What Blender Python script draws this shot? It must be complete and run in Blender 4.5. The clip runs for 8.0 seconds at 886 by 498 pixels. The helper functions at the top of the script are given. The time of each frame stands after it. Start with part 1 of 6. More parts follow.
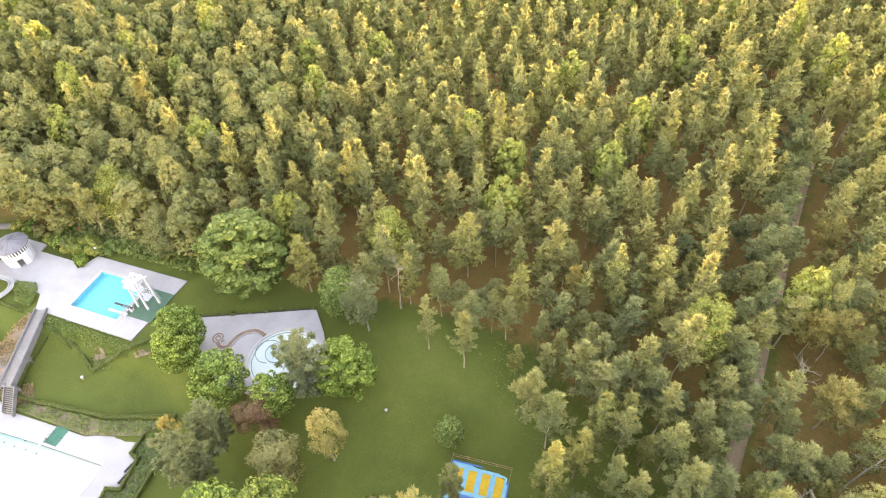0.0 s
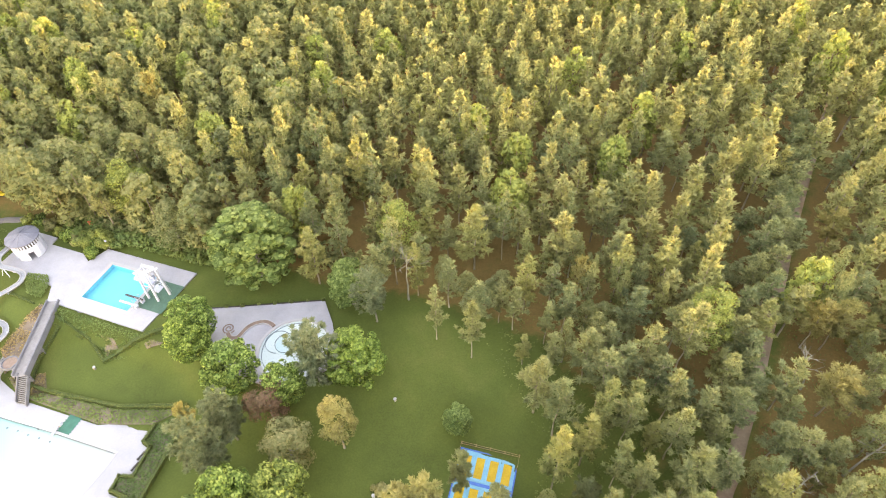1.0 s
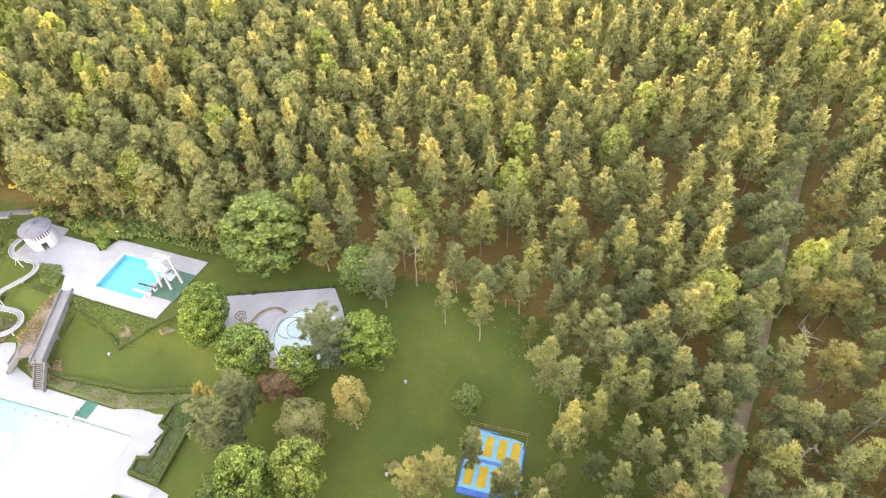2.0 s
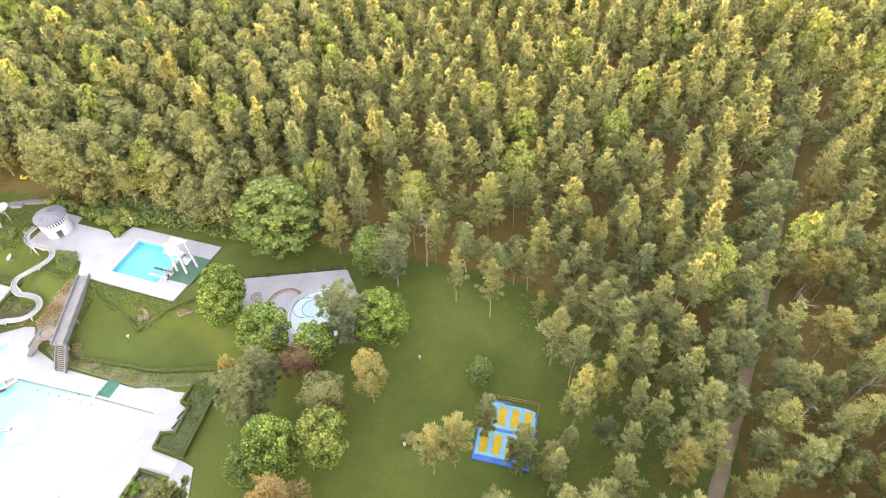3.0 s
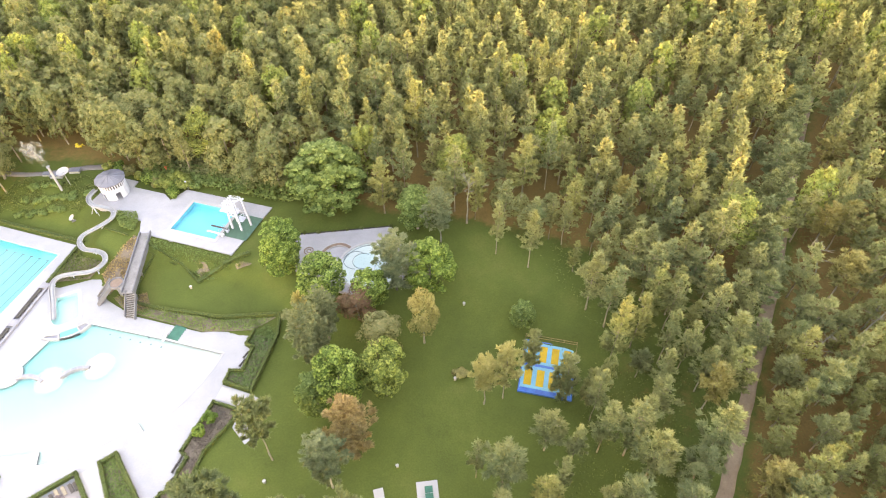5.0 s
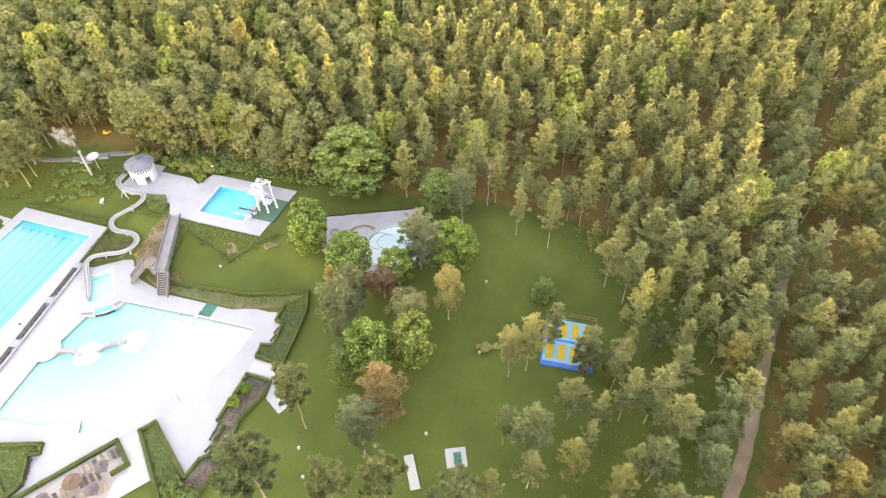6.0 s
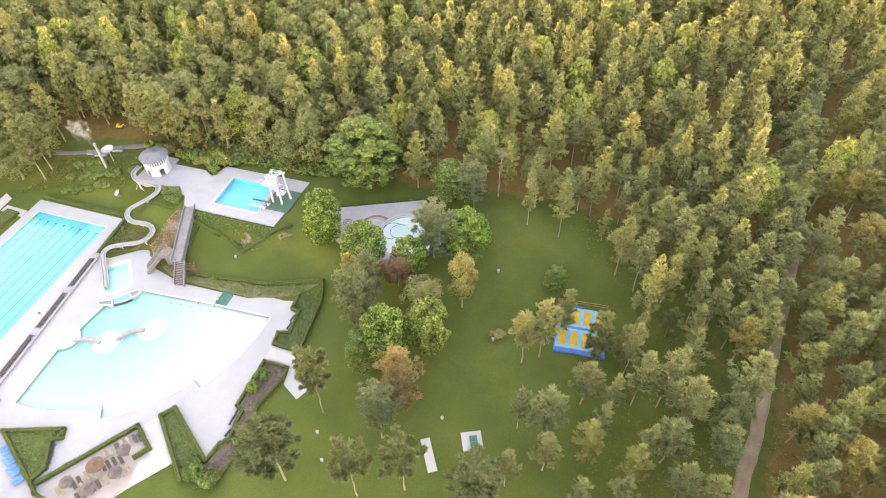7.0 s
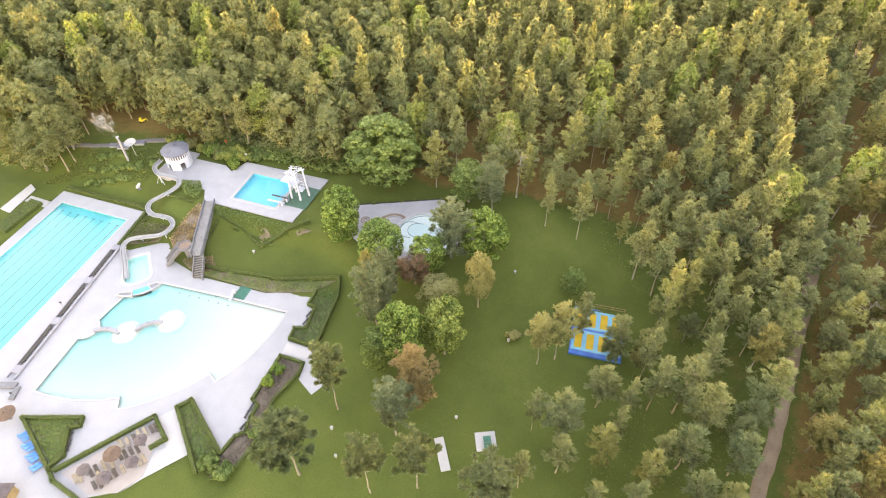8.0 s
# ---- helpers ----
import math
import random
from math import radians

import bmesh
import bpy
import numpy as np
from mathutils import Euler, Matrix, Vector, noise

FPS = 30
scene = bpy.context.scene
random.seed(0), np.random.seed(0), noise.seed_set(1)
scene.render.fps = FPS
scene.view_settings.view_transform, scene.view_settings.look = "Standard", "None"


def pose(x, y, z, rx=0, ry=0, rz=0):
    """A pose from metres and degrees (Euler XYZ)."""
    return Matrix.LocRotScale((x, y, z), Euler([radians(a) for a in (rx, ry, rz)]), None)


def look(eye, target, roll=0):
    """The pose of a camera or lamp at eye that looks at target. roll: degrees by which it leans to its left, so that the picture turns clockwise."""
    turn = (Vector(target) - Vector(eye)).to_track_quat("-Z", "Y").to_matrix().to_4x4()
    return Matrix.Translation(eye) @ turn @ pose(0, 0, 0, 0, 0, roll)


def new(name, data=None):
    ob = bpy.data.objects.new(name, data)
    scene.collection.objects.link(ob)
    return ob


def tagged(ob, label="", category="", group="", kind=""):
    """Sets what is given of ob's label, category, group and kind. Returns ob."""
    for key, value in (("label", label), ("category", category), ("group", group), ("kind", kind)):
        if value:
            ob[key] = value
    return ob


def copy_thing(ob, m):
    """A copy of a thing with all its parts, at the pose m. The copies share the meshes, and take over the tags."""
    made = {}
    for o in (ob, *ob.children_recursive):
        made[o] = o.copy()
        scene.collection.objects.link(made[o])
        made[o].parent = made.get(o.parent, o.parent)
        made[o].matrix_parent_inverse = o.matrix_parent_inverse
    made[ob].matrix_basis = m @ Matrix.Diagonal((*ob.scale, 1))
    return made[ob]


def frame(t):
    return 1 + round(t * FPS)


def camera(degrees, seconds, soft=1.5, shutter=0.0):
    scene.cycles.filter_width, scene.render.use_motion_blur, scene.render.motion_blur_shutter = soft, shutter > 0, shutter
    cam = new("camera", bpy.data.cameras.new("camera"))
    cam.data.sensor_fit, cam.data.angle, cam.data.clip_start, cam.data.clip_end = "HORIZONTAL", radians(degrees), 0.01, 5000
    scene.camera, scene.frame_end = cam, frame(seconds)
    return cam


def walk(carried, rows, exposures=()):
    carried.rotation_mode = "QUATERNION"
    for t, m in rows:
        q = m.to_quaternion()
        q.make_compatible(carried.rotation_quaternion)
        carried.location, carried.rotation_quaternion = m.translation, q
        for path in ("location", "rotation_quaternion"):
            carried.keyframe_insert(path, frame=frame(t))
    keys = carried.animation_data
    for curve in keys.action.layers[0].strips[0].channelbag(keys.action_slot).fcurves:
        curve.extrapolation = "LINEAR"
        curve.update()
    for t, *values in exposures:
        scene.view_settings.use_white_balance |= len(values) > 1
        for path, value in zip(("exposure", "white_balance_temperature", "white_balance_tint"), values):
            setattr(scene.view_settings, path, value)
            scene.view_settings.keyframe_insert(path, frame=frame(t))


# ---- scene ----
from mathutils import geometry

cam = camera(72.0, 8.0, soft=1.1)
PATH = [
    (0, (0.693, 2.164, 114.325), (0.586, 3.529, 112.867), -1.8),
    (0.5, (-0.166, 0.911, 114.324), (-0.27, 2.278, 112.867), -1.7),
    (1, (-0.996, -0.676, 114.261), (-1.1, 0.692, 112.806), -1.7),
    (1.5, (-2.019, -2.473, 114.566), (-2.12, -1.108, 113.108), -1.7),
    (3, (-7.911, -11.658, 114.797), (-7.966, -10.288, 113.34), -1.4),
    (3.5, (-10.537, -15.346, 114.958), (-10.583, -13.978, 113.501), -1.3),
    (4, (-13.242, -19.168, 115.137), (-13.283, -17.798, 113.681), -1.2),
    (4.5, (-15.983, -22.985, 115.372), (-16.021, -21.617, 113.913), -1.0),
    (6, (-24.299, -33.859, 115.658), (-24.337, -32.489, 114.201), -0.9),
    (6.5, (-26.237, -36.078, 115.612), (-26.277, -34.708, 114.155), -0.9),
    (7, (-27.309, -37.1, 115.432), (-27.348, -35.732, 113.974), -1.1),
    (7.5, (-27.866, -37.468, 115.077), (-27.906, -36.096, 113.622), -1.1),
    (8, (-28.443, -37.431, 115.151), (-28.523, -36.061, 113.696), -1.0),
]
walk(cam, [(t, look(eye, target, roll)) for t, eye, target, roll in PATH], exposures=[(0.0, 5.77, 9150, 29), (3.5, 5.79, 9150, 29), (8.0, 5.51, 9150, 29)])

# ---- light: low evening sun ahead of the camera, clear sky ----
SUN_AZ, SUN_EL = 8.0, 1.5          # degrees east of +y, degrees above the horizon
world = bpy.data.worlds.new("sky")
scene.world = world
world.use_nodes = True
wn = world.node_tree.nodes
sky = wn.new("ShaderNodeTexSky")
sky.sky_type, sky.sun_disc = "NISHITA", False
sky.sun_elevation, sky.sun_rotation = radians(SUN_EL), radians(SUN_AZ)
sky.air_density, sky.dust_density, sky.ozone_density = 1.0, 0.4, 1.0
wn["Background"].inputs["Strength"].default_value = 0.15
world.node_tree.links.new(sky.outputs["Color"], wn["Background"].inputs["Color"])
sun_data = bpy.data.lights.new("sun", "SUN")
sun_data.energy, sun_data.angle, sun_data.color = 0.27, radians(0.6), (1.0, 0.84, 0.58)
sun = new("sun", sun_data)
sa, se = radians(SUN_AZ), radians(SUN_EL)
SUN_WAY = Vector((math.sin(sa) * math.cos(se), math.cos(sa) * math.cos(se), math.sin(se)))
sun.matrix_world = look(SUN_WAY * 300, (0, 0, 0))


# ---- materials ----
def shader(name):
    m = bpy.data.materials.new(name)
    m.use_nodes = True
    t = m.node_tree
    return m, t.nodes, t.links, t.nodes["Principled BSDF"]


def ramp(n, l, source, stops):
    r = n.new("ShaderNodeValToRGB")
    e = r.color_ramp.elements
    while len(e) < len(stops):
        e.new(0.5)
    for k, (p, c) in enumerate(stops):
        e[k].position, e[k].color = p, (*c, 1)
    l.new(source, r.inputs["Fac"])
    return r.outputs["Color"]


def noise_tex(n, l, scale, detail=4.0, rough=0.6, coords="Position", stretch=None):
    if coords == "Position":
        source = n.new("ShaderNodeNewGeometry").outputs["Position"]
    else:
        source = n.new("ShaderNodeTexCoord").outputs["Object"]
    if stretch:
        mp = n.new("ShaderNodeMapping")
        mp.inputs["Scale"].default_value = stretch
        l.new(source, mp.inputs["Vector"])
        source = mp.outputs["Vector"]
    t = n.new("ShaderNodeTexNoise")
    t.inputs["Scale"].default_value, t.inputs["Detail"].default_value, t.inputs["Roughness"].default_value = scale, detail, rough
    l.new(source, t.inputs["Vector"])
    return t.outputs["Fac"]


def blend(n, l, kind, fac, a, b):
    x = n.new("ShaderNodeMix")
    x.data_type, x.blend_type = "RGBA", kind
    for socket, value in ((x.inputs["Factor"], fac), (x.inputs["A"], a), (x.inputs["B"], b)):
        if isinstance(value, (int, float)):
            socket.default_value = value
        elif isinstance(value, tuple):
            socket.default_value = (*value, 1)
        else:
            l.new(value, socket)
    return x.outputs["Result"]


def bump(n, l, b, height, strength, distance):
    k = n.new("ShaderNodeBump")
    k.inputs["Strength"].default_value, k.inputs["Distance"].default_value = strength, distance
    l.new(height, k.inputs["Height"])
    l.new(k.outputs["Normal"], b.inputs["Normal"])


def plain(name, dark, light, rough=0.7, metal=0.0, coarse=0.6, fine=9.0, bumpy=0.15, coords="Position", random_tint=0.0, grain=0.35):
    """A matt or metal surface: two scales of mottling between two colours, and a fine relief."""
    m, n, l, b = shader(name)
    a = ramp(n, l, noise_tex(n, l, coarse, coords=coords), [(0.32, dark), (0.68, light)])
    f = noise_tex(n, l, fine, 3, coords=coords)
    c = blend(n, l, "OVERLAY", grain, a, ramp(n, l, f, [(0.3, (0.3, 0.3, 0.3)), (0.7, (0.7, 0.7, 0.7))]))
    if random_tint:
        info = n.new("ShaderNodeObjectInfo")
        c = blend(n, l, "MULTIPLY", random_tint, c, ramp(n, l, info.outputs["Random"], [(0, (0.6, 0.6, 0.6)), (1, (1, 1, 1))]))
    l.new(c, b.inputs["Base Color"])
    b.inputs["Roughness"].default_value, b.inputs["Metallic"].default_value = rough, metal
    if bumpy:
        bump(n, l, b, f, bumpy, 0.03)
    return m


def leafy(name, deep, mid, tip, through_light=0.55, patch=0.11, warm=(0.95, 1.0, 0.80)):
    """Leaves: colour by clump, by tree and by patch of wood; light comes through from behind."""
    m, n, l, b = shader(name)
    geo = n.new("ShaderNodeNewGeometry")
    info = n.new("ShaderNodeObjectInfo")
    c = ramp(n, l, geo.outputs["Random Per Island"], [(0.0, deep), (0.55, mid), (1.0, tip)])
    c = blend(n, l, "MULTIPLY", 0.55, c, ramp(n, l, info.outputs["Random"], [(0.0, (0.62, 0.72, 0.75)), (0.5, (1, 1, 0.95)), (1.0, (1.0, 0.96, 0.86))]))
    c = blend(n, l, "MULTIPLY", 0.6, c, ramp(n, l, noise_tex(n, l, patch, 2), [(0.3, (0.55, 0.7, 0.7)), (0.5, (0.95, 0.96, 0.90)), (0.72, (1.0, 0.95, 0.80))]))
    l.new(c, b.inputs["Base Color"])
    b.inputs["Roughness"].default_value = 0.62
    b.inputs["Specular IOR Level"].default_value = 0.25
    tr = n.new("ShaderNodeBsdfTranslucent")
    l.new(blend(n, l, "MULTIPLY", 1.0, c, tuple(min(1.0, w * 1.0) for w in warm)), tr.inputs["Color"])
    mx = n.new("ShaderNodeMixShader")
    mx.inputs["Fac"].default_value = through_light
    l.new(b.outputs[0], mx.inputs[1])
    l.new(tr.outputs[0], mx.inputs[2])
    l.new(mx.outputs[0], n["Material Output"].inputs["Surface"])
    return m


def water_mat(name, tint):
    """Clear pool water: what lies below shows through tinted; gloss by angle and fine ripples."""
    m, n, l, b = shader(name)
    clear = n.new("ShaderNodeBsdfTransparent")
    clear.inputs["Color"].default_value = (*tint, 1)
    gloss = n.new("ShaderNodeBsdfGlossy")
    gloss.inputs["Roughness"].default_value = 0.06
    k = n.new("ShaderNodeBump")
    k.inputs["Strength"].default_value, k.inputs["Distance"].default_value = 0.08, 0.02
    l.new(noise_tex(n, l, 1.6, 3), k.inputs["Height"])
    fr = n.new("ShaderNodeFresnel")
    fr.inputs["IOR"].default_value = 1.2
    l.new(k.outputs["Normal"], gloss.inputs["Normal"])
    l.new(k.outputs["Normal"], fr.inputs["Normal"])
    mx = n.new("ShaderNodeMixShader")
    half = n.new("ShaderNodeMath")
    half.operation, half.inputs[1].default_value = "MULTIPLY", 0.35
    l.new(fr.outputs[0], half.inputs[0])
    l.new(half.outputs[0], mx.inputs["Fac"])
    l.new(clear.outputs[0], mx.inputs[1])
    l.new(gloss.outputs[0], mx.inputs[2])
    l.new(mx.outputs[0], n["Material Output"].inputs["Surface"])
    return m


def ground_mat():
    """Mown grass and forest litter, by the attribute that tells how wooded the ground is."""
    m, n, l, b = shader("lawn_and_forest_floor")
    grass = ramp(n, l, noise_tex(n, l, 0.09, 5), [(0.3, (0.042, 0.060, 0.0155)), (0.55, (0.055, 0.077, 0.019)), (0.75, (0.073, 0.087, 0.025))])
    fine = noise_tex(n, l, 3.0, 5, 0.7)
    grass = blend(n, l, "OVERLAY", 0.45, grass, ramp(n, l, fine, [(0.3, (0.28, 0.28, 0.28)), (0.7, (0.72, 0.72, 0.72))]))
    litter = ramp(n, l, noise_tex(n, l, 0.25, 6, 0.7), [(0.3, (0.098, 0.072, 0.027)), (0.5, (0.140, 0.095, 0.037)), (0.72, (0.105, 0.086, 0.031))])
    litter = blend(n, l, "OVERLAY", 0.6, litter, ramp(n, l, fine, [(0.3, (0.34, 0.34, 0.34)), (0.7, (0.64, 0.64, 0.64))]))
    at = n.new("ShaderNodeAttribute")
    at.attribute_name = "litter"
    add = n.new("ShaderNodeMath")
    add.operation = "MULTIPLY_ADD"
    l.new(noise_tex(n, l, 0.3, 5, 0.7), add.inputs[0])
    add.inputs[1].default_value = 0.9
    l.new(at.outputs["Fac"], add.inputs[2])
    k = ramp(n, l, add.outputs[0], [(0.72, (0, 0, 0)), (1.1, (1, 1, 1))])
    l.new(blend(n, l, "MIX", k, grass, litter), b.inputs["Base Color"])
    b.inputs["Roughness"].default_value = 0.9
    b.inputs["Specular IOR Level"].default_value = 0.15
    bump(n, l, b, fine, 0.5, 0.12)
    return m


M_GROUND = ground_mat()
M_DECK = plain("pale_concrete_paving", (0.210, 0.223, 0.270), (0.242, 0.254, 0.304), 0.85, 0, 0.22, 3.0, 0.0, grain=0.14)
M_TERRACE = plain("pinkish_terrace_tiles", (0.228, 0.208, 0.222), (0.275, 0.252, 0.268), 0.8, 0, 0.3, 5.0, 0.1, grain=0.15)
M_UPPER = plain("grey_white_paving", (0.222, 0.230, 0.280), (0.268, 0.276, 0.330), 0.85, 0, 0.25, 3.0, 0.0, grain=0.16)
M_COPING = plain("white_coping", (0.258, 0.264, 0.298), (0.282, 0.288, 0.322), 0.55, 0, 0.4, 5.0, 0.02, grain=0.1)
M_WHITE = plain("white_plaster", (0.345, 0.390, 0.515), (0.400, 0.448, 0.580), 0.7, 0, 0.5, 6.0, 0.1, grain=0.2)
M_STEEL = plain("brushed_steel", (0.215, 0.231, 0.279), (0.275, 0.291, 0.347), 0.38, 0.5, 0.5, 6.0, 0.05)
# darker steel for the slide's runway: the trough's shading is put into the colour
M_SLIDE_IN = plain("polished_steel_trough", (0.185, 0.198, 0.232), (0.252, 0.266, 0.304), 0.35, 0.5, 0.4, 4.0, 0.05)
M_TILE = plain("light_blue_pool_tiles", (0.014, 0.275, 0.340), (0.022, 0.310, 0.385), 0.4, 0, 0.12, 3.0, 0.03, grain=0.15)
M_DIVE = plain("blue_pool_tiles", (0.012, 0.330, 0.475), (0.020, 0.375, 0.530), 0.4, 0, 0.12, 3.0, 0.03, grain=0.12)
M_SHALLOW = plain("white_pool_tiles", (0.440, 0.440, 0.480), (0.475, 0.470, 0.510), 0.45, 0, 0.08, 3.0, 0.03, grain=0.1)
M_AQUA = plain("pale_aqua_pool_tiles", (0.23, 0.43, 0.45), (0.29, 0.47, 0.49), 0.45, 0, 0.1, 3.0, 0.03)
M_PALE = plain("very_pale_blue_tiles", (0.365, 0.420, 0.475), (0.400, 0.450, 0.505), 0.45, 0, 0.1, 3.0, 0.03, grain=0.1)
M_LINE = plain("dark_lane_tiles", (0.015, 0.05, 0.07), (0.03, 0.08, 0.10), 0.5, 0, 0.6, 4.0, 0.03)


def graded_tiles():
    """Pool tiles from aqua at the head of the pool to near white in the shallows; the water's depth tint is painted
    into their colour.
    """
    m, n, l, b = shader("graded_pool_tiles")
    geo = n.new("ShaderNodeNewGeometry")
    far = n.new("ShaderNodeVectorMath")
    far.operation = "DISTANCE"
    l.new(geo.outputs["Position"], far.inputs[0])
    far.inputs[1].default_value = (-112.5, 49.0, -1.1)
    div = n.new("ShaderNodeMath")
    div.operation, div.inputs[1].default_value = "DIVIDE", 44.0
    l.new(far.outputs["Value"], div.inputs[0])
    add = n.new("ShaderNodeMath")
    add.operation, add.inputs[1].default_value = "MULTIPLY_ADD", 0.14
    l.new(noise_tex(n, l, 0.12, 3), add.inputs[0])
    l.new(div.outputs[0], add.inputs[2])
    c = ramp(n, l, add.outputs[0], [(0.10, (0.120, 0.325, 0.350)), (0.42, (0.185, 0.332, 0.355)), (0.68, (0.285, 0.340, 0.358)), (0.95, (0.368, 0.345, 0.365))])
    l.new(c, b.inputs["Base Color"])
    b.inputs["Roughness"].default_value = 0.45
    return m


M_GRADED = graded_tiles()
M_WATER = water_mat("pool_water", (0.86, 0.97, 0.98))


def foam_mat():
    """Churned water: solid white in the middle, broken up and thinning towards the rim."""
    m, n, l, b = shader("white_foam")
    co = n.new("ShaderNodeTexCoord")
    far = n.new("ShaderNodeVectorMath")
    far.operation = "LENGTH"
    l.new(co.outputs["Object"], far.inputs[0])
    add = n.new("ShaderNodeMath")
    add.operation, add.inputs[1].default_value = "MULTIPLY_ADD", 1.3
    l.new(noise_tex(n, l, 1.4, 6, 0.7), add.inputs[0])
    l.new(far.outputs["Value"], add.inputs[2])
    div = n.new("ShaderNodeMath")
    div.operation, div.inputs[1].default_value = "DIVIDE", 4.6
    l.new(add.outputs[0], div.inputs[0])
    k = ramp(n, l, div.outputs[0], [(0.30, (1, 1, 1)), (0.96, (0, 0, 0))])
    l.new(k, b.inputs["Alpha"])
    b.inputs["Base Color"].default_value = (0.56, 0.58, 0.58, 1)
    b.inputs["Roughness"].default_value = 0.9
    return m


M_FOAM = foam_mat()


def smoke_mat():
    m, n, l, b = shader("thin_white_smoke")
    b.inputs["Base Color"].default_value = (0.6, 0.6, 0.62, 1)
    b.inputs["Roughness"].default_value = 1.0
    l.new(ramp(n, l, noise_tex(n, l, 0.8, 4), [(0.35, (0.0, 0.0, 0.0)), (0.7, (0.13, 0.13, 0.13))]), b.inputs["Alpha"])
    return m


M_SMOKE = smoke_mat()
M_DARK = plain("dark_grating", (0.018, 0.018, 0.021), (0.032, 0.032, 0.035), 0.6, 0.2, 1.0, 10.0, 0.2)
M_BLOCK = plain("weathered_concrete", (0.096, 0.103, 0.130), (0.133, 0.142, 0.178), 0.85, 0, 0.7, 8.0, 0.2, grain=0.2)
M_COUNTER = plain("lilac_grey_concrete", (0.155, 0.165, 0.215), (0.195, 0.205, 0.262), 0.8, 0, 0.7, 8.0, 0.1, grain=0.15)
M_SLATE = plain("slate_grey_roofing", (0.084, 0.092, 0.134), (0.128, 0.136, 0.184), 0.55, 0.1, 0.5, 5.0, 0.2)
M_GLASS = plain("dark_window_glass", (0.016, 0.018, 0.022), (0.03, 0.034, 0.04), 0.3, 0, 1.0, 6.0, 0.0)
M_MAT = plain("worn_green_rubber_matting", (0.028, 0.080, 0.062), (0.042, 0.105, 0.085), 0.85, 0, 0.8, 6.0, 0.1)
M_GREEN = plain("dark_green_rubber_matting", (0.008, 0.078, 0.064), (0.014, 0.110, 0.090), 0.85, 0, 0.8, 6.0, 0.1)
M_WALKWAY = plain("grey_timber_boards", (0.140, 0.140, 0.155), (0.195, 0.195, 0.215), 0.8, 0, 0.8, 10.0, 0.2)
M_BRICK = plain("red_brown_clay_paving", (0.125, 0.085, 0.073), (0.180, 0.132, 0.116), 0.85, 0, 1.0, 8.0, 0.2)
M_SOIL = plain("bare_planting_soil", (0.095, 0.076, 0.062), (0.160, 0.132, 0.116), 0.95, 0, 0.6, 4.0, 0.4)
M_GRAVEL = plain("pale_gravel_track", (0.135, 0.099, 0.074), (0.208, 0.160, 0.123), 0.95, 0, 0.25, 3.0, 0.3)
M_ASPHALT = plain("grey_road_surface", (0.085, 0.080, 0.088), (0.13, 0.122, 0.132), 0.9, 0, 0.2, 3.0, 0.2)
M_BLUE = plain("blue_padding", (0.006, 0.068, 0.309), (0.012, 0.122, 0.442), 0.5, 0, 0.5, 4.0, 0.05)
M_SKY_BLUE = plain("light_blue_padding", (0.064, 0.268, 0.421), (0.102, 0.332, 0.484), 0.55, 0, 0.6, 5.0, 0.05)
M_YELLOW = plain("golden_yellow_jumping_sheet", (0.368, 0.232, 0.006), (0.464, 0.304, 0.011), 0.7, 0, 0.7, 6.0, 0.1, random_tint=0.3)
M_RAIL = plain("weathered_timber_rail", (0.16, 0.12, 0.06), (0.26, 0.20, 0.11), 0.8, 0, 0.9, 9.0, 0.2)
M_BARK = plain("orange_brown_pine_bark", (0.145, 0.124, 0.098), (0.255, 0.222, 0.176), 0.9, 0, 0.5, 6.0, 0.5)
M_BARK_PALE = plain("pale_bark", (0.125, 0.122, 0.105), (0.215, 0.208, 0.182), 0.9, 0, 0.6, 7.0, 0.4)
M_STRAW = plain("brown_reed_thatch", (0.066, 0.044, 0.036), (0.112, 0.078, 0.066), 0.95, 0, 1.5, 14.0, 0.6)
M_CANVAS = plain("grey_brown_canvas", (0.057, 0.048, 0.060), (0.090, 0.079, 0.095), 0.9, 0, 1.0, 9.0, 0.2)
M_LOUNGE = plain("dark_woven_mesh", (0.035, 0.030, 0.032), (0.07, 0.06, 0.06), 0.75, 0, 2.0, 14.0, 0.2)
M_TAN = plain("sand_coloured_cushion", (0.175, 0.150, 0.125), (0.225, 0.198, 0.168), 0.9, 0, 1.2, 9.0, 0.2)
M_PLASTIC_BLUE = plain("bright_blue_plastic", (0.006, 0.135, 0.48), (0.012, 0.20, 0.60), 0.5, 0, 1.0, 8.0, 0.03, random_tint=0.3)
M_GALV = plain("galvanised_sheet", (0.270, 0.277, 0.300), (0.375, 0.383, 0.405), 0.5, 0.5, 0.6, 6.0, 0.1)
M_PAINT_YELLOW = plain("yellow_machine_paint", (0.34, 0.27, 0.02), (0.44, 0.36, 0.03), 0.45, 0, 1.0, 8.0, 0.05)
M_RED = plain("orange_red_paint", (0.42, 0.08, 0.03), (0.55, 0.13, 0.05), 0.5, 0, 1.0, 8.0, 0.05)
M_RUBBER = plain("black_rubber", (0.02, 0.02, 0.02), (0.04, 0.04, 0.04), 0.85, 0, 1.0, 8.0, 0.1)
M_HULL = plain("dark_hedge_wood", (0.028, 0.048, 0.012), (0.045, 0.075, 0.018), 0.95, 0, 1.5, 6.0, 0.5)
L_PINE = leafy("pine_needles", (0.215, 0.227, 0.120), (0.282, 0.288, 0.154), (0.358, 0.348, 0.186))
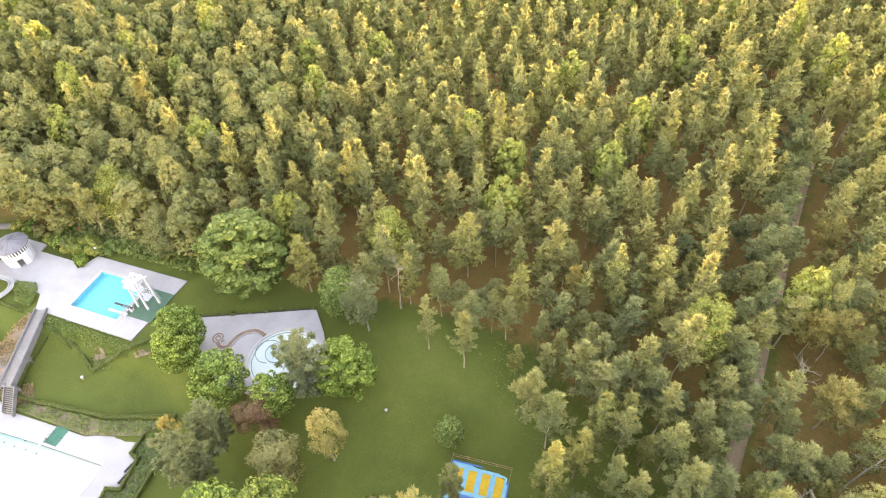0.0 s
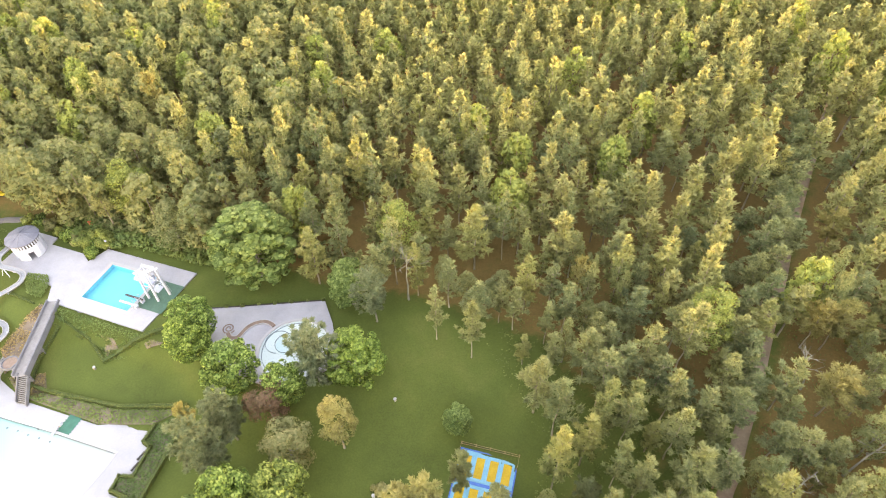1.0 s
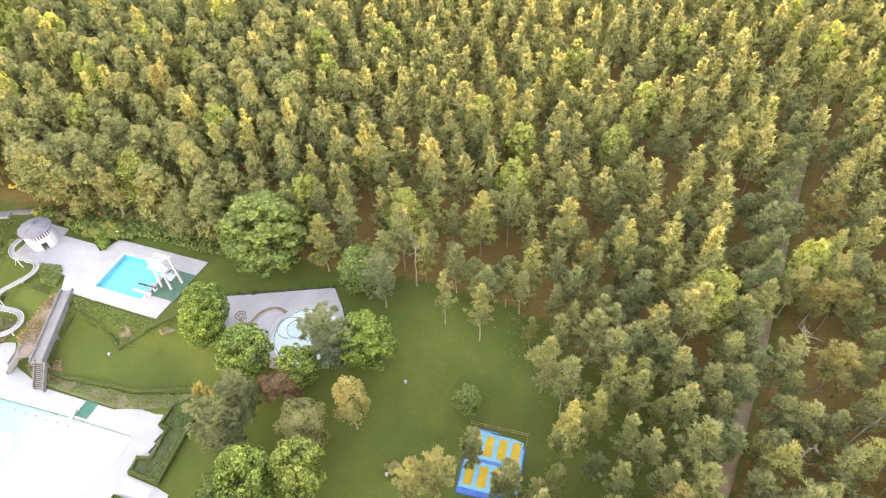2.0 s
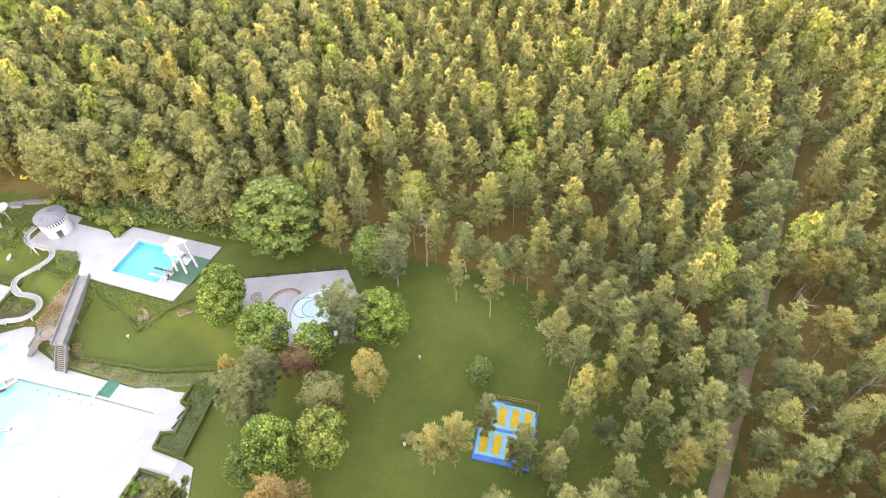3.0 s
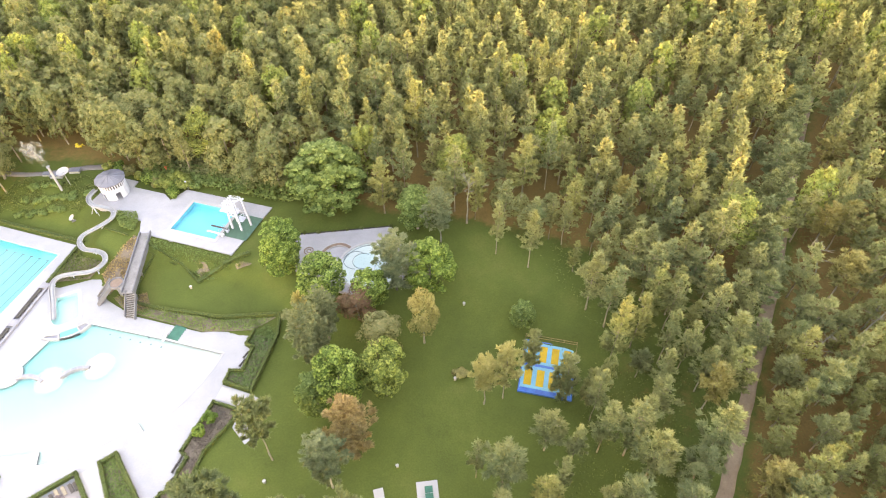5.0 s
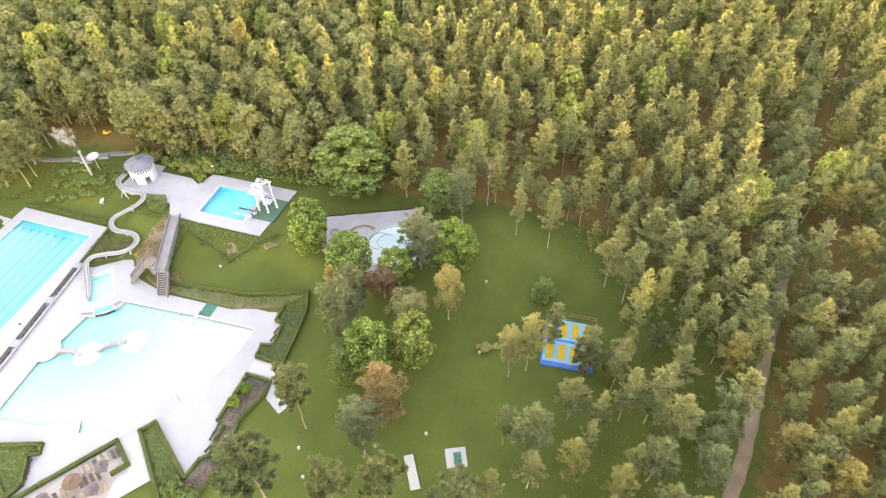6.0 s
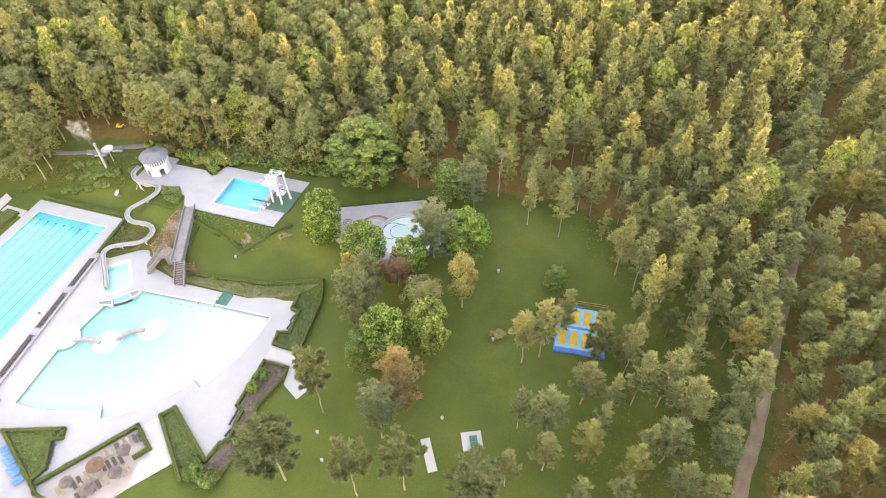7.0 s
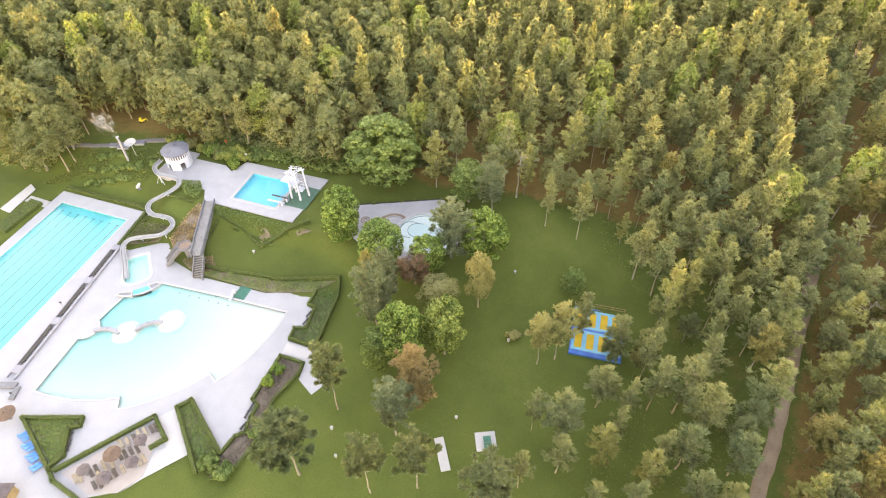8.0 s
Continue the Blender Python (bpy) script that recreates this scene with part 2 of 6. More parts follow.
# darker copy of the pine needles: shade on the nearer pines put into the colour
L_PINE_NEAR = leafy("young_pine_needles", (0.186, 0.212, 0.122), (0.246, 0.270, 0.158), (0.330, 0.342, 0.196))
L_PINE_GREY = leafy("grey_green_needles", (0.152, 0.188, 0.130), (0.198, 0.236, 0.164), (0.255, 0.290, 0.206))
L_SPRUCE = leafy("yellow_green_needles", (0.228, 0.244, 0.118), (0.293, 0.302, 0.150), (0.375, 0.364, 0.178))
L_BROAD = leafy("broad_green_leaves", (0.085, 0.138, 0.050), (0.160, 0.232, 0.086), (0.275, 0.360, 0.145))
L_CHEST = leafy("light_green_leaves", (0.055, 0.098, 0.029), (0.170, 0.262, 0.072), (0.410, 0.515, 0.170))
L_BRIGHT = leafy("fresh_green_leaves", (0.072, 0.125, 0.034), (0.165, 0.255, 0.066), (0.310, 0.405, 0.125))
L_VIVID = leafy("vivid_green_leaves", (0.103, 0.175, 0.043), (0.165, 0.264, 0.065), (0.235, 0.334, 0.092))
L_LIME = leafy("yellowish_green_leaves", (0.080, 0.120, 0.038), (0.215, 0.270, 0.080), (0.440, 0.480, 0.160))
L_WOOD = leafy("mixed_broadleaf_leaves", (0.165, 0.190, 0.104), (0.218, 0.240, 0.128), (0.275, 0.288, 0.156))
L_BIRCH = leafy("pale_birch_leaves", (0.160, 0.200, 0.070), (0.250, 0.295, 0.100), (0.340, 0.370, 0.135))
L_PURPLE = leafy("copper_leaves", (0.110, 0.068, 0.046), (0.152, 0.096, 0.064), (0.195, 0.130, 0.086), 0.3, warm=(1.0, 0.6, 0.4))
L_GOLD = leafy("golden_leaves", (0.235, 0.210, 0.105), (0.315, 0.280, 0.135), (0.380, 0.335, 0.160))
L_RUST = leafy("rusty_needles", (0.250, 0.192, 0.115), (0.345, 0.262, 0.158), (0.435, 0.335, 0.200))
L_HEDGE = leafy("clipped_hedge_leaves", (0.070, 0.095, 0.033), (0.107, 0.136, 0.046), (0.148, 0.174, 0.063), 0.3)
L_COVER = leafy("ground_cover_leaves", (0.095, 0.145, 0.052), (0.125, 0.185, 0.066), (0.165, 0.222, 0.085), 0.3)
L_LAWN = leafy("dark_green_needles", (0.122, 0.153, 0.088), (0.162, 0.196, 0.113), (0.216, 0.248, 0.148))
# autumn yellow; on sunlit tops the low sun is put into the needle colour
L_AMBER = leafy("yellow_autumn_needles", (0.240, 0.215, 0.105), (0.310, 0.278, 0.132), (0.375, 0.335, 0.158))
L_STRAW = leafy("pale_golden_leaves", (0.270, 0.262, 0.140), (0.350, 0.335, 0.180), (0.420, 0.400, 0.215))
L_HEATHER = leafy("heather_sprigs", (0.135, 0.102, 0.098), (0.180, 0.142, 0.135), (0.215, 0.180, 0.160), 0.3, warm=(1.0, 0.85, 0.8))
L_SHRUB = leafy("dull_shrub_leaves", (0.141, 0.148, 0.071), (0.184, 0.184, 0.089), (0.233, 0.217, 0.109), 0.35)


# ---- plan: the bathing site lies turned by 16.5 degrees; u runs along the pool tops, v up the hill ----
TURN = -16.5
SITE = pose(-95.43, 54.67, 0, 0, 0, TURN)
CU, SU = math.cos(radians(TURN)), math.sin(radians(TURN))
DECK_Z, UPPER_Z, PADDLE_Z = 0.0, 4.24, 4.3


def to_uv(x, y):
    dx, dy = x + 95.43, y - 54.67
    return dx * CU + dy * SU, -dx * SU + dy * CU


def to_xy(u, v):
    return -95.43 + u * CU - v * SU, 54.67 + u * SU + v * CU


def ease(a, b, x):
    t = np.clip((x - a) / (b - a), 0, 1)
    return t * t * (3 - 2 * t)


def hill(u, v):
    """Height of the natural ground."""
    far_bank = ease(-22, -30, u)
    west = 4.1 * ease(9 + 12.5 * far_bank, 26 + 10 * far_bank, v) - 0.06
    mid = 0.1 + 1.0 * ease(8, 16, v) + 3.0 * ease(13, 25, v)
    east = 5.5 * ease(18, 52, v) - 0.5 * ease(10, -10, v)
    k = ease(14, 24, u)
    h = west * (1 - k) + mid * k
    k = ease(52, 72, u)
    h = h * (1 - k) + east * k
    h = h + 5.0 * ease(100, 132, u) * (1 - 0.4 * ease(18, 52, v)) + 0.8 * ease(50, 120, v)
    lawn = ease(-8, -3, u) * ease(33, 27, u) * ease(24, 20.5, v)
    h = h * (1 - lawn) + lawn * (0.15 + 0.05 * np.maximum(v - 8, 0))
    low = ease(8.5, 6.5, v) * ease(46, 38, u)
    return h * (1 - low) - 0.06 * low


def hill_xy(x, y):
    u, v = to_uv(x, y)
    return float(hill(np.float64(u), np.float64(v)))


def inside(px, py, outline):
    hit = np.zeros(np.shape(px), bool)
    for (ax, ay), (bx, by) in zip(outline, outline[1:] + outline[:1]):
        if ay != by:
            hit ^= ((ay > py) != (by > py)) & (px < (bx - ax) * (py - ay) / (by - ay) + ax)
    return hit


FOREST = [(-160, 19), (-70, 25), (-58, 29), (-52, 42), (-36, 47), (-14, 47), (12, 49), (30, 54), (52, 52), (64, 54), (88, 54), (101, 51),
          (105, 41), (107, 28), (110, 16), (112, 4), (112, -12), (104, -24), (96, -34), (92, -60), (320, -90), (420, 330), (-220, 330)]
OPEN_WOOD = [(76, -30), (104, -38), (112, 6), (106, 26), (92, 0)]
TRACK = [(-60, -165), (6, -30), (24, 6.5), (29, 15), (33.5, 23.5), (38, 32), (43, 42), (47.5, 51), (64.5, 86), (83, 124), (117, 184.5), (150, 245), (190, 320)]


def near_track(x, y):
    best = np.full(np.shape(x), 1e9)
    for (ax, ay), (bx, by) in zip(TRACK, TRACK[1:]):
        dx, dy = bx - ax, by - ay
        t = np.clip(((x - ax) * dx + (y - ay) * dy) / (dx * dx + dy * dy), 0, 1)
        best = np.minimum(best, np.hypot(x - ax - t * dx, y - ay - t * dy))
    return best


# ---- building helpers ----
def link_mesh(name, data, material, parent=None, label=""):
    ob = new(name, data)
    if material and not data.materials:
        data.materials.append(material)
    if parent:
        ob.parent = parent
    return tagged(ob, label) if label else ob


def part(name, bm, material, parent=None, label="", smooth=False):
    data = bpy.data.meshes.new(name)
    bmesh.ops.recalc_face_normals(bm, faces=bm.faces)
    bm.to_mesh(data)
    bm.free()
    if smooth:
        data.polygons.foreach_set("use_smooth", [True] * len(data.polygons))
    return link_mesh(name, data, material, parent, label)


def again(ob, parent, m):
    """The same piece once more, on the same mesh."""
    o = new(ob.name.split(".")[0], ob.data)
    o.parent = parent
    o.matrix_basis = m
    if "label" in ob:
        o["label"] = ob["label"]
    return o


def thing(name, u, v, z, turn=0, label="", category="", group="", kind=""):
    ob = new(name)
    ob.matrix_basis = SITE @ pose(u, v, z, 0, 0, turn)
    ob.empty_display_size = 0.3
    return tagged(ob, label, category, group, kind)


def box(bm, x, y, z, sx, sy, sz, turn=0, bevel=0.0, tilt=(0, 0)):
    """A box whose base is centred on x, y at height z."""
    made = bmesh.ops.create_cube(bm, size=1, matrix=pose(x, y, z, tilt[0], tilt[1], turn) @ Matrix.Translation((0, 0, sz / 2)) @ Matrix.Diagonal((sx, sy, sz, 1)))
    if bevel:
        es = list({e for v in made["verts"] for e in v.link_edges})
        bmesh.ops.bevel(bm, geom=es, offset=bevel, segments=1, affect="EDGES")
    return bm


def cone(bm, x, y, z, r0, r1, h, sides=12, m=None):
    bmesh.ops.create_cone(bm, cap_ends=True, segments=sides, radius1=r0, radius2=r1, depth=h, matrix=(m or Matrix()) @ Matrix.Translation((x, y, z + h / 2)))
    return bm


def rod(bm, a, b, r0, r1=None, sides=8):
    a, b = Vector(a), Vector(b)
    m = Matrix.Translation((a + b) / 2) @ (b - a).to_track_quat("Z", "Y").to_matrix().to_4x4()
    bmesh.ops.create_cone(bm, cap_ends=True, segments=sides, radius1=r0, radius2=r0 if r1 is None else r1, depth=(b - a).length, matrix=m)
    return bm


def prism(bm, outline, z0, z1):
    return slab(bm, outline, [], z0, z1)


def slab(bm, outline, holes, z0, z1):
    """A flat plate with holes, with its rims."""
    loops = [outline] + holes
    flat = [p for lp in loops for p in lp]
    starts = np.cumsum([0] + [len(lp) for lp in loops])
    edges = [(int(starts[k]) + i, int(starts[k]) + (i + 1) % len(lp)) for k, lp in enumerate(loops) for i in range(len(lp))]
    pts, _, tris = geometry.delaunay_2d_cdt([Vector(p) for p in flat], edges, [], 0, 1e-5)[:3]
    for z in (z1, z0):
        vs = [bm.verts.new((p.x, p.y, z)) for p in pts]
        for t in tris:
            c = sum((pts[k] for k in t), Vector((0, 0))) / 3
            if inside(np.float64(c.x), np.float64(c.y), outline) and not any(inside(np.float64(c.x), np.float64(c.y), h) for h in holes):
                bm.faces.new([vs[k] for k in t])
    for loop in loops:
        n = len(loop)
        a = [bm.verts.new((x, y, z0)) for x, y in loop]
        b = [bm.verts.new((x, y, z1)) for x, y in loop]
        for i in range(n):
            bm.faces.new((a[i], a[(i + 1) % n], b[(i + 1) % n], b[i]))
    bmesh.ops.remove_doubles(bm, verts=bm.verts, dist=0.0005)
    bmesh.ops.delete(bm, geom=[q for q in bm.verts if not q.link_faces], context="VERTS")
    return bm


def sheet(bm, outline, z):
    edges = [(i, (i + 1) % len(outline)) for i in range(len(outline))]
    pts, _, tris = geometry.delaunay_2d_cdt([Vector(p) for p in outline], edges, [], 1, 1e-5)[:3]
    vs = [bm.verts.new((p.x, p.y, z)) for p in pts]
    for t in tris:
        bm.faces.new([vs[k] for k in t])
    return bm


def ring(bm, outer, inner, z0, z1):
    n = len(outer)
    loops = [[bm.verts.new((x, y, z)) for x, y in lp] for lp, z in ((outer, z0), (outer, z1), (inner, z1), (inner, z0))]
    for k in range(4):
        a, b = loops[k], loops[(k + 1) % 4]
        for i in range(n):
            bm.faces.new((a[i], a[(i + 1) % n], b[(i + 1) % n], b[i]))
    return bm


def grown(outline, d):
    """The outline moved outward (counter-clockwise loops) by d."""
    out, n = [], len(outline)
    area = sum(a[0] * b[1] - b[0] * a[1] for a, b in zip(outline, outline[1:] + outline[:1]))
    s = 1 if area > 0 else -1
    for i in range(n):
        p, q, r = (Vector(outline[(i + k) % n]) for k in (-1, 0, 1))
        e, f = (q - p).normalized(), (r - q).normalized()
        a, b = Vector((e.y, -e.x)) * s, Vector((f.y, -f.x)) * s
        m = a + b
        m = m / max(m.length_squared / 2, 0.35)
        out.append((q.x + m.x * d, q.y + m.y * d))
    return out


def sweep(bm, points, profile, closed_profile=True):
    """A profile (across, up) carried along a line of points, kept upright."""
    rows = []
    n = len(points)
    for i, p in enumerate(points):
        a, b = Vector(points[max(i - 1, 0)]), Vector(points[min(i + 1, n - 1)])
        way = (b - a)
        across = Vector((way.y, -way.x, 0)).normalized()
        rows.append([bm.verts.new(Vector(p) + across * s + Vector((0, 0, h))) for s, h in profile])
    k = len(profile)
    for i in range(n - 1):
        for j in range(k if closed_profile else k - 1):
            bm.faces.new((rows[i][j], rows[i][(j + 1) % k], rows[i + 1][(j + 1) % k], rows[i + 1][j]))
    if closed_profile:
        bm.faces.new(rows[0])
        bm.faces.new(rows[-1][::-1])
    return bm


def spline(points, steps):
    """A smooth line through points."""
    out, n = [], len(points)
    P = [Vector(p) for p in points]
    for i in range(n - 1):
        a, b, c, d = P[max(i - 1, 0)], P[i], P[i + 1], P[min(i + 2, n - 1)]
        for s in range(steps):
            t = s / steps
            out.append(0.5 * (2 * b + (c - a) * t + (2 * a - 5 * b + 4 * c - d) * t * t + (3 * b - a - 3 * c + d) * t ** 3))
    return out + [P[-1]]


# ---- foliage ----
def unit(a):
    return a / np.maximum(np.linalg.norm(a, axis=1, keepdims=True), 1e-6)


def cards(pos, tip, side, length, width, fold=0.12):
    """One small bent leaf spray (four corners) at each place: corners and faces."""
    n = len(pos)
    side = unit(side - tip * np.sum(side * tip, 1, keepdims=True))
    up = np.cross(tip, side)
    length, width = np.reshape(length, (-1, 1)), np.reshape(width, (-1, 1))
    v = np.stack([pos - tip * length / 2, pos + side * width / 2 + up * width * fold, pos + tip * length / 2, pos - side * width / 2 + up * width * fold], 1)
    return v.reshape(-1, 3), np.arange(4 * n).reshape(n, 4)


def blades(pos, tip, side, length, width):
    """One narrow three-cornered needle spray at each place."""
    n = len(pos)
    side = unit(side - tip * np.sum(side * tip, 1, keepdims=True))
    length, width = np.reshape(length, (-1, 1)), np.reshape(width, (-1, 1))
    v = np.stack([pos - tip * length * 0.4 + side * width / 2, pos + tip * length * 0.6, pos - tip * length * 0.4 - side * width / 2], 1)
    return v.reshape(-1, 3), np.arange(3 * n).reshape(n, 3)


def quads_to_mesh(name, verts, faces):
    data = bpy.data.meshes.new(name)
    data.vertices.add(len(verts))
    data.vertices.foreach_set("co", np.asarray(verts, np.float32).ravel())
    k = faces.shape[1]
    data.loops.add(faces.size)
    data.loops.foreach_set("vertex_index", faces.astype(np.int32).ravel())
    data.polygons.add(len(faces))
    data.polygons.foreach_set("loop_start", np.arange(0, faces.size, k, dtype=np.int32))
    data.update(calc_edges=True)
    return data


def pine_sprays(rng, H, R, count, low=0.42, pointed=0.75, size=1.0, slim=0.36, tufts=1.0):
    """Needle sprays of one conifer: irregular boughs that end in rounded tufts, longest low in the crown, and a leading shoot or two."""
    nb = 58 if count < 8000 else 120
    s = np.sort(rng.uniform(0, 1, nb))
    s[-4:] = (0.93, 0.96, 0.985, 1.0)
    az = np.arange(nb) * 2.4 + rng.uniform(-0.8, 0.8, nb)
    lopsided = 1 + 0.22 * np.cos(az - rng.uniform(0, 6.28)) * (1 - s)
    reach = R * ((1 - s) ** pointed * (0.55 + 0.45 * np.minimum(s / 0.25, 1)) + 0.05) * rng.uniform(0.4, 1.3, nb) * lopsided
    rise = -0.02 + 0.55 * s + rng.uniform(-0.12, 0.25, nb)
    base_z = H * (low + (0.945 - low) * s)
    flat = np.stack([np.cos(az), np.sin(az), np.zeros(nb)], 1)
    tuft = tufts * R * rng.uniform(0.11, 0.22, nb) * (58 / nb) ** 0.5 * (1.12 - 0.45 * s)
    end = flat * (reach * 0.86)[:, None]
    end[:, 2] = base_z + reach * (rise * 0.86 + 0.18)
    weight = tuft ** 1.8 + 0.03 * reach
    b = rng.choice(nb, count, p=weight / weight.sum())
    # three fifths in the tufts, the rest along the boughs
    n = unit(rng.normal(0, 1, (count, 3)) + flat[b] * 0.35 + np.array([0, 0, 0.45]))
    pos = end[b] + n * (tuft[b] * rng.uniform(0.25, 1.0, count) ** 0.6)[:, None] * np.array([1, 1, 0.72])
    t = rng.uniform(0.15, 0.9, count)
    bough = flat[b] * (reach[b] * t)[:, None] + rng.normal(0, 0.055 * R, (count, 3))
    bough[:, 2] += base_z[b] + reach[b] * (rise[b] * t + 0.2 * t ** 2.5)
    along = rng.uniform(0, 1, count) < 0.4
    pos[along] = bough[along]
    tip = unit(n * 0.8 + flat[b] * 0.35 + np.array([0, 0, 0.45]) + rng.normal(0, 0.25, (count, 3)))
    L = size * rng.uniform(0.55, 1.2, count)
    return blades(pos, tip, rng.normal(0, 1, (count, 3)), L, L * slim)


def broad_sprays(rng, H, R, count, low=0.16, lobes=34, size=1.0, blade=False, taper=0.0):
    """Leaf sprays of one broadleaf crown: rounded lobes on a domed body, with gaps between."""
    ctr_z, half = H * (1 + low) / 2, H * (1 - low) / 2
    d = unit(rng.normal(0, 1, (lobes, 3)) + np.array([0, 0, 0.12]))
    lr = rng.uniform(0.26, 0.40, lobes) * R * min(1.0, (48 / lobes) ** 0.5)
    fill = np.where(rng.uniform(0, 1, (lobes, 1)) < 0.3, rng.uniform(0.45, 0.8, (lobes, 1)), rng.uniform(0.84, 1.02, (lobes, 1)))
    ctr = d * fill * (np.array([R, R, half])[None, :] - lr[:, None] * 0.9) + np.array([0, 0, ctr_z])
    ctr[:, :2] *= (1 - taper * (ctr[:, 2:3] - ctr_z) / half)
    b = rng.choice(lobes, count, p=lr ** 2 / (lr ** 2).sum())
    n = unit(rng.normal(0, 1, (count, 3)) + d[b] * 0.75 + np.array([0, 0, 0.25]))
    pos = ctr[b] + n * (lr[b] * rng.uniform(0.72, 1.08, count))[:, None]
    tip = unit(np.cross(n, rng.normal(0, 1, (count, 3))) + n * 0.35 + np.array([0, 0, -0.15]))
    L = size * rng.uniform(0.5, 0.95, count)
    if blade:
        return blades(pos, tip, np.cross(n, tip) + rng.normal(0, 0.3, (count, 3)), L, L * 0.8)
    return cards(pos, tip, np.cross(n, tip), L, L * 0.75)


def trunk_bm(rng, H, r, top, limbs, reach, lean=0.0):
    """A tapered, slightly bent trunk with limbs."""
    bm = bmesh.new()
    k = 6
    pts = [Vector((lean * H * (i / k) ** 1.5 + rng.uniform(-1, 1) * 0.008 * H * (i > 0), rng.uniform(-1, 1) * 0.008 * H * (i > 0), top * i / k)) for i in range(k + 1)]
    prev = None
    for i, p in enumerate(pts):
        rr = r * (1.25 if i == 0 else 1 - 0.8 * i / k)
        row = [bm.verts.new(p + Vector((math.cos(a), math.sin(a), 0)) * rr) for a in np.linspace(0, 2 * math.pi, 8)[:-1]]
        if prev:
            for j in range(7):
                bm.faces.new((prev[j], prev[(j + 1) % 7], row[(j + 1) % 7], row[j]))
        prev = row
    bm.faces.new(prev)
    for i in range(limbs):
        f = rng.uniform(0.5, 0.95)
        a = rng.uniform(0, 6.28)
        at = pts[0].lerp(pts[-1], f)
        at = Vector((lean * H * f ** 1.5, 0, top * f))
        w = reach * rng.uniform(0.45, 0.8) * (1.2 - 0.6 * f)
        rod(bm, at, at + Vector((math.cos(a) * w, math.sin(a) * w, w * rng.uniform(0.3, 0.9))), r * 0.32, r * 0.08, 5)
    return bm


TREE_KINDS = {
    # kind: (shape, leaf material, bark, sprays, low, pointed or lobes, name, label, category)
    "pine": ("pine", L_PINE_NEAR, M_BARK, 2800, 0.34, 0.80, "pine_tree", "tall Scots pine with a bare trunk and grey-green crown", "tree"),
    "greypine": ("pine", L_PINE_GREY, M_BARK_PALE, 9000, 0.36, 0.40, "pine_tree", "full grey-green pine on the lawn", "tree"),
    "lawnpine": ("pine", L_LAWN, M_BARK_PALE, 6000, 0.52, 0.36, "pine_tree", "dark green pine with a bare trunk on the lawn", "tree"),
    "spruce": ("pine", L_SPRUCE, M_BARK, 2800, 0.24, 0.9, "spruce_tree", "yellowish-green conifer with a pointed crown", "tree"),
    "wood": ("broad", L_WOOD, M_BARK_PALE, 4600, 0.08, 110, "woodland_tree", "dull green broadleaf tree at the wood's edge", "tree"),
    "birch": ("broad", L_BIRCH, M_BARK_PALE, 4600, 0.10, 100, "birch_tree", "pale yellow-green birch with a loose crown", "tree"),
    "oak": ("broad", L_BROAD, M_BARK_PALE, 11000, 0.04, 260, "oak_tree", "broad domed green oak at the edge of the forest", "tree"),
    "chest": ("broad", L_CHEST, M_BARK_PALE, 7000, 0.04, 120, "chestnut_tree", "dense rounded green tree beside the lawn", "tree"),
    "bright": ("broad", L_BRIGHT, M_BARK_PALE, 7000, 0.06, 120, "maple_tree", "bright fresh-green round tree behind the paddling pool", "tree"),
    "dark": ("broad", L_BROAD, M_BARK_PALE, 6600, 0.06, 100, "lime_tree", "dark green rounded broadleaf tree", "tree"),
    "lime": ("broad", L_LIME, M_BARK_PALE, 7000, 0.18, 120, "linden_tree", "dense round yellow-green tree on the lawn", "tree"),
    "purple": ("broad", L_PURPLE, M_BARK_PALE, 5000, 0.04, 40, "copper_beech", "dark copper-leaved tree among green trees", "tree"),
    "yellow": ("broad", L_GOLD, M_BARK_PALE, 6000, 0.22, 120, "cypress_tree", "dense golden-olive conical tree on the lawn", "tree"),
    "soft": ("pine", L_PINE_GREY, M_BARK_PALE, 13000, 0.24, 0.40, "ash_tree", "soft grey-green spreading tree by the paddling pool", "tree"),
    "brown": ("pine", L_RUST, M_BARK_PALE, 14000, 0.18, 0.62, "larch_tree", "rust-brown conifer on the lawn", "tree"),
    "goldpine": ("pine", L_AMBER, M_BARK, 3700, 0.40, 0.5, "pine_tree", "pine with a pale golden crown", "tree"),
    "straw": ("pine", L_STRAW, M_BARK_PALE, 5000, 0.42, 0.45, "larch_tree", "pale straw-coloured tree with an open crown by the trampolines", "tree"),
    "open": ("pine", L_PINE, M_BARK_PALE, 4600, 0.12, 0.5, "birch_tree", "loose grey-green tree standing over the trampolines", "tree"),
    "shrub": ("broad", L_SHRUB, M_BARK_PALE, 4500, 0.04, 34, "thorn_tree", "low dull-green spreading tree", "tree"),
}
TEMPLATES = {}


def tree_sprays(kind, rng, count, size=1.0, far=False):
    shape, _, _, _, low, form = TREE_KINDS[kind][:6]
    if shape == "pine":
        return pine_sprays(rng, 20.0, 3.4, count, low - (0.08 if far else 0.0), form + (0.12 if far else 0.0), size, 0.46 if far else 0.36, 0.8 if far else 1.0)
    return broad_sprays(rng, 20.0, 5.0, count, low, form, size, far, 0.34 if kind in ("wood", "birch", "yellow") else 0.08)


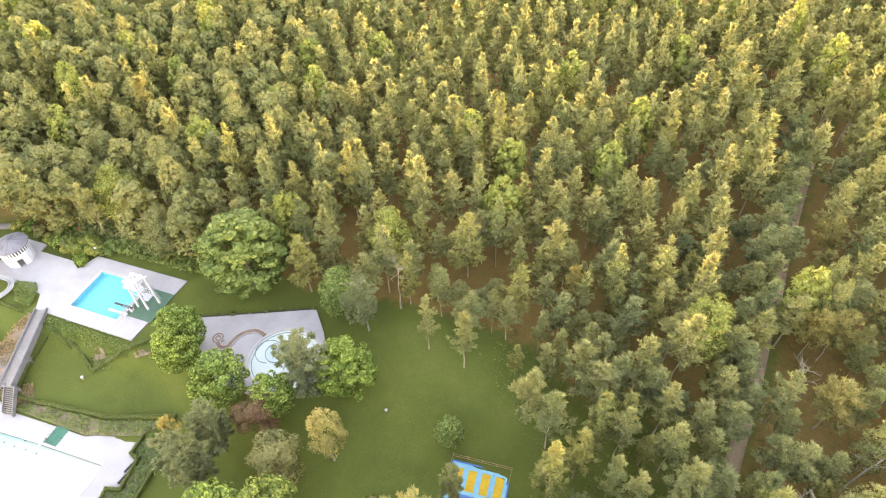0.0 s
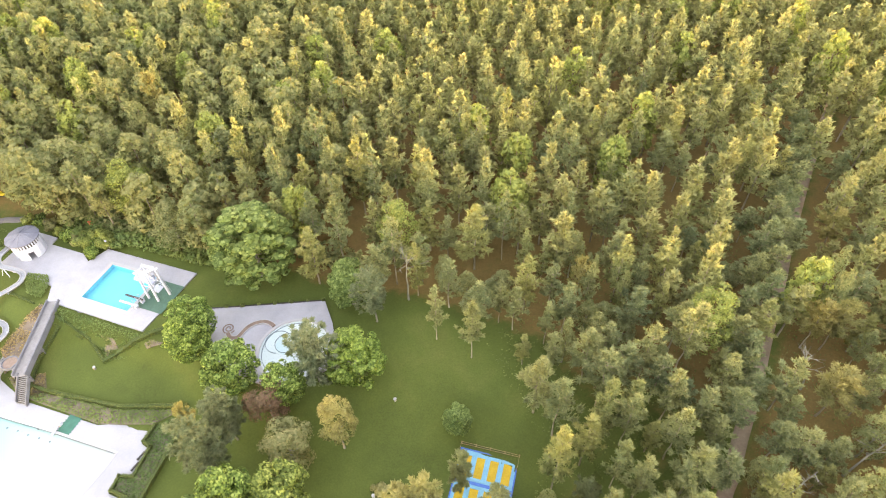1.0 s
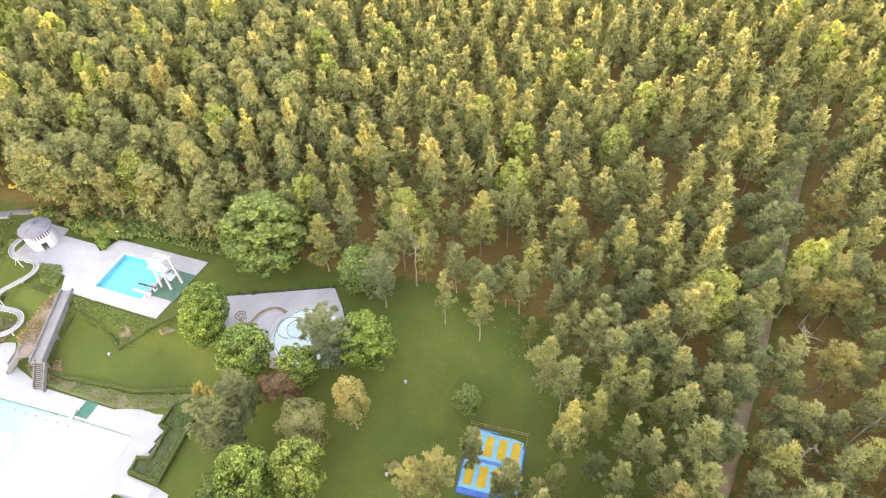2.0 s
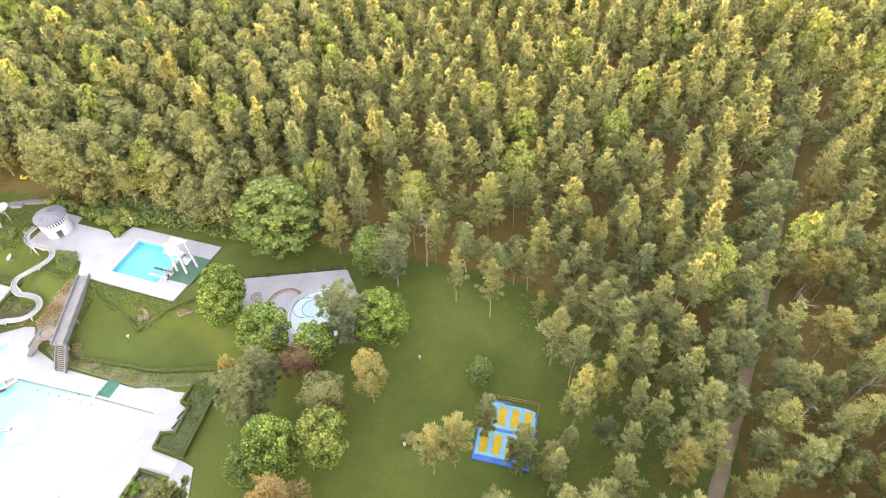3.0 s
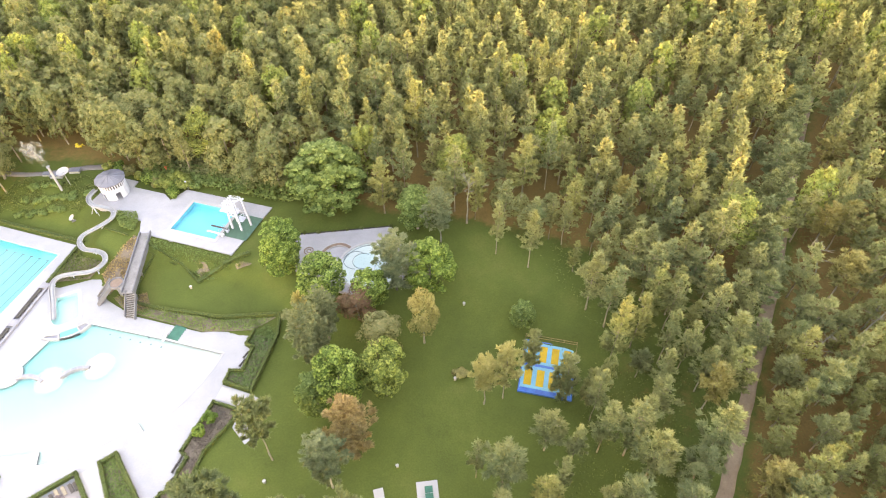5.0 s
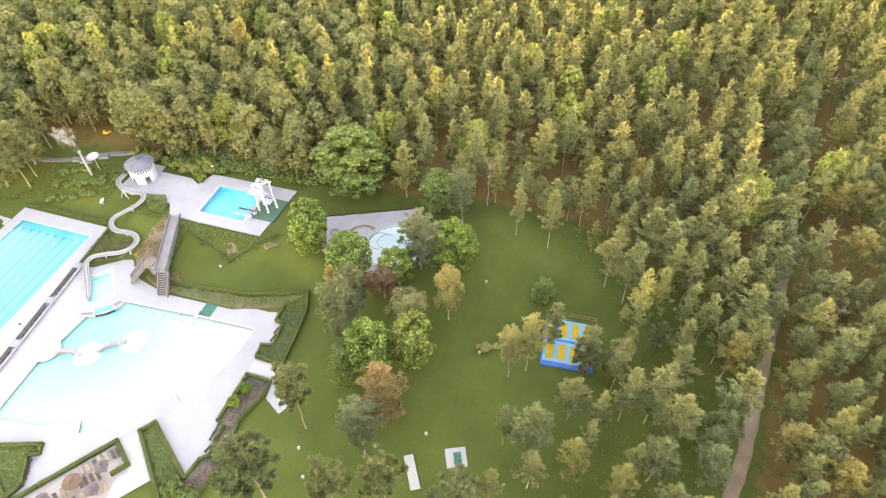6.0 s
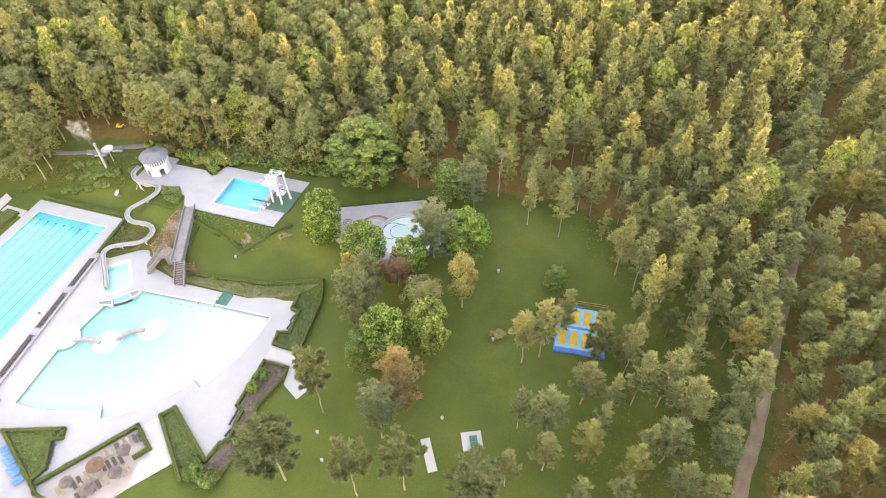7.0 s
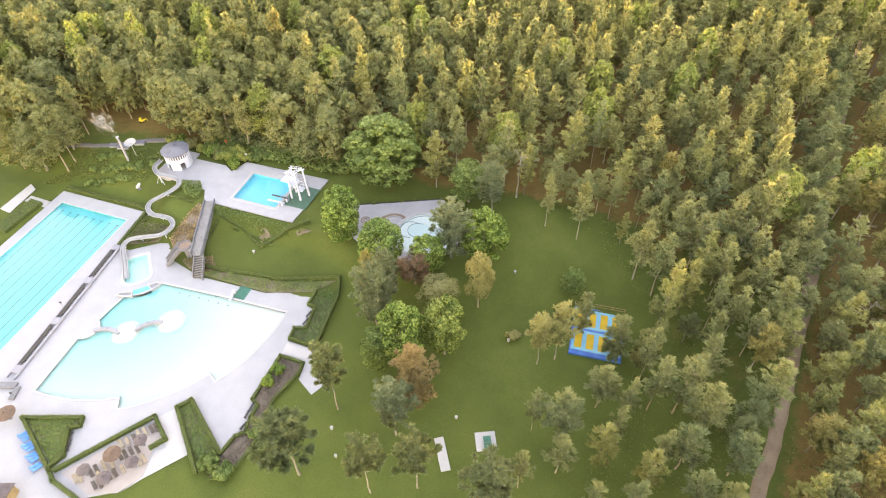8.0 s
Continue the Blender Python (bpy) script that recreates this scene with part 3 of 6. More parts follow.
def plant_tree(kind, x, y, H, R, variant=0, z=None, lean=0.0, group=""):
    """A tree of its own: a trunk and a crown; trees of one kind share a few meshes."""
    shape, leaf, bark, count, low, form, name, label, category = TREE_KINDS[kind]
    wide = 3.4 if shape == "pine" else 5.0
    key = (kind, variant, lean)
    g = hill_xy(x, y) if z is None else z
    spin = (x * 37.1 + y * 91.7) % 360
    m = pose(x, y, g - 0.1, 0, 0, spin if not lean else 0)
    grow = Vector((R / wide, R / wide, H / 20.0))
    if key in TEMPLATES:
        own = TEMPLATES[key].scale
        return copy_thing(TEMPLATES[key], m @ Matrix.Diagonal((grow.x / own.x, grow.y / own.y, grow.z / own.z, 1)))
    rng = np.random.default_rng(len(TEMPLATES) * 7 + 11)
    ob = tagged(new(name), label, category, group or "trees of the park and forest")
    ob.empty_display_size = 0.5
    pyr = random.Random(len(TEMPLATES))
    top = 17.0 if shape == "pine" else 10.0
    part("trunk", trunk_bm(pyr, 20.0, 0.15 if shape == "pine" else 0.32, top, 9, wide * (1.0 if shape == "pine" else 0.6), lean), bark, ob, smooth=True)
    v, f = tree_sprays(kind, rng, count, {"pine": 1.1, "broad": 1.0}[shape] * ((0.5 if shape == "pine" else 0.72) if count >= 6500 else 0.74 if shape == "pine" else 0.6))
    if lean:
        v[:, 0] += lean * 20 * (np.clip(v[:, 2], 0, 20) / 20) ** 1.5
    link_mesh("crown", quads_to_mesh("crown", v, f), leaf, ob)
    ob.matrix_basis = m @ Matrix.Diagonal((*grow, 1))
    TEMPLATES[key] = ob
    return ob


# ---- ground ----
def build_ground():
    xs = np.concatenate([[-3000, -1500, -800, -450, -330], np.arange(-260, 231, 2.5), [300, 420, 800, 1500, 3000]])
    ys = np.concatenate([[-3000, -1500, -700, -350, -180, -120], np.arange(-80, 341, 2.5), [420, 600, 1000, 1800, 3000]])
    X, Y = np.meshgrid(xs, ys)
    Uc, Vc = to_uv(X, Y)
    Z = hill(Uc, Vc)
    rough = np.sin(X * 0.13 + 1.3 * np.sin(Y * 0.07)) * np.cos(Y * 0.11 + 0.7) * 0.18
    Z = Z + rough * ease(30, 60, np.hypot(Uc - 5, Vc + 5))
    # level ground below the terraces, and pits below the pools
    Z = np.where((Uc > -37) & (Uc < 19) & (Vc > 24) & (Vc < 47), np.minimum(Z, 3.9), Z)
    Z = np.where((Uc > -8) & (Uc < 9) & (Vc > 28) & (Vc < 41.5), -0.5, Z)
    Z = np.where(inside(Uc, Vc, PADDLE_OUT), 3.5, Z)
    Z = np.where(inside(Uc, Vc, DECK_OUT), -0.22, Z)
    Z = np.where((Uc > -57) & (Uc < -29.5) & (Vc > -36.5) & (Vc < 18), -3.0, Z)
    Z = np.where((np.hypot(Uc + 14.8, Vc) < 40.5) & (Vc < 2.5) & (Uc > -18), -2.4, Z)
    Z = np.where(np.hypot(Uc + 17.8, Vc - 1.6) < 6.0, -2.4, Z)
    wooded = inside(Uc, Vc, FOREST) & (near_track(X, Y) > 3.2)
    half = inside(Uc, Vc, OPEN_WOOD)
    W = wooded * 1.0
    W[half & ~wooded] = 0.35
    W *= 0.24 + 0.76 * np.maximum(ease(126, 142, Uc), ease(40, 62, Vc))
    for _ in range(4):
        W[1:-1, 1:-1] = (W[1:-1, 1:-1] * 2 + W[:-2, 1:-1] + W[2:, 1:-1] + W[1:-1, :-2] + W[1:-1, 2:]) / 6
    ny, nx = X.shape
    idx = np.arange(nx * ny).reshape(ny, nx)
    faces = np.stack([idx[:-1, :-1], idx[:-1, 1:], idx[1:, 1:], idx[1:, :-1]], -1).reshape(-1, 4)
    data = quads_to_mesh("ground", np.stack([X, Y, Z], -1).reshape(-1, 3), faces)
    data.polygons.foreach_set("use_smooth", [True] * len(data.polygons))
    at = data.attributes.new("litter", "FLOAT", "POINT")
    at.data.foreach_set("value", W.astype(np.float32).ravel())
    tagged(link_mesh("ground", data, M_GROUND), "mown green lawn running into brown forest floor", "ground", kind="structure")


def arc(cx, cy, r, a0, a1, n):
    return [(cx + r * math.cos(radians(a0 + (a1 - a0) * i / n)), cy + r * math.sin(radians(a0 + (a1 - a0) * i / n))) for i in range(n + 1)]


DECK_OUT = [(-57.8, 20), (-29.8, 20), (-28.6, 6.4), (-24, 6.6), (-16.5, 12.5), (-10.3, 6.9), (-1.3, 4.6), (17.4, 5.2), (19.5, 6.1), (28.6, 8.7), (28.6, 4.9), (30.6, 4.4),
            (31.4, -0.9), (28.8, -1.7), (29.2, -5.5), (36, -5.7), (39.2, -6.2), (42.4, -13.3), (40.9, -16.2), (36.6, -13.7), (35.9, -9.2), (29.5, -9.4), (29.3, -21.1), (31.1, -21.8), (31.1, -25.2),
            (31.9, -28.3), (30.4, -29.4), (29.7, -33.5), (17.7, -25.2), (15.5, -28), (24.3, -34.7), (18.3, -42.6), (15.8, -46.5), (10.4, -49.6), (6, -56),
            (-6, -80), (-57.2, -80)]
LANE = [(-54.6, -34.2), (-31.2, -34.2), (-32.2, 15.8), (-54.6, 15.8)]
LEISURE = (arc(-14.8, 0, 34.4, -92, -60, 8) + arc(-14.8, 0, 37.2, -60, -30, 8) + arc(-14.8, 0, 39.8, -30, 2.2, 9)
           + [(8.8, 0.9), (-8.8, -0.3)] + arc(-17.8, 1.6, 9.0, -15, -72, 8) + arc(-17.2, -17.4, 3.1, 66, -84, 9))
SPLASH = [(-22.3, 3.7), (-18.7, 6.8), (-13.6, 1.3), (-13.3, 0.4), (-13.6, -0.6), (-14.8, -2.0), (-16.2, -3.0), (-17.5, -3.1), (-18.6, -2.5)][::-1]
UPPER_OUT = [(-33, 31.5), (-28.8, 30.6), (-22, 30.4), (-15.2, 29.6), (-12.8, 25.7), (14.2, 25.7), (15.6, 44.2), (-10.6, 43.9), (-12.5, 38.9), (-15.5, 40.6), (-25.8, 40.6), (-26, 43), (-33, 43)]
DIVE = [(-5.9, 29.2), (7.3, 29.2), (7.3, 40.0), (-5.9, 40.0)]
PADDLE_OUT = [(24.4, 35.7), (28.3, 30.1), (32, 25.5), (38.5, 22.8), (50, 22.8), (54.6, 26.2), (57.8, 30.6), (57.6, 35.5), (53.4, 41.6), (49.0, 46.6)]
PADDLE = arc(49.0, 32.4, 7.7, 0, 345, 23)

build_ground()


def site_structure(name, bm, material, label, category):
    ob = part(name, bm, material, None)
    ob.matrix_basis = SITE
    return tagged(ob, label, category, kind="structure")


site_structure("pavement", slab(bmesh.new(), DECK_OUT, [LANE, LEISURE, SPLASH], -0.4, DECK_Z), M_DECK, "bright pale paving round the lower pools", "paving")
site_structure("upper_pavement", slab(bmesh.new(), UPPER_OUT, [DIVE], 2.9, UPPER_Z), M_UPPER, "grey-white paved terrace round the diving pool", "paving")
site_structure("paddling_pavement", slab(bmesh.new(), PADDLE_OUT, [PADDLE], 3.2, PADDLE_Z), M_UPPER, "grey-white paved terrace round the paddling pool", "paving")


def draped(name, points, width, material, label, category, lift=0.06):
    """A track that follows the ground."""
    line = spline([(x, y, 0) for x, y in points], 10)
    bm = bmesh.new()
    prev = None
    for i, p in enumerate(line):
        w = (line[min(i + 1, len(line) - 1)] - line[max(i - 1, 0)]).normalized()
        a = Vector((w.y, -w.x, 0))
        row = []
        for s in (-1.15, -1, -0.4, 0.4, 1, 1.15):
            q = p + a * (s * width / 2 + 0.10 * math.sin(i * 0.9 + s * 3))
            row.append(bm.verts.new((q.x, q.y, hill_xy(q.x, q.y) + (lift if abs(s) <= 1 else -0.35) + 0.2)))
        if prev:
            for j in range(5):
                bm.faces.new((prev[j], prev[j + 1], row[j + 1], row[j]))
        prev = row
    return tagged(part(name, bm, material, smooth=True), label, category, kind="structure")


draped("track", TRACK, 2.5, M_GRAVEL, "pale gravel track running through the pine forest", "track")
draped("road", [to_xy(u, v) for u, v in [(-95, 30), (-74, 33), (-58, 36.6), (-52, 39.2), (-46, 43), (-40, 45.6), (-33, 47)]], 1.7, M_ASPHALT, "narrow grey service road behind the bathhouse", "road")


# ---- pools ----
def pool(name, u0, v0, outline, z, depth, floor_mat, wall_mat, label, rim=0.45, fall=0.10, category="swimming pool"):
    """A pool in its hole: basin, coping and water."""
    ob = thing(name, u0, v0, z, 0, label, category)
    loc = [(x - u0, y - v0) for x, y in outline]
    bm = bmesh.new()
    inner = grown(loc, -0.01)
    ring(bm, grown(loc, 0.3), inner, -depth - 0.3, -0.42)
    sheet(bm, grown(loc, 0.2), -depth)
    ring(bm, grown(loc, -0.004), grown(loc, -0.05), -depth, 0.0)
    part("basin", bm, floor_mat, ob)
    bm = ring(bmesh.new(), grown(loc, rim), grown(loc, -0.06), 0.002, 0.06)
    part("coping", bm, M_COPING, ob, "white pool edge")
    w = part("water", sheet(bmesh.new(), grown(loc, -0.02), -fall), M_WATER, ob, "clear pool water")
    w.visible_shadow = False
    return ob


lane_pool = pool("swimming_pool", -43, -9, LANE, DECK_Z, 0.6, M_TILE, M_TILE, "long turquoise lane pool with dark lane lines", rim=0.3, fall=0.05)
line = None
for i in range(8):
    u = -52.6 + i * 2.66 + 43
    if line is None:
        bm = box(bmesh.new(), 0, 0, 0, 0.22, 46.0, 0.012)
        box(bm, 0, 22.9, 0.001, 0.95, 0.26, 0.012)
        line = part("lane_line", bm, M_LINE, lane_pool)
        line.location = (u, -0.3, -0.596)
    else:
        again(line, lane_pool, pose(u, -0.3, -0.596))
bm = bmesh.new()
for i in (0, 1):
    rod(bm, (0, -0.3 + 0.6 * i, -1.0), (0, -0.3 + 0.6 * i, 0.75), 0.03)
    rod(bm, (0, -0.3 + 0.6 * i, 0.75), (-0.7, -0.3 + 0.6 * i, 0.75), 0.03)
    rod(bm, (-0.7, -0.3 + 0.6 * i, 0.75), (-0.7, -0.3 + 0.6 * i, 0.03), 0.03)
for k in range(4):
    rod(bm, (0, -0.3, -0.9 + 0.25 * k), (0, 0.3, -0.9 + 0.25 * k), 0.03)
lad = part("ladder", bm, M_STEEL, lane_pool, "steel pool ladder")
lad.location = (-11.3, 22.0, 0)

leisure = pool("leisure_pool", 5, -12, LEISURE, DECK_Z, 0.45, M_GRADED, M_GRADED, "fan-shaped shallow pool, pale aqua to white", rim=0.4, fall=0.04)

def foam(ob, x, y, r, seed):
    """A low uneven mound of churned water."""
    rng = random.Random(seed)
    bm = bmesh.new()
    top = bm.verts.new((0, 0, 0.16))
    prev = None
    for k in range(1, 9):
        f = k / 8
        row = [bm.verts.new((r * f * math.cos(a), r * f * math.sin(a), 0.16 * (1 - f) ** 1.3 + (rng.uniform(0, 0.05) if k < 8 else 0))) for a in np.linspace(0, 2 * math.pi, 29)[:-1]]
        for i in range(28):
            bm.faces.new((top, row[i], row[(i + 1) % 28]) if prev is None else (prev[i], row[i], row[(i + 1) % 28], prev[(i + 1) % 28]))
        prev = row
    o = part("foam", bm, M_FOAM, ob, "white churned water under a jet", smooth=True)
    o.location = (x, y, -0.09)
    tagged(o, kind="stuff")


step = None
for u, v, turn in ((-24.9, -10.5, 48.0), (-9.6, -3.3, -8.0)):
    for k in range(5):
        m = pose(u - 5, v + 12, -0.449) @ pose(0, 0, 0, 0, 0, turn) @ pose(0.5 * k - 1.0, 0, 0)
        if step is None:
            step = part("pool_step", box(bmesh.new(), 0, 0, 0, 0.16, 2.6, 0.06), M_TILE, leisure, "blue-edged underwater step")
            step.matrix_basis = m
        else:
            again(step, leisure, m)
DOTS = [(-3.1, -1.3), (-0.3, -1.3), (2.3, -1.1), (5.0, -1.1), (7.7, -0.9), (6.1, 0.6), (10.4, -0.8)]
jet = None
for u, v in DOTS:
    m = pose(u - 5, v + 12, -0.449)
    if jet is None:
        jet = part("floor_nozzle", cone(bmesh.new(), 0, 0, 0, 0.24, 0.2, 0.05, 12), M_BLOCK, leisure, "round grey floor nozzle")
        jet.matrix_basis = m
    else:
        again(jet, leisure, m)
foam(leisure, -12.5, -3.5, 4.2, 1)
foam(leisure, -4.6, 2.6, 4.2, 2)
loc = [(x - 5, y + 12) for x, y in LEISURE]
part("gutter", ring(bmesh.new(), grown(loc, -0.07), grown(loc, -0.18), -0.14, -0.06), M_BLOCK, leisure, "grey overflow gutter")


def jet_counter(u, v, turn, mirror):
    """A curved counter standing in the water, from which jets spill."""
    ob = thing("water_jet_counter", u, v, -1.1, turn, "curved grey counter standing in the shallow pool", "pool counter", "jet counters")
    pts = [(x, mirror * y, 0) for x, y in arc(0, -5.0, 5.6, 126, 58, 10)]
    part("counter", sweep(bmesh.new(), pts, [(-0.42, 0), (0.42, 0), (0.42, 1.55), (0.34, 1.62), (-0.34, 1.62), (-0.42, 1.55)]), M_COUNTER, ob)
    for i in (2, 4, 6, 8):
        p = pts[i]
        part("grille", box(bmesh.new(), p[0], p[1], 1.60, 0.16, 0.95, 0.06, (5 - i) * -5.6 * mirror), M_UPPER, ob, "pale slotted cover")
    return ob


jet_counter(-11.6, -16.6, 8, 1)
jet_counter(-3.5, -12.1, 40, 1)

splash = pool("slide_splash_pool", -18, 1.6, SPLASH, DECK_Z, 0.95, M_AQUA, M_AQUA, "small pale pool at the foot of the water slide", rim=0.8, fall=0.06)

# spillway between the splash pool and the leisure pool, with a wedge-shaped kerb on either side
ob = thing("spillway", -12.0, -4.0, 0, 0, "short blue spillway between two white wedge-shaped kerbs", "spillway")


def near_spill(points):
    return [(u + 12.0, v + 4.0) for u, v in points]


part("channel", prism(bmesh.new(), near_spill([(-13.1, -5.8), (-14.2, -4.6), (-11.5, -2.0), (-9.9, -3.2)]), -0.6, 0.05), M_TILE, ob, "light blue channel floor")
part("lip", sweep(bmesh.new(), [(x, y, 0) for x, y in near_spill([(-13.0, -6.0), (-11.2, -4.9), (-9.7, -3.3)])], [(-0.09, -0.5), (0.09, -0.5), (0.09, 0.10), (-0.09, 0.10)]), M_DARK, ob, "dark overflow lip")
for outline in ([(-17.0, -7.3), (-16.6, -6.3), (-14.0, -4.9), (-12.9, -6.3), (-14.9, -7.0)], [(-11.6, -2.1), (-10.0, -0.2), (-8.8, -0.7), (-9.6, -3.2)]):
    shell = near_spill(outline)
    kerb = part("kerb", ring(bmesh.new(), shell, grown(shell, -0.28), -0.6, 0.42), M_COPING, ob, "white wedge-shaped kerb")
    part("kerb_floor", prism(bmesh.new(), grown(shell, -0.27), -0.6, 0.12), M_COUNTER, kerb, "lilac-grey sunken top")

# low wall with dark slatted benches between the lane pool and the leisure pool
ob = thing("bench_wall", -28.0, 5.6, 0, 6.6, "long low wall of pale blocks with dark slatted benches", "bench wall")
part("kerb", box(bmesh.new(), 1.25, -19.4, 0, 0.55, 40.5, 0.55, 0, 0.04), M_COUNTER, ob)
part("kerb", box(bmesh.new(), -0.72, -19.4, 0, 0.22, 40.5, 0.4, 0, 0.03), M_COUNTER, ob)
bench, block = None, None
for i, (a, b) in enumerate([(-0.6, -9.8), (-12.8, -22.6), (-25.4, -36.0)]):
    bm = bmesh.new()
    for k in range(5):
        box(bm, -0.42 + 0.21 * k, (a + b) / 2, 0.42, 0.195, a - b, 0.06, 0, 0.01)
    for k in range(6):
        box(bm, 0, a + (b - a) * (k + 0.5) / 6, 0, 0.9, 0.15, 0.42)
    part("bench", bm, M_DARK, ob, "dark slatted bench")
for a in (0.3, -11.3, -24.0, -37.4):
    part("block", box(bmesh.new(), 0.3, a, 0, 1.7, 1.9, 0.62, 0, 0.06), M_COUNTER, ob, "square pale concrete block")
ob = thing("low_wall", -21.0, -35.2, 0, 18, "short pale concrete wall with a return", "wall")
part("wall", box(bmesh.new(), -1.6, 0.2, 0, 4.6, 1.5, 0.6, 0, 0.05), M_BLOCK, ob)
part("return", box(bmesh.new(), 1.1, -1.6, 0, 1.2, 3.2, 0.5, 0, 0.05), M_BLOCK, ob)

# toddler slide on its green mat
ob = thing("rubber_mat", 11.7, 3.35, 0, 0, "dark green rubber mat with toothed sides by the leisure pool", "mat")
teeth = [(1.8 - 0.3 * (k % 2), -1.9 + 0.32 * k) for k in range(13)]
part("mat", prism(bmesh.new(), teeth + [(0.3 - x, y) for x, y in teeth[::-1]], 0.004, 0.045), M_GREEN, ob)
ob = thing("toddler_slide", 10.2, 1.6, 0, 0, "small white children's slide at the pool edge", "slide")
bm = box(bmesh.new(), 0, 1.1, 0.05, 0.6, 0.6, 0.95, 0, 0.05)
part("platform", bm, M_WHITE, ob)
part("chute", sweep(bmesh.new(), [(0, 0.9, 1.0), (0, 0.1, 0.6), (0, -0.7, 0.2), (0, -1.3, 0.08)], [(-0.28, 0), (0.28, 0), (0.28, 0.18), (0.22, 0.18), (0.22, 0.05), (-0.22, 0.05), (-0.22, 0.18), (-0.28, 0.18)]), M_WHITE, ob)

# ---- diving pool ----
diving = pool("diving_pool", 0.7, 34.6, DIVE, UPPER_Z, 1.1, M_DIVE, M_DIVE, "deep blue diving pool with white edges", rim=0.75)
ob = thing("rubber_floor", 11.4, 35.2, UPPER_Z, 0, "dark green rubber flooring under the diving tower", "mat")
part("mat", prism(bmesh.new(), [(-3.3, -4.2), (3.8, -4.2), (4.0, 4.4), (-3.3, 4.4)], 0.005, 0.05), M_MAT, ob)


def rails(bm, pts, h, r=0.035):
    for p in pts:
        rod(bm, p, (p[0], p[1], p[2] + h), r, sides=6)
    for a, b in zip(pts, pts[1:]):
        for f in (0.5, 1.0):
            rod(bm, (a[0], a[1], a[2] + h * f), (b[0], b[1], b[2] + h * f), r, sides=6)
    return bm


def diving_tower():
    ob = thing("diving_tower", 10.8, 35.3, UPPER_Z + 0.04, 0, "white concrete diving tower with platforms and steel rails", "diving tower")
    ob.matrix_basis = ob.matrix_basis @ Matrix.Diagonal((0.95, 0.95, 0.88, 1))
    leg = None
    for x, y, h in [(-1.2, -1.3, 10.2), (1.6, -1.3, 10.6), (3.0, 1.3, 10.4), (-1.2, 1.4, 10.0)]:
        bm = bmesh.new()
        prev = [Vector((-0.25, -0.24, 0)), Vector((0.25, -0.24, 0)), Vector((0.25, 0.24, 0)), Vector((-0.25, 0.24, 0))]
        low = [bm.verts.new(p) for p in prev]
        top = [bm.verts.new(Vector((p.x * 0.75 - x * 0.14, p.y * 0.75 - y * 0.14, h))) for p in prev]
        for i in range(4):
            bm.faces.new((low[i], low[(i + 1) % 4], top[(i + 1) % 4], top[i]))
        bm.faces.new(top), bm.faces.new(low[::-1])
        bmesh.ops.bevel(bm, geom=bm.edges[:], offset=0.05, segments=1, affect="EDGES")
        leg = part("leg", bm, M_WHITE, ob)
        leg.location = (x, y, 0)
    for name, x, y, z, sx, sy in [("platform", -1.8, 0.4, 5.0, 5.4, 1.5), ("platform", -0.6, -0.7, 7.6, 3.8, 1.3), ("landing", 1.4, 0.2, 3.0, 2.0, 2.0)]:
        deckp = part(name, box(bmesh.new(), x, y, z, sx, sy, 0.24, 0, 0.04), M_WHITE, ob)
        pts = [(x - sx / 2 + 1.2, y - sy / 2 + 0.06, z + 0.24), (x + sx / 2 - 0.06, y - sy / 2 + 0.06, z + 0.24), (x + sx / 2 - 0.06, y + sy / 2 - 0.06, z + 0.24), (x - sx / 2 + 1.2, y + sy / 2 - 0.06, z + 0.24)]
        part("railing", rails(bmesh.new(), pts, 1.05, 0.045), M_WHITE, deckp)
    # ring of beams round the leg heads, and a cross tie
    heads = [Vector((x * 0.86, y * 0.86, h - 0.1)) for x, y, h in [(-1.2, -1.3, 10.2), (1.6, -1.3, 10.6), (3.0, 1.3, 10.4), (-1.2, 1.4, 10.0)]]
    for a, b in ((0, 1), (1, 2), (2, 3), (3, 0), (0, 2)):
        w = (heads[b] - heads[a]).normalized()
        part("beam", rod(bmesh.new(), heads[a] - w * 0.7, heads[b] + w * 0.7, 0.13, sides=6), M_WHITE, ob)
    for a, b in ((0, 1), (1, 2), (2, 3), (3, 0)):
        part("tie", rod(bmesh.new(), (heads[a].x * 1.06, heads[a].y * 1.06, 5.3), (heads[b].x * 1.06, heads[b].y * 1.06, 5.3), 0.10, sides=6), M_WHITE, ob)
    part("handrail", rails(bmesh.new(), [tuple(h) for h in heads], 0.9, 0.05), M_WHITE, ob)
    for z0, z1, y in ((0, 3.0, 2.0), (3.2, 5.2, 1.6), (5.2, 7.3, 0.4)):
        bm = bmesh.new()
        for s in (-0.3, 0.3):
            rod(bm, (2.6, y + s, z0), (2.2, y + s, z1 + 0.9), 0.04, sides=6)
        for k in range(int((z1 - z0) / 0.3)):
            rod(bm, (2.6 - 0.4 * k * 0.3 / (z1 - z0 + 0.9), y - 0.3, z0 + 0.3 * (k + 1)), (2.6 - 0.4 * k * 0.3 / (z1 - z0 + 0.9), y + 0.3, z0 + 0.3 * (k + 1)), 0.03, sides=6)
        part("ladder", bm, M_STEEL, ob)


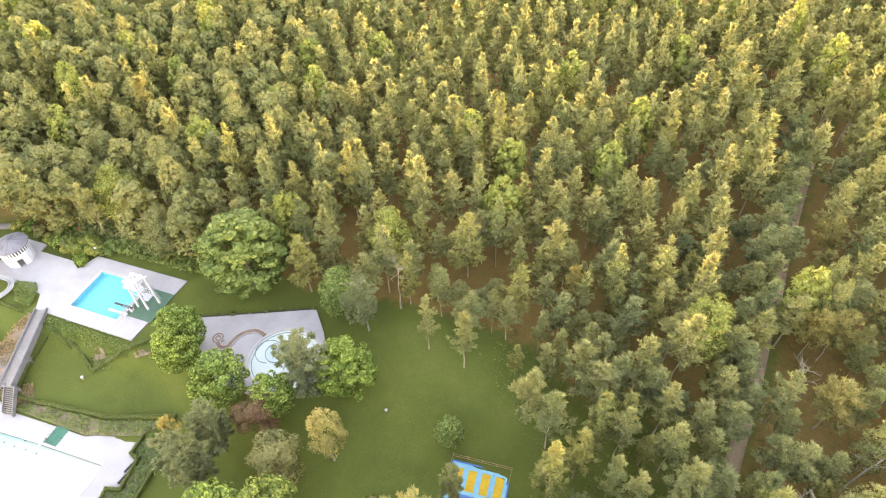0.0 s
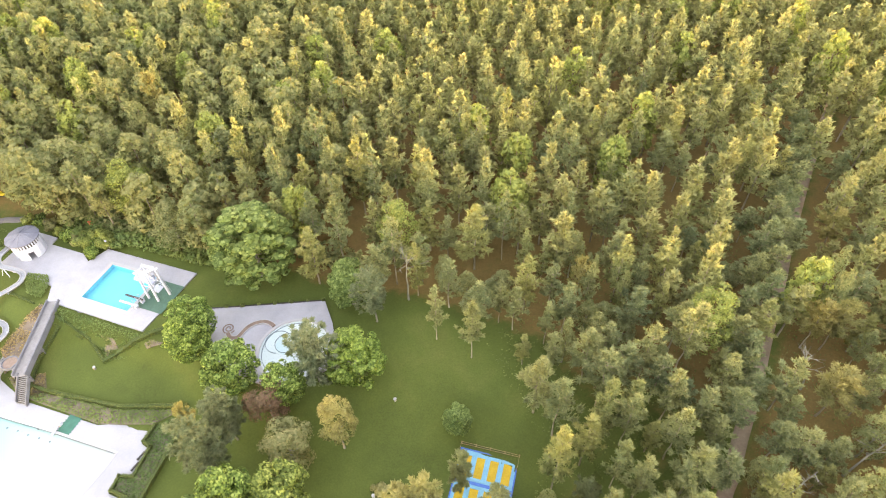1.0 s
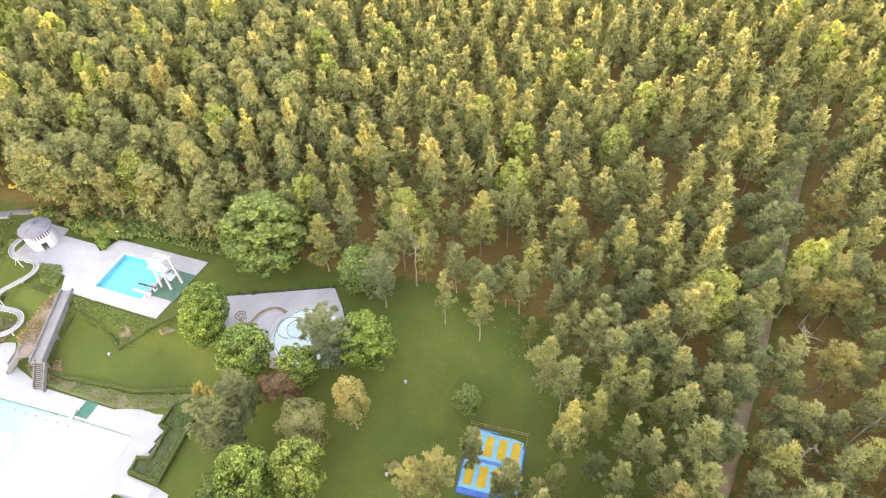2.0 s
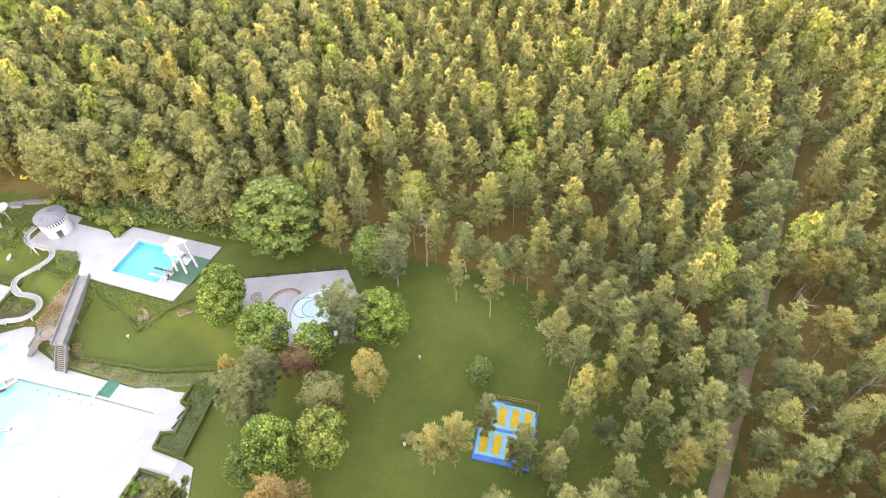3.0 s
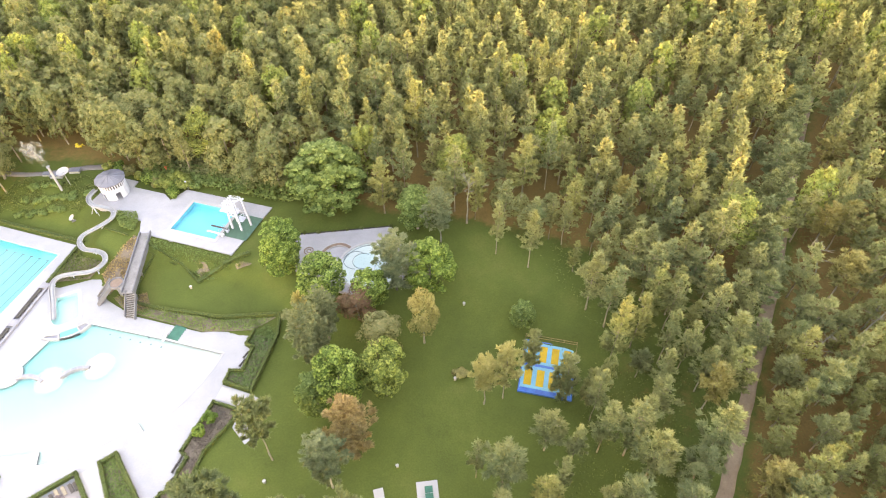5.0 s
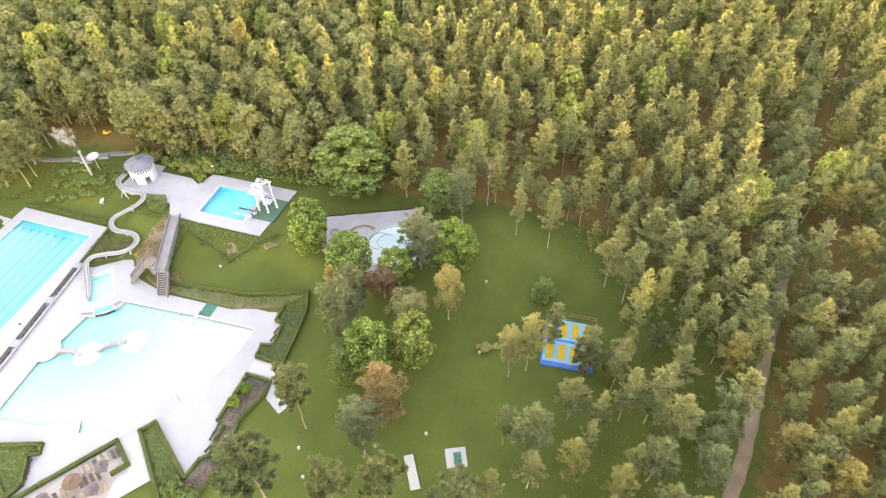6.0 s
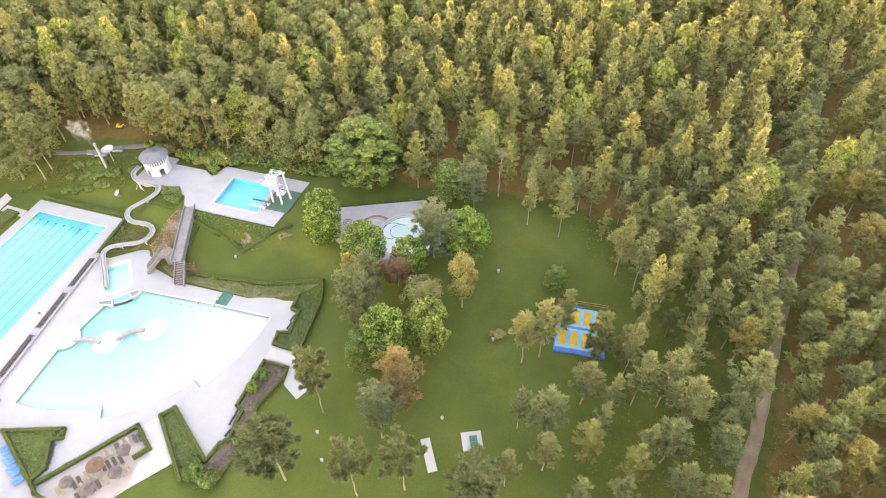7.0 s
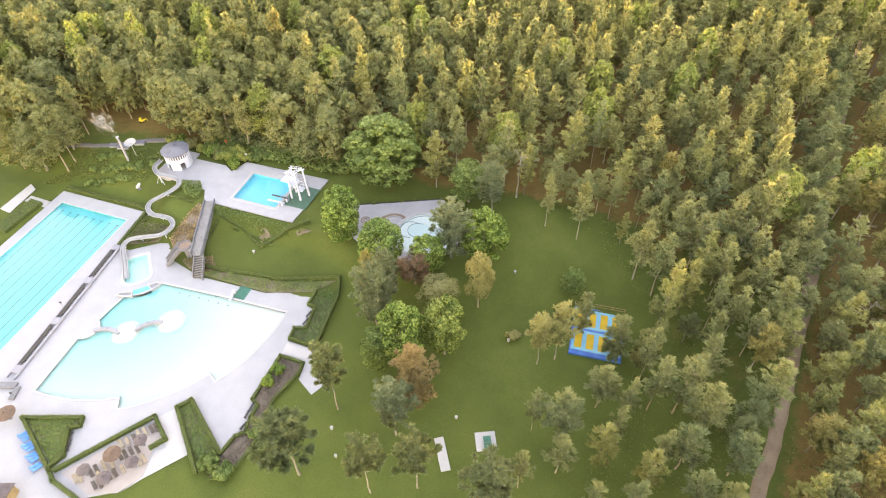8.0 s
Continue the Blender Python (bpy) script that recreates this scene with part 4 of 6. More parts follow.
def springboard(u, v, z, label, board_mat):
    ob = thing("springboard", u, v, UPPER_Z + 0.05, 0, label, "springboard", "springboards")
    part("board", box(bmesh.new(), -1.6, 0, z, 5.0, 0.55, 0.08, 0, 0.02), board_mat, ob)
    part("stand", box(bmesh.new(), 0.5, 0, 0, 0.6, 0.9, z, 0, 0.04), M_WHITE, ob)
    part("fulcrum", box(bmesh.new(), -0.6, 0, 0, 0.3, 0.7, z, 0, 0.03), M_WHITE, ob)
    part("railing", rails(rails(bmesh.new(), [(-0.8, -0.45, z), (0.9, -0.45, z)], 0.95), [(-0.8, 0.45, z), (0.9, 0.45, z)], 0.95), M_STEEL, ob)


diving_tower()
springboard(8.6, 32.6, 1.0, "dark springboard over the diving pool", M_DARK)
springboard(8.2, 30.9, 0.6, "low white springboard at the diving pool", M_WHITE)
springboard(7.6, 38.4, 2.9, "pale high springboard over the diving pool", M_COPING)


# ---- slide tower and slide ----
def slide_tower():
    cx, cy, r, h = -28.6, 37.2, 3.5, 5.2
    ob = thing("slide_tower", cx, cy, UPPER_Z, 0, "round white bathhouse tower with a slate-grey roof", "tower")
    n = 16
    bm = bmesh.new()
    door = {11: (0.0, 2.3), 14: (0.0, 2.3), 9: (0.0, 2.0)}
    for i in range(n):
        a0, a1 = 2 * math.pi * i / n, 2 * math.pi * (i + 1) / n
        def col(a, rr, z):
            return (rr * math.cos(a), rr * math.sin(a), z)
        spans = [(0.0, 3.55), (4.75, h)]
        if i in door:
            spans = [(door[i][1], 3.55), (4.75, h)]
        for z0, z1 in spans:
            for rr in (r, r - 0.3):
                bm.faces.new([bm.verts.new(col(a, rr, z)) for a, z in ((a0, z0), (a1, z0), (a1, z1), (a0, z1))])
            for z in (z0, z1):
                bm.faces.new([bm.verts.new(col(a, rr, z)) for a, rr in ((a0, r), (a1, r), (a1, r - 0.3), (a0, r - 0.3))])
            for a in (a0, a1):
                bm.faces.new([bm.verts.new(col(a, rr, z)) for rr, z in ((r, z0), (r - 0.3, z0), (r - 0.3, z1), (r, z1))])
    bmesh.ops.remove_doubles(bm, verts=bm.verts, dist=0.001)
    part("wall", bm, M_WHITE, ob)
    pier, pane = None, None
    for i in range(2 * n):
        a = math.pi * i / n
        m = Matrix.Rotation(a, 4, "Z")
        if pier is None:
            pier = part("pier", box(bmesh.new(), r - 0.15, 0, 3.55, 0.34, 0.30, 1.2), M_WHITE, ob)
            pane = part("window_pane", box(bmesh.new(), r - 0.2, 0.35, 3.56, 0.05, 0.40, 1.18), M_GLASS, ob)
        else:
            again(pier, ob, m), again(pane, ob, m)
    part("floor", cone(bmesh.new(), 0, 0, 3.0, r - 0.3, r - 0.3, 0.25, n), M_BLOCK, ob)
    bm = cone(bmesh.new(), 0, 0, h, r + 0.5, 0.08, 1.15, 12)
    cone(bm, 0, 0, h - 0.18, r + 0.5, r + 0.5, 0.18, 12)
    part("roof", bm, M_SLATE, ob, "faceted slate-grey roof")
    for i in range(12):
        a = 2 * math.pi * i / 12
        part("roof_rib", rod(bmesh.new(), ((r + 0.5) * math.cos(a), (r + 0.5) * math.sin(a), h + 0.03), (0.1 * math.cos(a), 0.1 * math.sin(a), h + 1.17), 0.035, sides=5), M_SLATE, ob)


slide_tower()


def water_slide():
    ob = thing("water_slide", -24, 18, 0, 0, "winding steel water slide from the tower to its pool", "water slide")
    course = [(-32.6, 34.9), (-32.6, 31.8), (-30.3, 29.9), (-27.2, 30.1), (-24.2, 30.1), (-22.7, 28.4), (-23.3, 25.9), (-25.0, 23.0), (-26.4, 20.6), (-25.7, 18.4), (-23.4, 17.1),
              (-20.4, 17.6), (-18.0, 17.4), (-16.5, 15.9), (-16.8, 13.7), (-18.6, 11.8), (-22.4, 10.2), (-25.0, 8.7), (-25.5, 6.9), (-24.2, 4.8), (-21.2, 1.6), (-18.4, -1.7)]
    pts = [(u + 24, v - 18, 6.5 - 6.1 * i / 21) for i, (u, v) in enumerate(course)]
    pts = spline(pts, 7)
    outer = [(0.62 * math.cos(a), 0.62 * math.sin(a)) for a in np.linspace(math.pi * 0.97, math.pi * 2.03, 9)]
    inner = [(0.55 * math.cos(a), 0.55 * math.sin(a)) for a in np.linspace(math.pi * 2.03, math.pi * 0.97, 9)]
    bm = sweep(bmesh.new(), pts, outer + inner)
    part("trough", bm, M_STEEL, ob, smooth=False)
    # this strip's darker colour stands in for shade down in the trough
    bm = sweep(bmesh.new(), pts, [(0.5 * math.cos(a), 0.5 * math.sin(a) - 0.03) for a in np.linspace(math.pi * 1.15, math.pi * 1.85, 5)], False)
    part("runway", bm, M_SLIDE_IN, ob, "darker steel runway with the trough's shading in its colour", smooth=True)
    for s in (-0.62, 0.62):
        bm = sweep(bmesh.new(), pts, [(s - 0.06, -0.04), (s + 0.06, -0.04), (s + 0.06, 0.08), (s - 0.06, 0.08)])
        part("rim", bm, M_COPING, ob, "pale rolled rim")
    for i in (14, 28, 45, 60, 76, 88, 100, 112, 128):
        p = pts[i]
        x, y = to_xy(p[0] - 24, p[1] + 18)
        g = hill_xy(x, y) - 0.2
        post = part("support", rod(bmesh.new(), (p[0], p[1], min(g, p[2] - 0.9)), (p[0], p[1], p[2] - 0.55), 0.14), M_WHITE, ob)
        part("bracket", box(bmesh.new(), p[0], p[1], p[2] - 0.66, 1.1, 0.3, 0.12, i * 20), M_WHITE, post)
        if p[2] - g > 2.2:
            for side in (-1, 1):
                part("strut", rod(bmesh.new(), (p[0] + side * 1.3, p[1] - 0.5, g), (p[0], p[1], p[2] - 0.7), 0.08, sides=6), M_WHITE, post)


water_slide()


# ---- walkway and stairs from the terrace to the lower deck ----
def walkway():
    ob = thing("walkway", -6.6, 16.5, UPPER_Z, 0, "raised grey walkway with side walls down to stairs", "walkway")
    a, b = Vector((-4.6, 9.6, 0)), Vector((3.7, -8.9, 0))
    way, across = (b - a).normalized(), Vector((-0.912, -0.409, 0))
    bm = bmesh.new()
    n = 44
    board = None
    for i in range(n):
        p = a.lerp(b, (i + 0.5) / n)
        m = pose(p.x, p.y, -0.06, 0, 0, 24.2)
        if board is None:
            board = part("board", box(bmesh.new(), 0, 0, 0, 2.5, 0.42, 0.07), M_WALKWAY, ob)
            board.matrix_basis = m
        else:
            again(board, ob, m)
    for s in (-1.32, 1.32):
        q0, q1 = a + across * s, b + across * s
        part("side_wall", sweep(bmesh.new(), [q0, q1], [(-0.11, -0.9), (0.11, -0.9), (0.11, 0.75), (-0.11, 0.75)]), M_BLOCK, ob)
    for f in (0.25, 0.6, 0.95):
        p = a.lerp(b, f)
        part("pier", box(bmesh.new(), p.x, p.y, -4.5, 1.8, 0.5, 4.4, 24.2), M_BLOCK, ob)
    # straight flight to the deck
    st = thing("stairs", -2.6, 8.0, 0, 0, "straight flight of pale concrete steps with side walls", "stairs")
    step = None
    for i in range(14):
        m = pose(0.35 + 0.086 * i, -0.2 - 0.3 * i, UPPER_Z - 0.3 * (i + 1))
        if step is None:
            step = part("step", box(bmesh.new(), 0, 0, 0, 2.5, 0.19, 0.09, 8), M_WALKWAY, st)
            step.matrix_basis = m
        else:
            again(step, st, m)
    # near-black sheet below the treads paints the shade in their gaps
    part("soffit", sweep(bmesh.new(), [(0.4, 0.0, UPPER_Z - 0.42), (1.6, -4.3, -0.2)], [(-1.25, -0.1), (1.25, -0.1), (1.25, 0.0), (-1.25, 0.0)]), M_DARK, st, "dark sheet standing in for the shade between the steps")
    for s in (-1.36, 1.36):
        part("side_wall", sweep(bmesh.new(), [(0.35 + s, 0.1, UPPER_Z - 0.1), (1.5 + s, -4.3, 0.15)], [(-0.1, -0.6), (0.1, -0.6), (0.1, 0.7), (-0.1, 0.7)]), M_BLOCK, st)
    # round landing and branch stair to the splash pool
    ld = thing("landing", -7.6, 9.6, UPPER_Z - 0.12, 0, "round clay-paved landing beside the walkway", "landing")
    part("slab", cone(bmesh.new(), 0, 0, -0.4, 1.75, 1.75, 0.4, 24), M_BLOCK, ld)
    part("column", cone(bmesh.new(), 0, 0, -4.3, 0.7, 0.7, 3.9, 14), M_BLOCK, ld)
    part("paving", cone(bmesh.new(), 0, 0, 0.002, 1.45, 1.45, 0.05, 20), M_BRICK, ld, "red-brown clay paving")
    bm = ring(bmesh.new(), arc(0, 0, 1.75, 20, 330, 20), arc(0, 0, 1.58, 20, 330, 20), 0.0, 0.28)
    part("parapet", bm, M_BLOCK, ld)
    part("link", box(bmesh.new(), 2.6, -0.2, -0.25, 3.0, 2.2, 0.28, -6), M_WALKWAY, ld)
    st2 = thing("stairs", -8.9, 8.9, 0, 0, "branch stair of pale steps down to the splash pool deck", "stairs")
    for i in range(14):
        again(step, st2, pose(-0.21 * i, -0.24 * i, UPPER_Z - 0.3 * (i + 1), 0, 0, -49))
    # the same dark sheet for shade between the branch stair's treads
    part("soffit", sweep(bmesh.new(), [(0.1, 0.2, UPPER_Z - 0.42), (-2.8, -3.2, -0.2)], [(-1.25, -0.1), (1.25, -0.1), (1.25, 0.0), (-1.25, 0.0)]), M_DARK, st2, "dark sheet standing in for the shade between the steps")
    for s in (-1.3, 1.3):
        part("side_wall", sweep(bmesh.new(), [(0.1 + s * 0.62, 0.2 - s * 0.78, UPPER_Z - 0.1), (-2.8 + s * 0.62, -3.2 - s * 0.78, 0.15)], [(-0.1, -0.6), (0.1, -0.6), (0.1, 0.7), (-0.1, 0.7)]), M_BLOCK, st2)


walkway()


# ---- paddling pool terrace ----
def paddling():
    ob = pool("paddling_pool", 49.0, 32.4, PADDLE, PADDLE_Z, 0.22, M_SHALLOW, M_SHALLOW, "round shallow white paddling pool with curved rings", rim=0.6, fall=0.08)
    part("inner_floor", cone(bmesh.new(), -2.0, 1.0, -0.219, 2.9, 2.9, 0.03, 32), M_PALE, ob, "pale aqua middle of the pool")
    part("inner_floor", cone(bmesh.new(), 3.4, 0.6, -0.219, 2.4, 2.4, 0.03, 28), M_PALE, ob, "pale aqua middle of the pool")
    for cx, cy, r, a0, a1 in ((-4.4, 0.7, 2.9, 70, 290), (-2.6, 1.0, 2.5, 75, 300), (3.4, 0.6, 2.5, 30, 215), (0.0, 0.0, 7.1, 80, 240)):
        line_pts = [Vector((x, y, -0.21)) for x, y in arc(cx, cy, r, a0, a1, 30)]
        part("ring_step", sweep(bmesh.new(), line_pts, [(-0.05, 0), (0.05, 0), (0.05, 0.1), (-0.05, 0.1)]), M_BLOCK, ob, "thin grey curved step edge")
    w = thing("seat_wall", 37.0, 33.0, PADDLE_Z, 0, "serpentine low red-brown seat wall by the paddling pool", "seat wall")
    pts = spline([(-4.2, -1.6, 0), (-2.8, -2.5, 0), (-1.4, -1.9, 0), (-1.0, 0.2, 0), (-0.5, 1.6, 0), (0.5, 2.8, 0), (2.0, 3.7, 0), (3.6, 3.7, 0), (4.7, 3.3, 0)], 6)
    part("wall", sweep(bmesh.new(), pts, [(-0.42, 0.004), (0.42, 0.004), (0.42, 0.30), (-0.42, 0.30)]), M_BRICK, w)
    for s in (-0.5, 0.5):
        part("kerb", sweep(bmesh.new(), pts, [(s - 0.07, 0.004), (s + 0.07, 0.004), (s + 0.07, 0.33), (s - 0.07, 0.33)]), M_COPING, w, "thin pale kerb along the wall")
    sp = thing("spiral_mosaic", 32.3, 32.6, PADDLE_Z, 0, "small clay spiral laid in the paving", "mosaic")
    pts = [Vector((math.cos(t) * (0.25 + 0.10 * t), math.sin(t) * (0.25 + 0.10 * t), 0)) for t in np.linspace(0, 12.5, 70)]
    part("spiral", sweep(bmesh.new(), pts, [(-0.13, 0.004), (0.13, 0.004), (0.13, 0.07), (-0.13, 0.07)]), M_BRICK, sp)


paddling()


# ---- hedges and planting beds ----
def leaf_shell(rng, pts, normals, size):
    n = len(pts)
    nn = unit(normals + rng.normal(0, 0.45, (n, 3)))
    tip = unit(np.cross(nn, rng.normal(0, 1, (n, 3))) + nn * 0.3)
    L = size * rng.uniform(0.6, 1.15, n)
    return cards(pts, tip, np.cross(nn, tip), L, L * 0.8)


def hedge(points, width, height, label="clipped green hedge along the paving", z=None, seed=1, density=46):
    """A clipped hedge along a line: a dark green hull and a shell of leaves."""
    u0, v0 = points[0]
    x0, y0 = to_xy(u0, v0)
    base = max(hill_xy(x0, y0), -0.05) if z is None else z
    ob = thing("hedge", u0, v0, base, 0, label, "hedge", "clipped hedges")
    rng = np.random.default_rng(seed)
    loc = [(u - u0, v - v0) for u, v in points]
    bm = bmesh.new()
    P, N = [], []
    for (ax, ay), (bx, by) in zip(loc, loc[1:]):
        L = math.hypot(bx - ax, by - ay)
        a = math.degrees(math.atan2(by - ay, bx - ax))
        za = hill_xy(*to_xy(u0 + ax, v0 + ay)) if z is None else z
        zb = hill_xy(*to_xy(u0 + bx, v0 + by)) if z is None else z
        za, zb = max(za, -0.05) - base, max(zb, -0.05) - base
        ca, sa_ = math.cos(radians(a)), math.sin(radians(a))
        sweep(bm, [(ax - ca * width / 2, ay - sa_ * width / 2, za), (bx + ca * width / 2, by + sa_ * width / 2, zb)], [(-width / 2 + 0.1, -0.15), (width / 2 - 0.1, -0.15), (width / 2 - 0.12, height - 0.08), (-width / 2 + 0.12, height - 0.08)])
        for face, area in (("top", L * width), ("l", L * height), ("r", L * height)):
            k = int(area * density) + 2
            s = rng.uniform(-width / 2, L + width / 2, k)
            if face == "top":
                o, h, nl = rng.uniform(-width / 2, width / 2, k), np.full(k, height), np.tile([0, 0, 1.0], (k, 1))
            else:
                sg = 1 if face == "l" else -1
                o, h = np.full(k, sg * width / 2), rng.uniform(0.05, height, k)
                nl = np.tile([-sa_ * sg, ca * sg, 0.0], (k, 1))
            f = np.clip(s / max(L, 0.01), 0, 1)
            wob = 0.03 * np.sin(s * 2.1 + seed) + rng.normal(0, 0.025, k)
            q = np.stack([ax + ca * s - sa_ * o, ay + sa_ * s + ca * o, za + (zb - za) * f + h], 1) + nl * wob[:, None]
            P.append(q), N.append(nl)
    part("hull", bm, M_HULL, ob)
    v, f = leaf_shell(rng, np.concatenate(P), np.concatenate(N), 0.19)
    link_mesh("leaves", quads_to_mesh("leaves", v, f), L_HEDGE, ob)
    return ob


def bush(u, v, r, h, leaf, label, seed, z=None, name="bush", count=None):
    g = (hill_xy(*to_xy(u, v)) if z is None else z) - 0.05
    ob = thing(name, u, v, max(g, -0.05), 0, label, "bush", "bushes")
    rng = np.random.default_rng(seed)
    vv, f = broad_sprays(rng, h, r, count or int(260 * r * r) + 160, 0.0, 16, 0.55)
    link_mesh("leaves", quads_to_mesh("leaves", vv, f), leaf, ob)
    bm = bmesh.new()
    for k in range(5):
        rod(bm, (0, 0, -0.15), (r * 0.5 * math.cos(k * 1.3), r * 0.5 * math.sin(k * 1.3), h * 0.6), 0.05, 0.02, 5)
    part("stems", bm, M_BARK_PALE, ob)
    return ob


def planting(name, outline, label, seed, leaf=None, height=0.7, density=15.0, soil=True, patchy=0.35, z=None):
    """Ground cover in a bed: a soil sheet following the slope, and many small leaf clumps."""
    rng = np.random.default_rng(seed)
    us, vs = zip(*outline)
    u0, v0 = sum(us) / len(us), sum(vs) / len(vs)
    loc = [(u - u0, v - v0) for u, v in outline]

    def gz(a, b):
        if z is not None:
            return np.full(np.shape(a), z)
        x, y = to_xy(a + u0, b + v0)
        uu, vv = to_uv(x, y)
        return np.maximum(hill(uu, vv), -0.06)

    ob = thing(name, u0, v0, 0, 0, label, "planting", "planting beds", "stuff")
    if soil:
        bm = bmesh.new()
        f = bm.faces.new([bm.verts.new((x, y, 0)) for x, y in loc])
        bmesh.ops.triangulate(bm, faces=[f])
        for _ in range(4):
            long = [e for e in bm.edges if e.calc_length() > 2.0]
            if long:
                bmesh.ops.subdivide_edges(bm, edges=long, cuts=1)
                bmesh.ops.triangulate(bm, faces=bm.faces[:])
        for q in bm.verts:
            q.co.z = float(gz(np.float64(q.co.x), np.float64(q.co.y))) + 0.12
        part("soil", bm, M_SOIL, ob, "bare earth between the plants")
    w, d = max(us) - min(us), max(vs) - min(vs)
    n = int(w * d * density * (1.8 if height < 1.2 else 1.0))
    a, b = rng.uniform(min(us), max(us), n) - u0, rng.uniform(min(vs), max(vs), n) - v0
    keep = inside(a, b, loc)
    keep &= (np.sin(a * 0.9 + seed) + np.sin(b * 1.1 + 2 * seed) + rng.normal(0, 0.7, n)) > (patchy * 3 - 2.4)
    keep &= near_track(*to_xy(a + u0, b + v0)) > 2.6
    a, b = a[keep], b[keep]
    n = len(a)
    hh = height * (0.45 + 0.55 * (0.5 + 0.5 * np.sin(a * 0.8 + 1.3 * seed) * np.cos(b * 0.9)))
    pos = np.stack([a, b, gz(a, b) + 0.12 + hh * rng.uniform(0.25, 1, n)], 1)
    nl = np.tile([0, 0, 1.0], (n, 1))
    v, f = leaf_shell(rng, pos, nl + rng.normal(0, 0.3, (n, 3)), 0.40 if height < 1.2 else 0.95)
    link_mesh("plants", quads_to_mesh("plants", v, f), leaf or L_SHRUB, ob)
    return ob


# beds on the banks and along the decks
planting("planting_bed", [(-2.0, 5.2), (17.4, 5.4), (28.2, 8.9), (32.4, 13.6), (19.5, 9.3), (1.6, 7.4)], "low shrubs and bare soil between deck and lawn", 3, L_COVER, 0.7, 14.0, patchy=0.3)
planting("planting_bed", [(-1.4, 6.2), (0.6, 5.5), (2.2, 7.4), (-1.8, 11.4), (-3.2, 10.4)], "rust and green shrubs beside the stairs", 21, L_RUST, 0.6, 14.0, patchy=0.3)
planting("planting_bed", [(-8.9, 7.8), (-5.0, 5.9), (-2.7, 5.6), (-3.2, 9.2), (-6.4, 10.2)], "sparse shrubs on bare soil under the stairs", 22, L_SHRUB, 0.5, 10.0, patchy=0.55)
planting("planting_bed", [(-13.6, 24.6), (-15.8, 15.0), (-16.0, 12.9), (-10.6, 8.2), (-9.9, 15.0), (-11.6, 24.0)], "shrubs turning rust below the slide", 4, L_RUST, 0.8, patchy=0.5)
planting("planting_bed", [(-28.6, 19.0), (-27.9, 7.2), (-18.6, 11.2), (-17.5, 16.0), (-24.5, 16.2)], "dense green shrubs under the water slide", 5, L_HEDGE, 0.9, patchy=0.1)
planting("planting_bed", [(-11.0, 24.9), (13.8, 25.0), (16.0, 21.6), (9.5, 18.2), (4.0, 20.8), (-6.0, 22.0)], "green ground cover on the bank below the diving terrace", 6, L_COVER, 0.28, 9.0, patchy=0.45, soil=False)
planting("planting_bed", [(4.8, 22.5), (8.3, 22.6), (10.0, 21.3), (8.7, 18.9), (6.0, 20.8)], "bare brown earth patch on the bank", 7, L_SHRUB, 0.4, 9.0, patchy=0.55)
planting("planting_bed", [(16.4, 23.3), (17.7, 24.5), (20.5, 24.7), (20.2, 24.0), (17.3, 22.7)], "bare earth patch at the hedge", 8, L_SHRUB, 0.4, 8.0, patchy=0.6)
planting("planting_bed", [(-55, 34), (-42, 41), (-35, 40), (-33, 32), (-36, 29), (-54, 26)], "low mixed green shrubs on the slope", 9, L_HEDGE, 0.6, 9.0, patchy=0.75, soil=False)
planting("shrub_belt", [(-26, 44.4), (-14, 42.4), (-11, 46), (16, 46.4), (26, 50), (26, 54), (-26, 52)], "belt of mixed shrubs behind the diving terrace", 11, L_COVER, 2.4, 14.0, patchy=0.1, soil=False)
planting("planting_bed", [(30.9, 4.9), (29.2, 5.5), (29.2, 8.8), (32.6, 13.4), (34.4, 10.0), (35.8, -5.0), (29.8, -4.9), (29.5, -2.4), (31.9, -1.5)], "green shrubs inside the clipped hedges", 12, L_COVER, 0.6, 18.0, z=-0.02, patchy=0.1)
planting("planting_bed", [(29.8, -9.8), (35.4, -9.4), (35.8, -12.4), (33.6, -20.0), (35.0, -30.4), (33.6, -37.5), (30.6, -38.6), (30.0, -33.6), (30.6, -29.6), (32.1, -28.2), (31.4, -22.0), (29.6, -21.0)], "purple-brown heather and bare soil in a hedged bed", 13, L_HEATHER, 0.45, 9.0, z=-0.02, patchy=0.5)
planting("planting_bed", [(16.6, -28.2), (17.6, -25.8), (29.6, -33.8), (30.0, -38.0), (27.6, -38.2)], "green ground cover in a hedged bed", 14, L_COVER, 0.5, 22.0, z=0.0, patchy=0.0)
planting("planting_bed", [(-12.4, -40.2), (-1.8, -36.6), (-2.3, -39.4), (0.4, -44.4), (0.0, -46.6)], "clipped green ground cover in a triangular bed", 15, L_COVER, 0.2, 30.0, z=0.12, patchy=-1.0)

planting("planting_bed", [(-23.4, 31.0), (-18.0, 31.8), (-15.6, 29.3), (-14.6, 25.8), (-18.4, 25.6), (-21.8, 28.2)], "clipped mass of green shrubs by the terrace", 18, L_COVER, 1.1, 26.0, patchy=-0.3, soil=False)
planting("undergrowth", [(-48, 56), (-40, 51), (-14, 49), (16, 52), (34, 56), (52, 55), (52, 62), (20, 62), (-30, 62)], "dense undergrowth along the forest edge", 16, L_WOOD, 3.4, 11.0, soil=False, patchy=0.2)
planting("undergrowth", [(-60, 32), (-56, 36), (-48, 30), (-56, 24.5), (-66, 20)], "low rough green growth behind the lane pool", 17, L_HEDGE, 0.9, 9.0, soil=False, patchy=0.45)
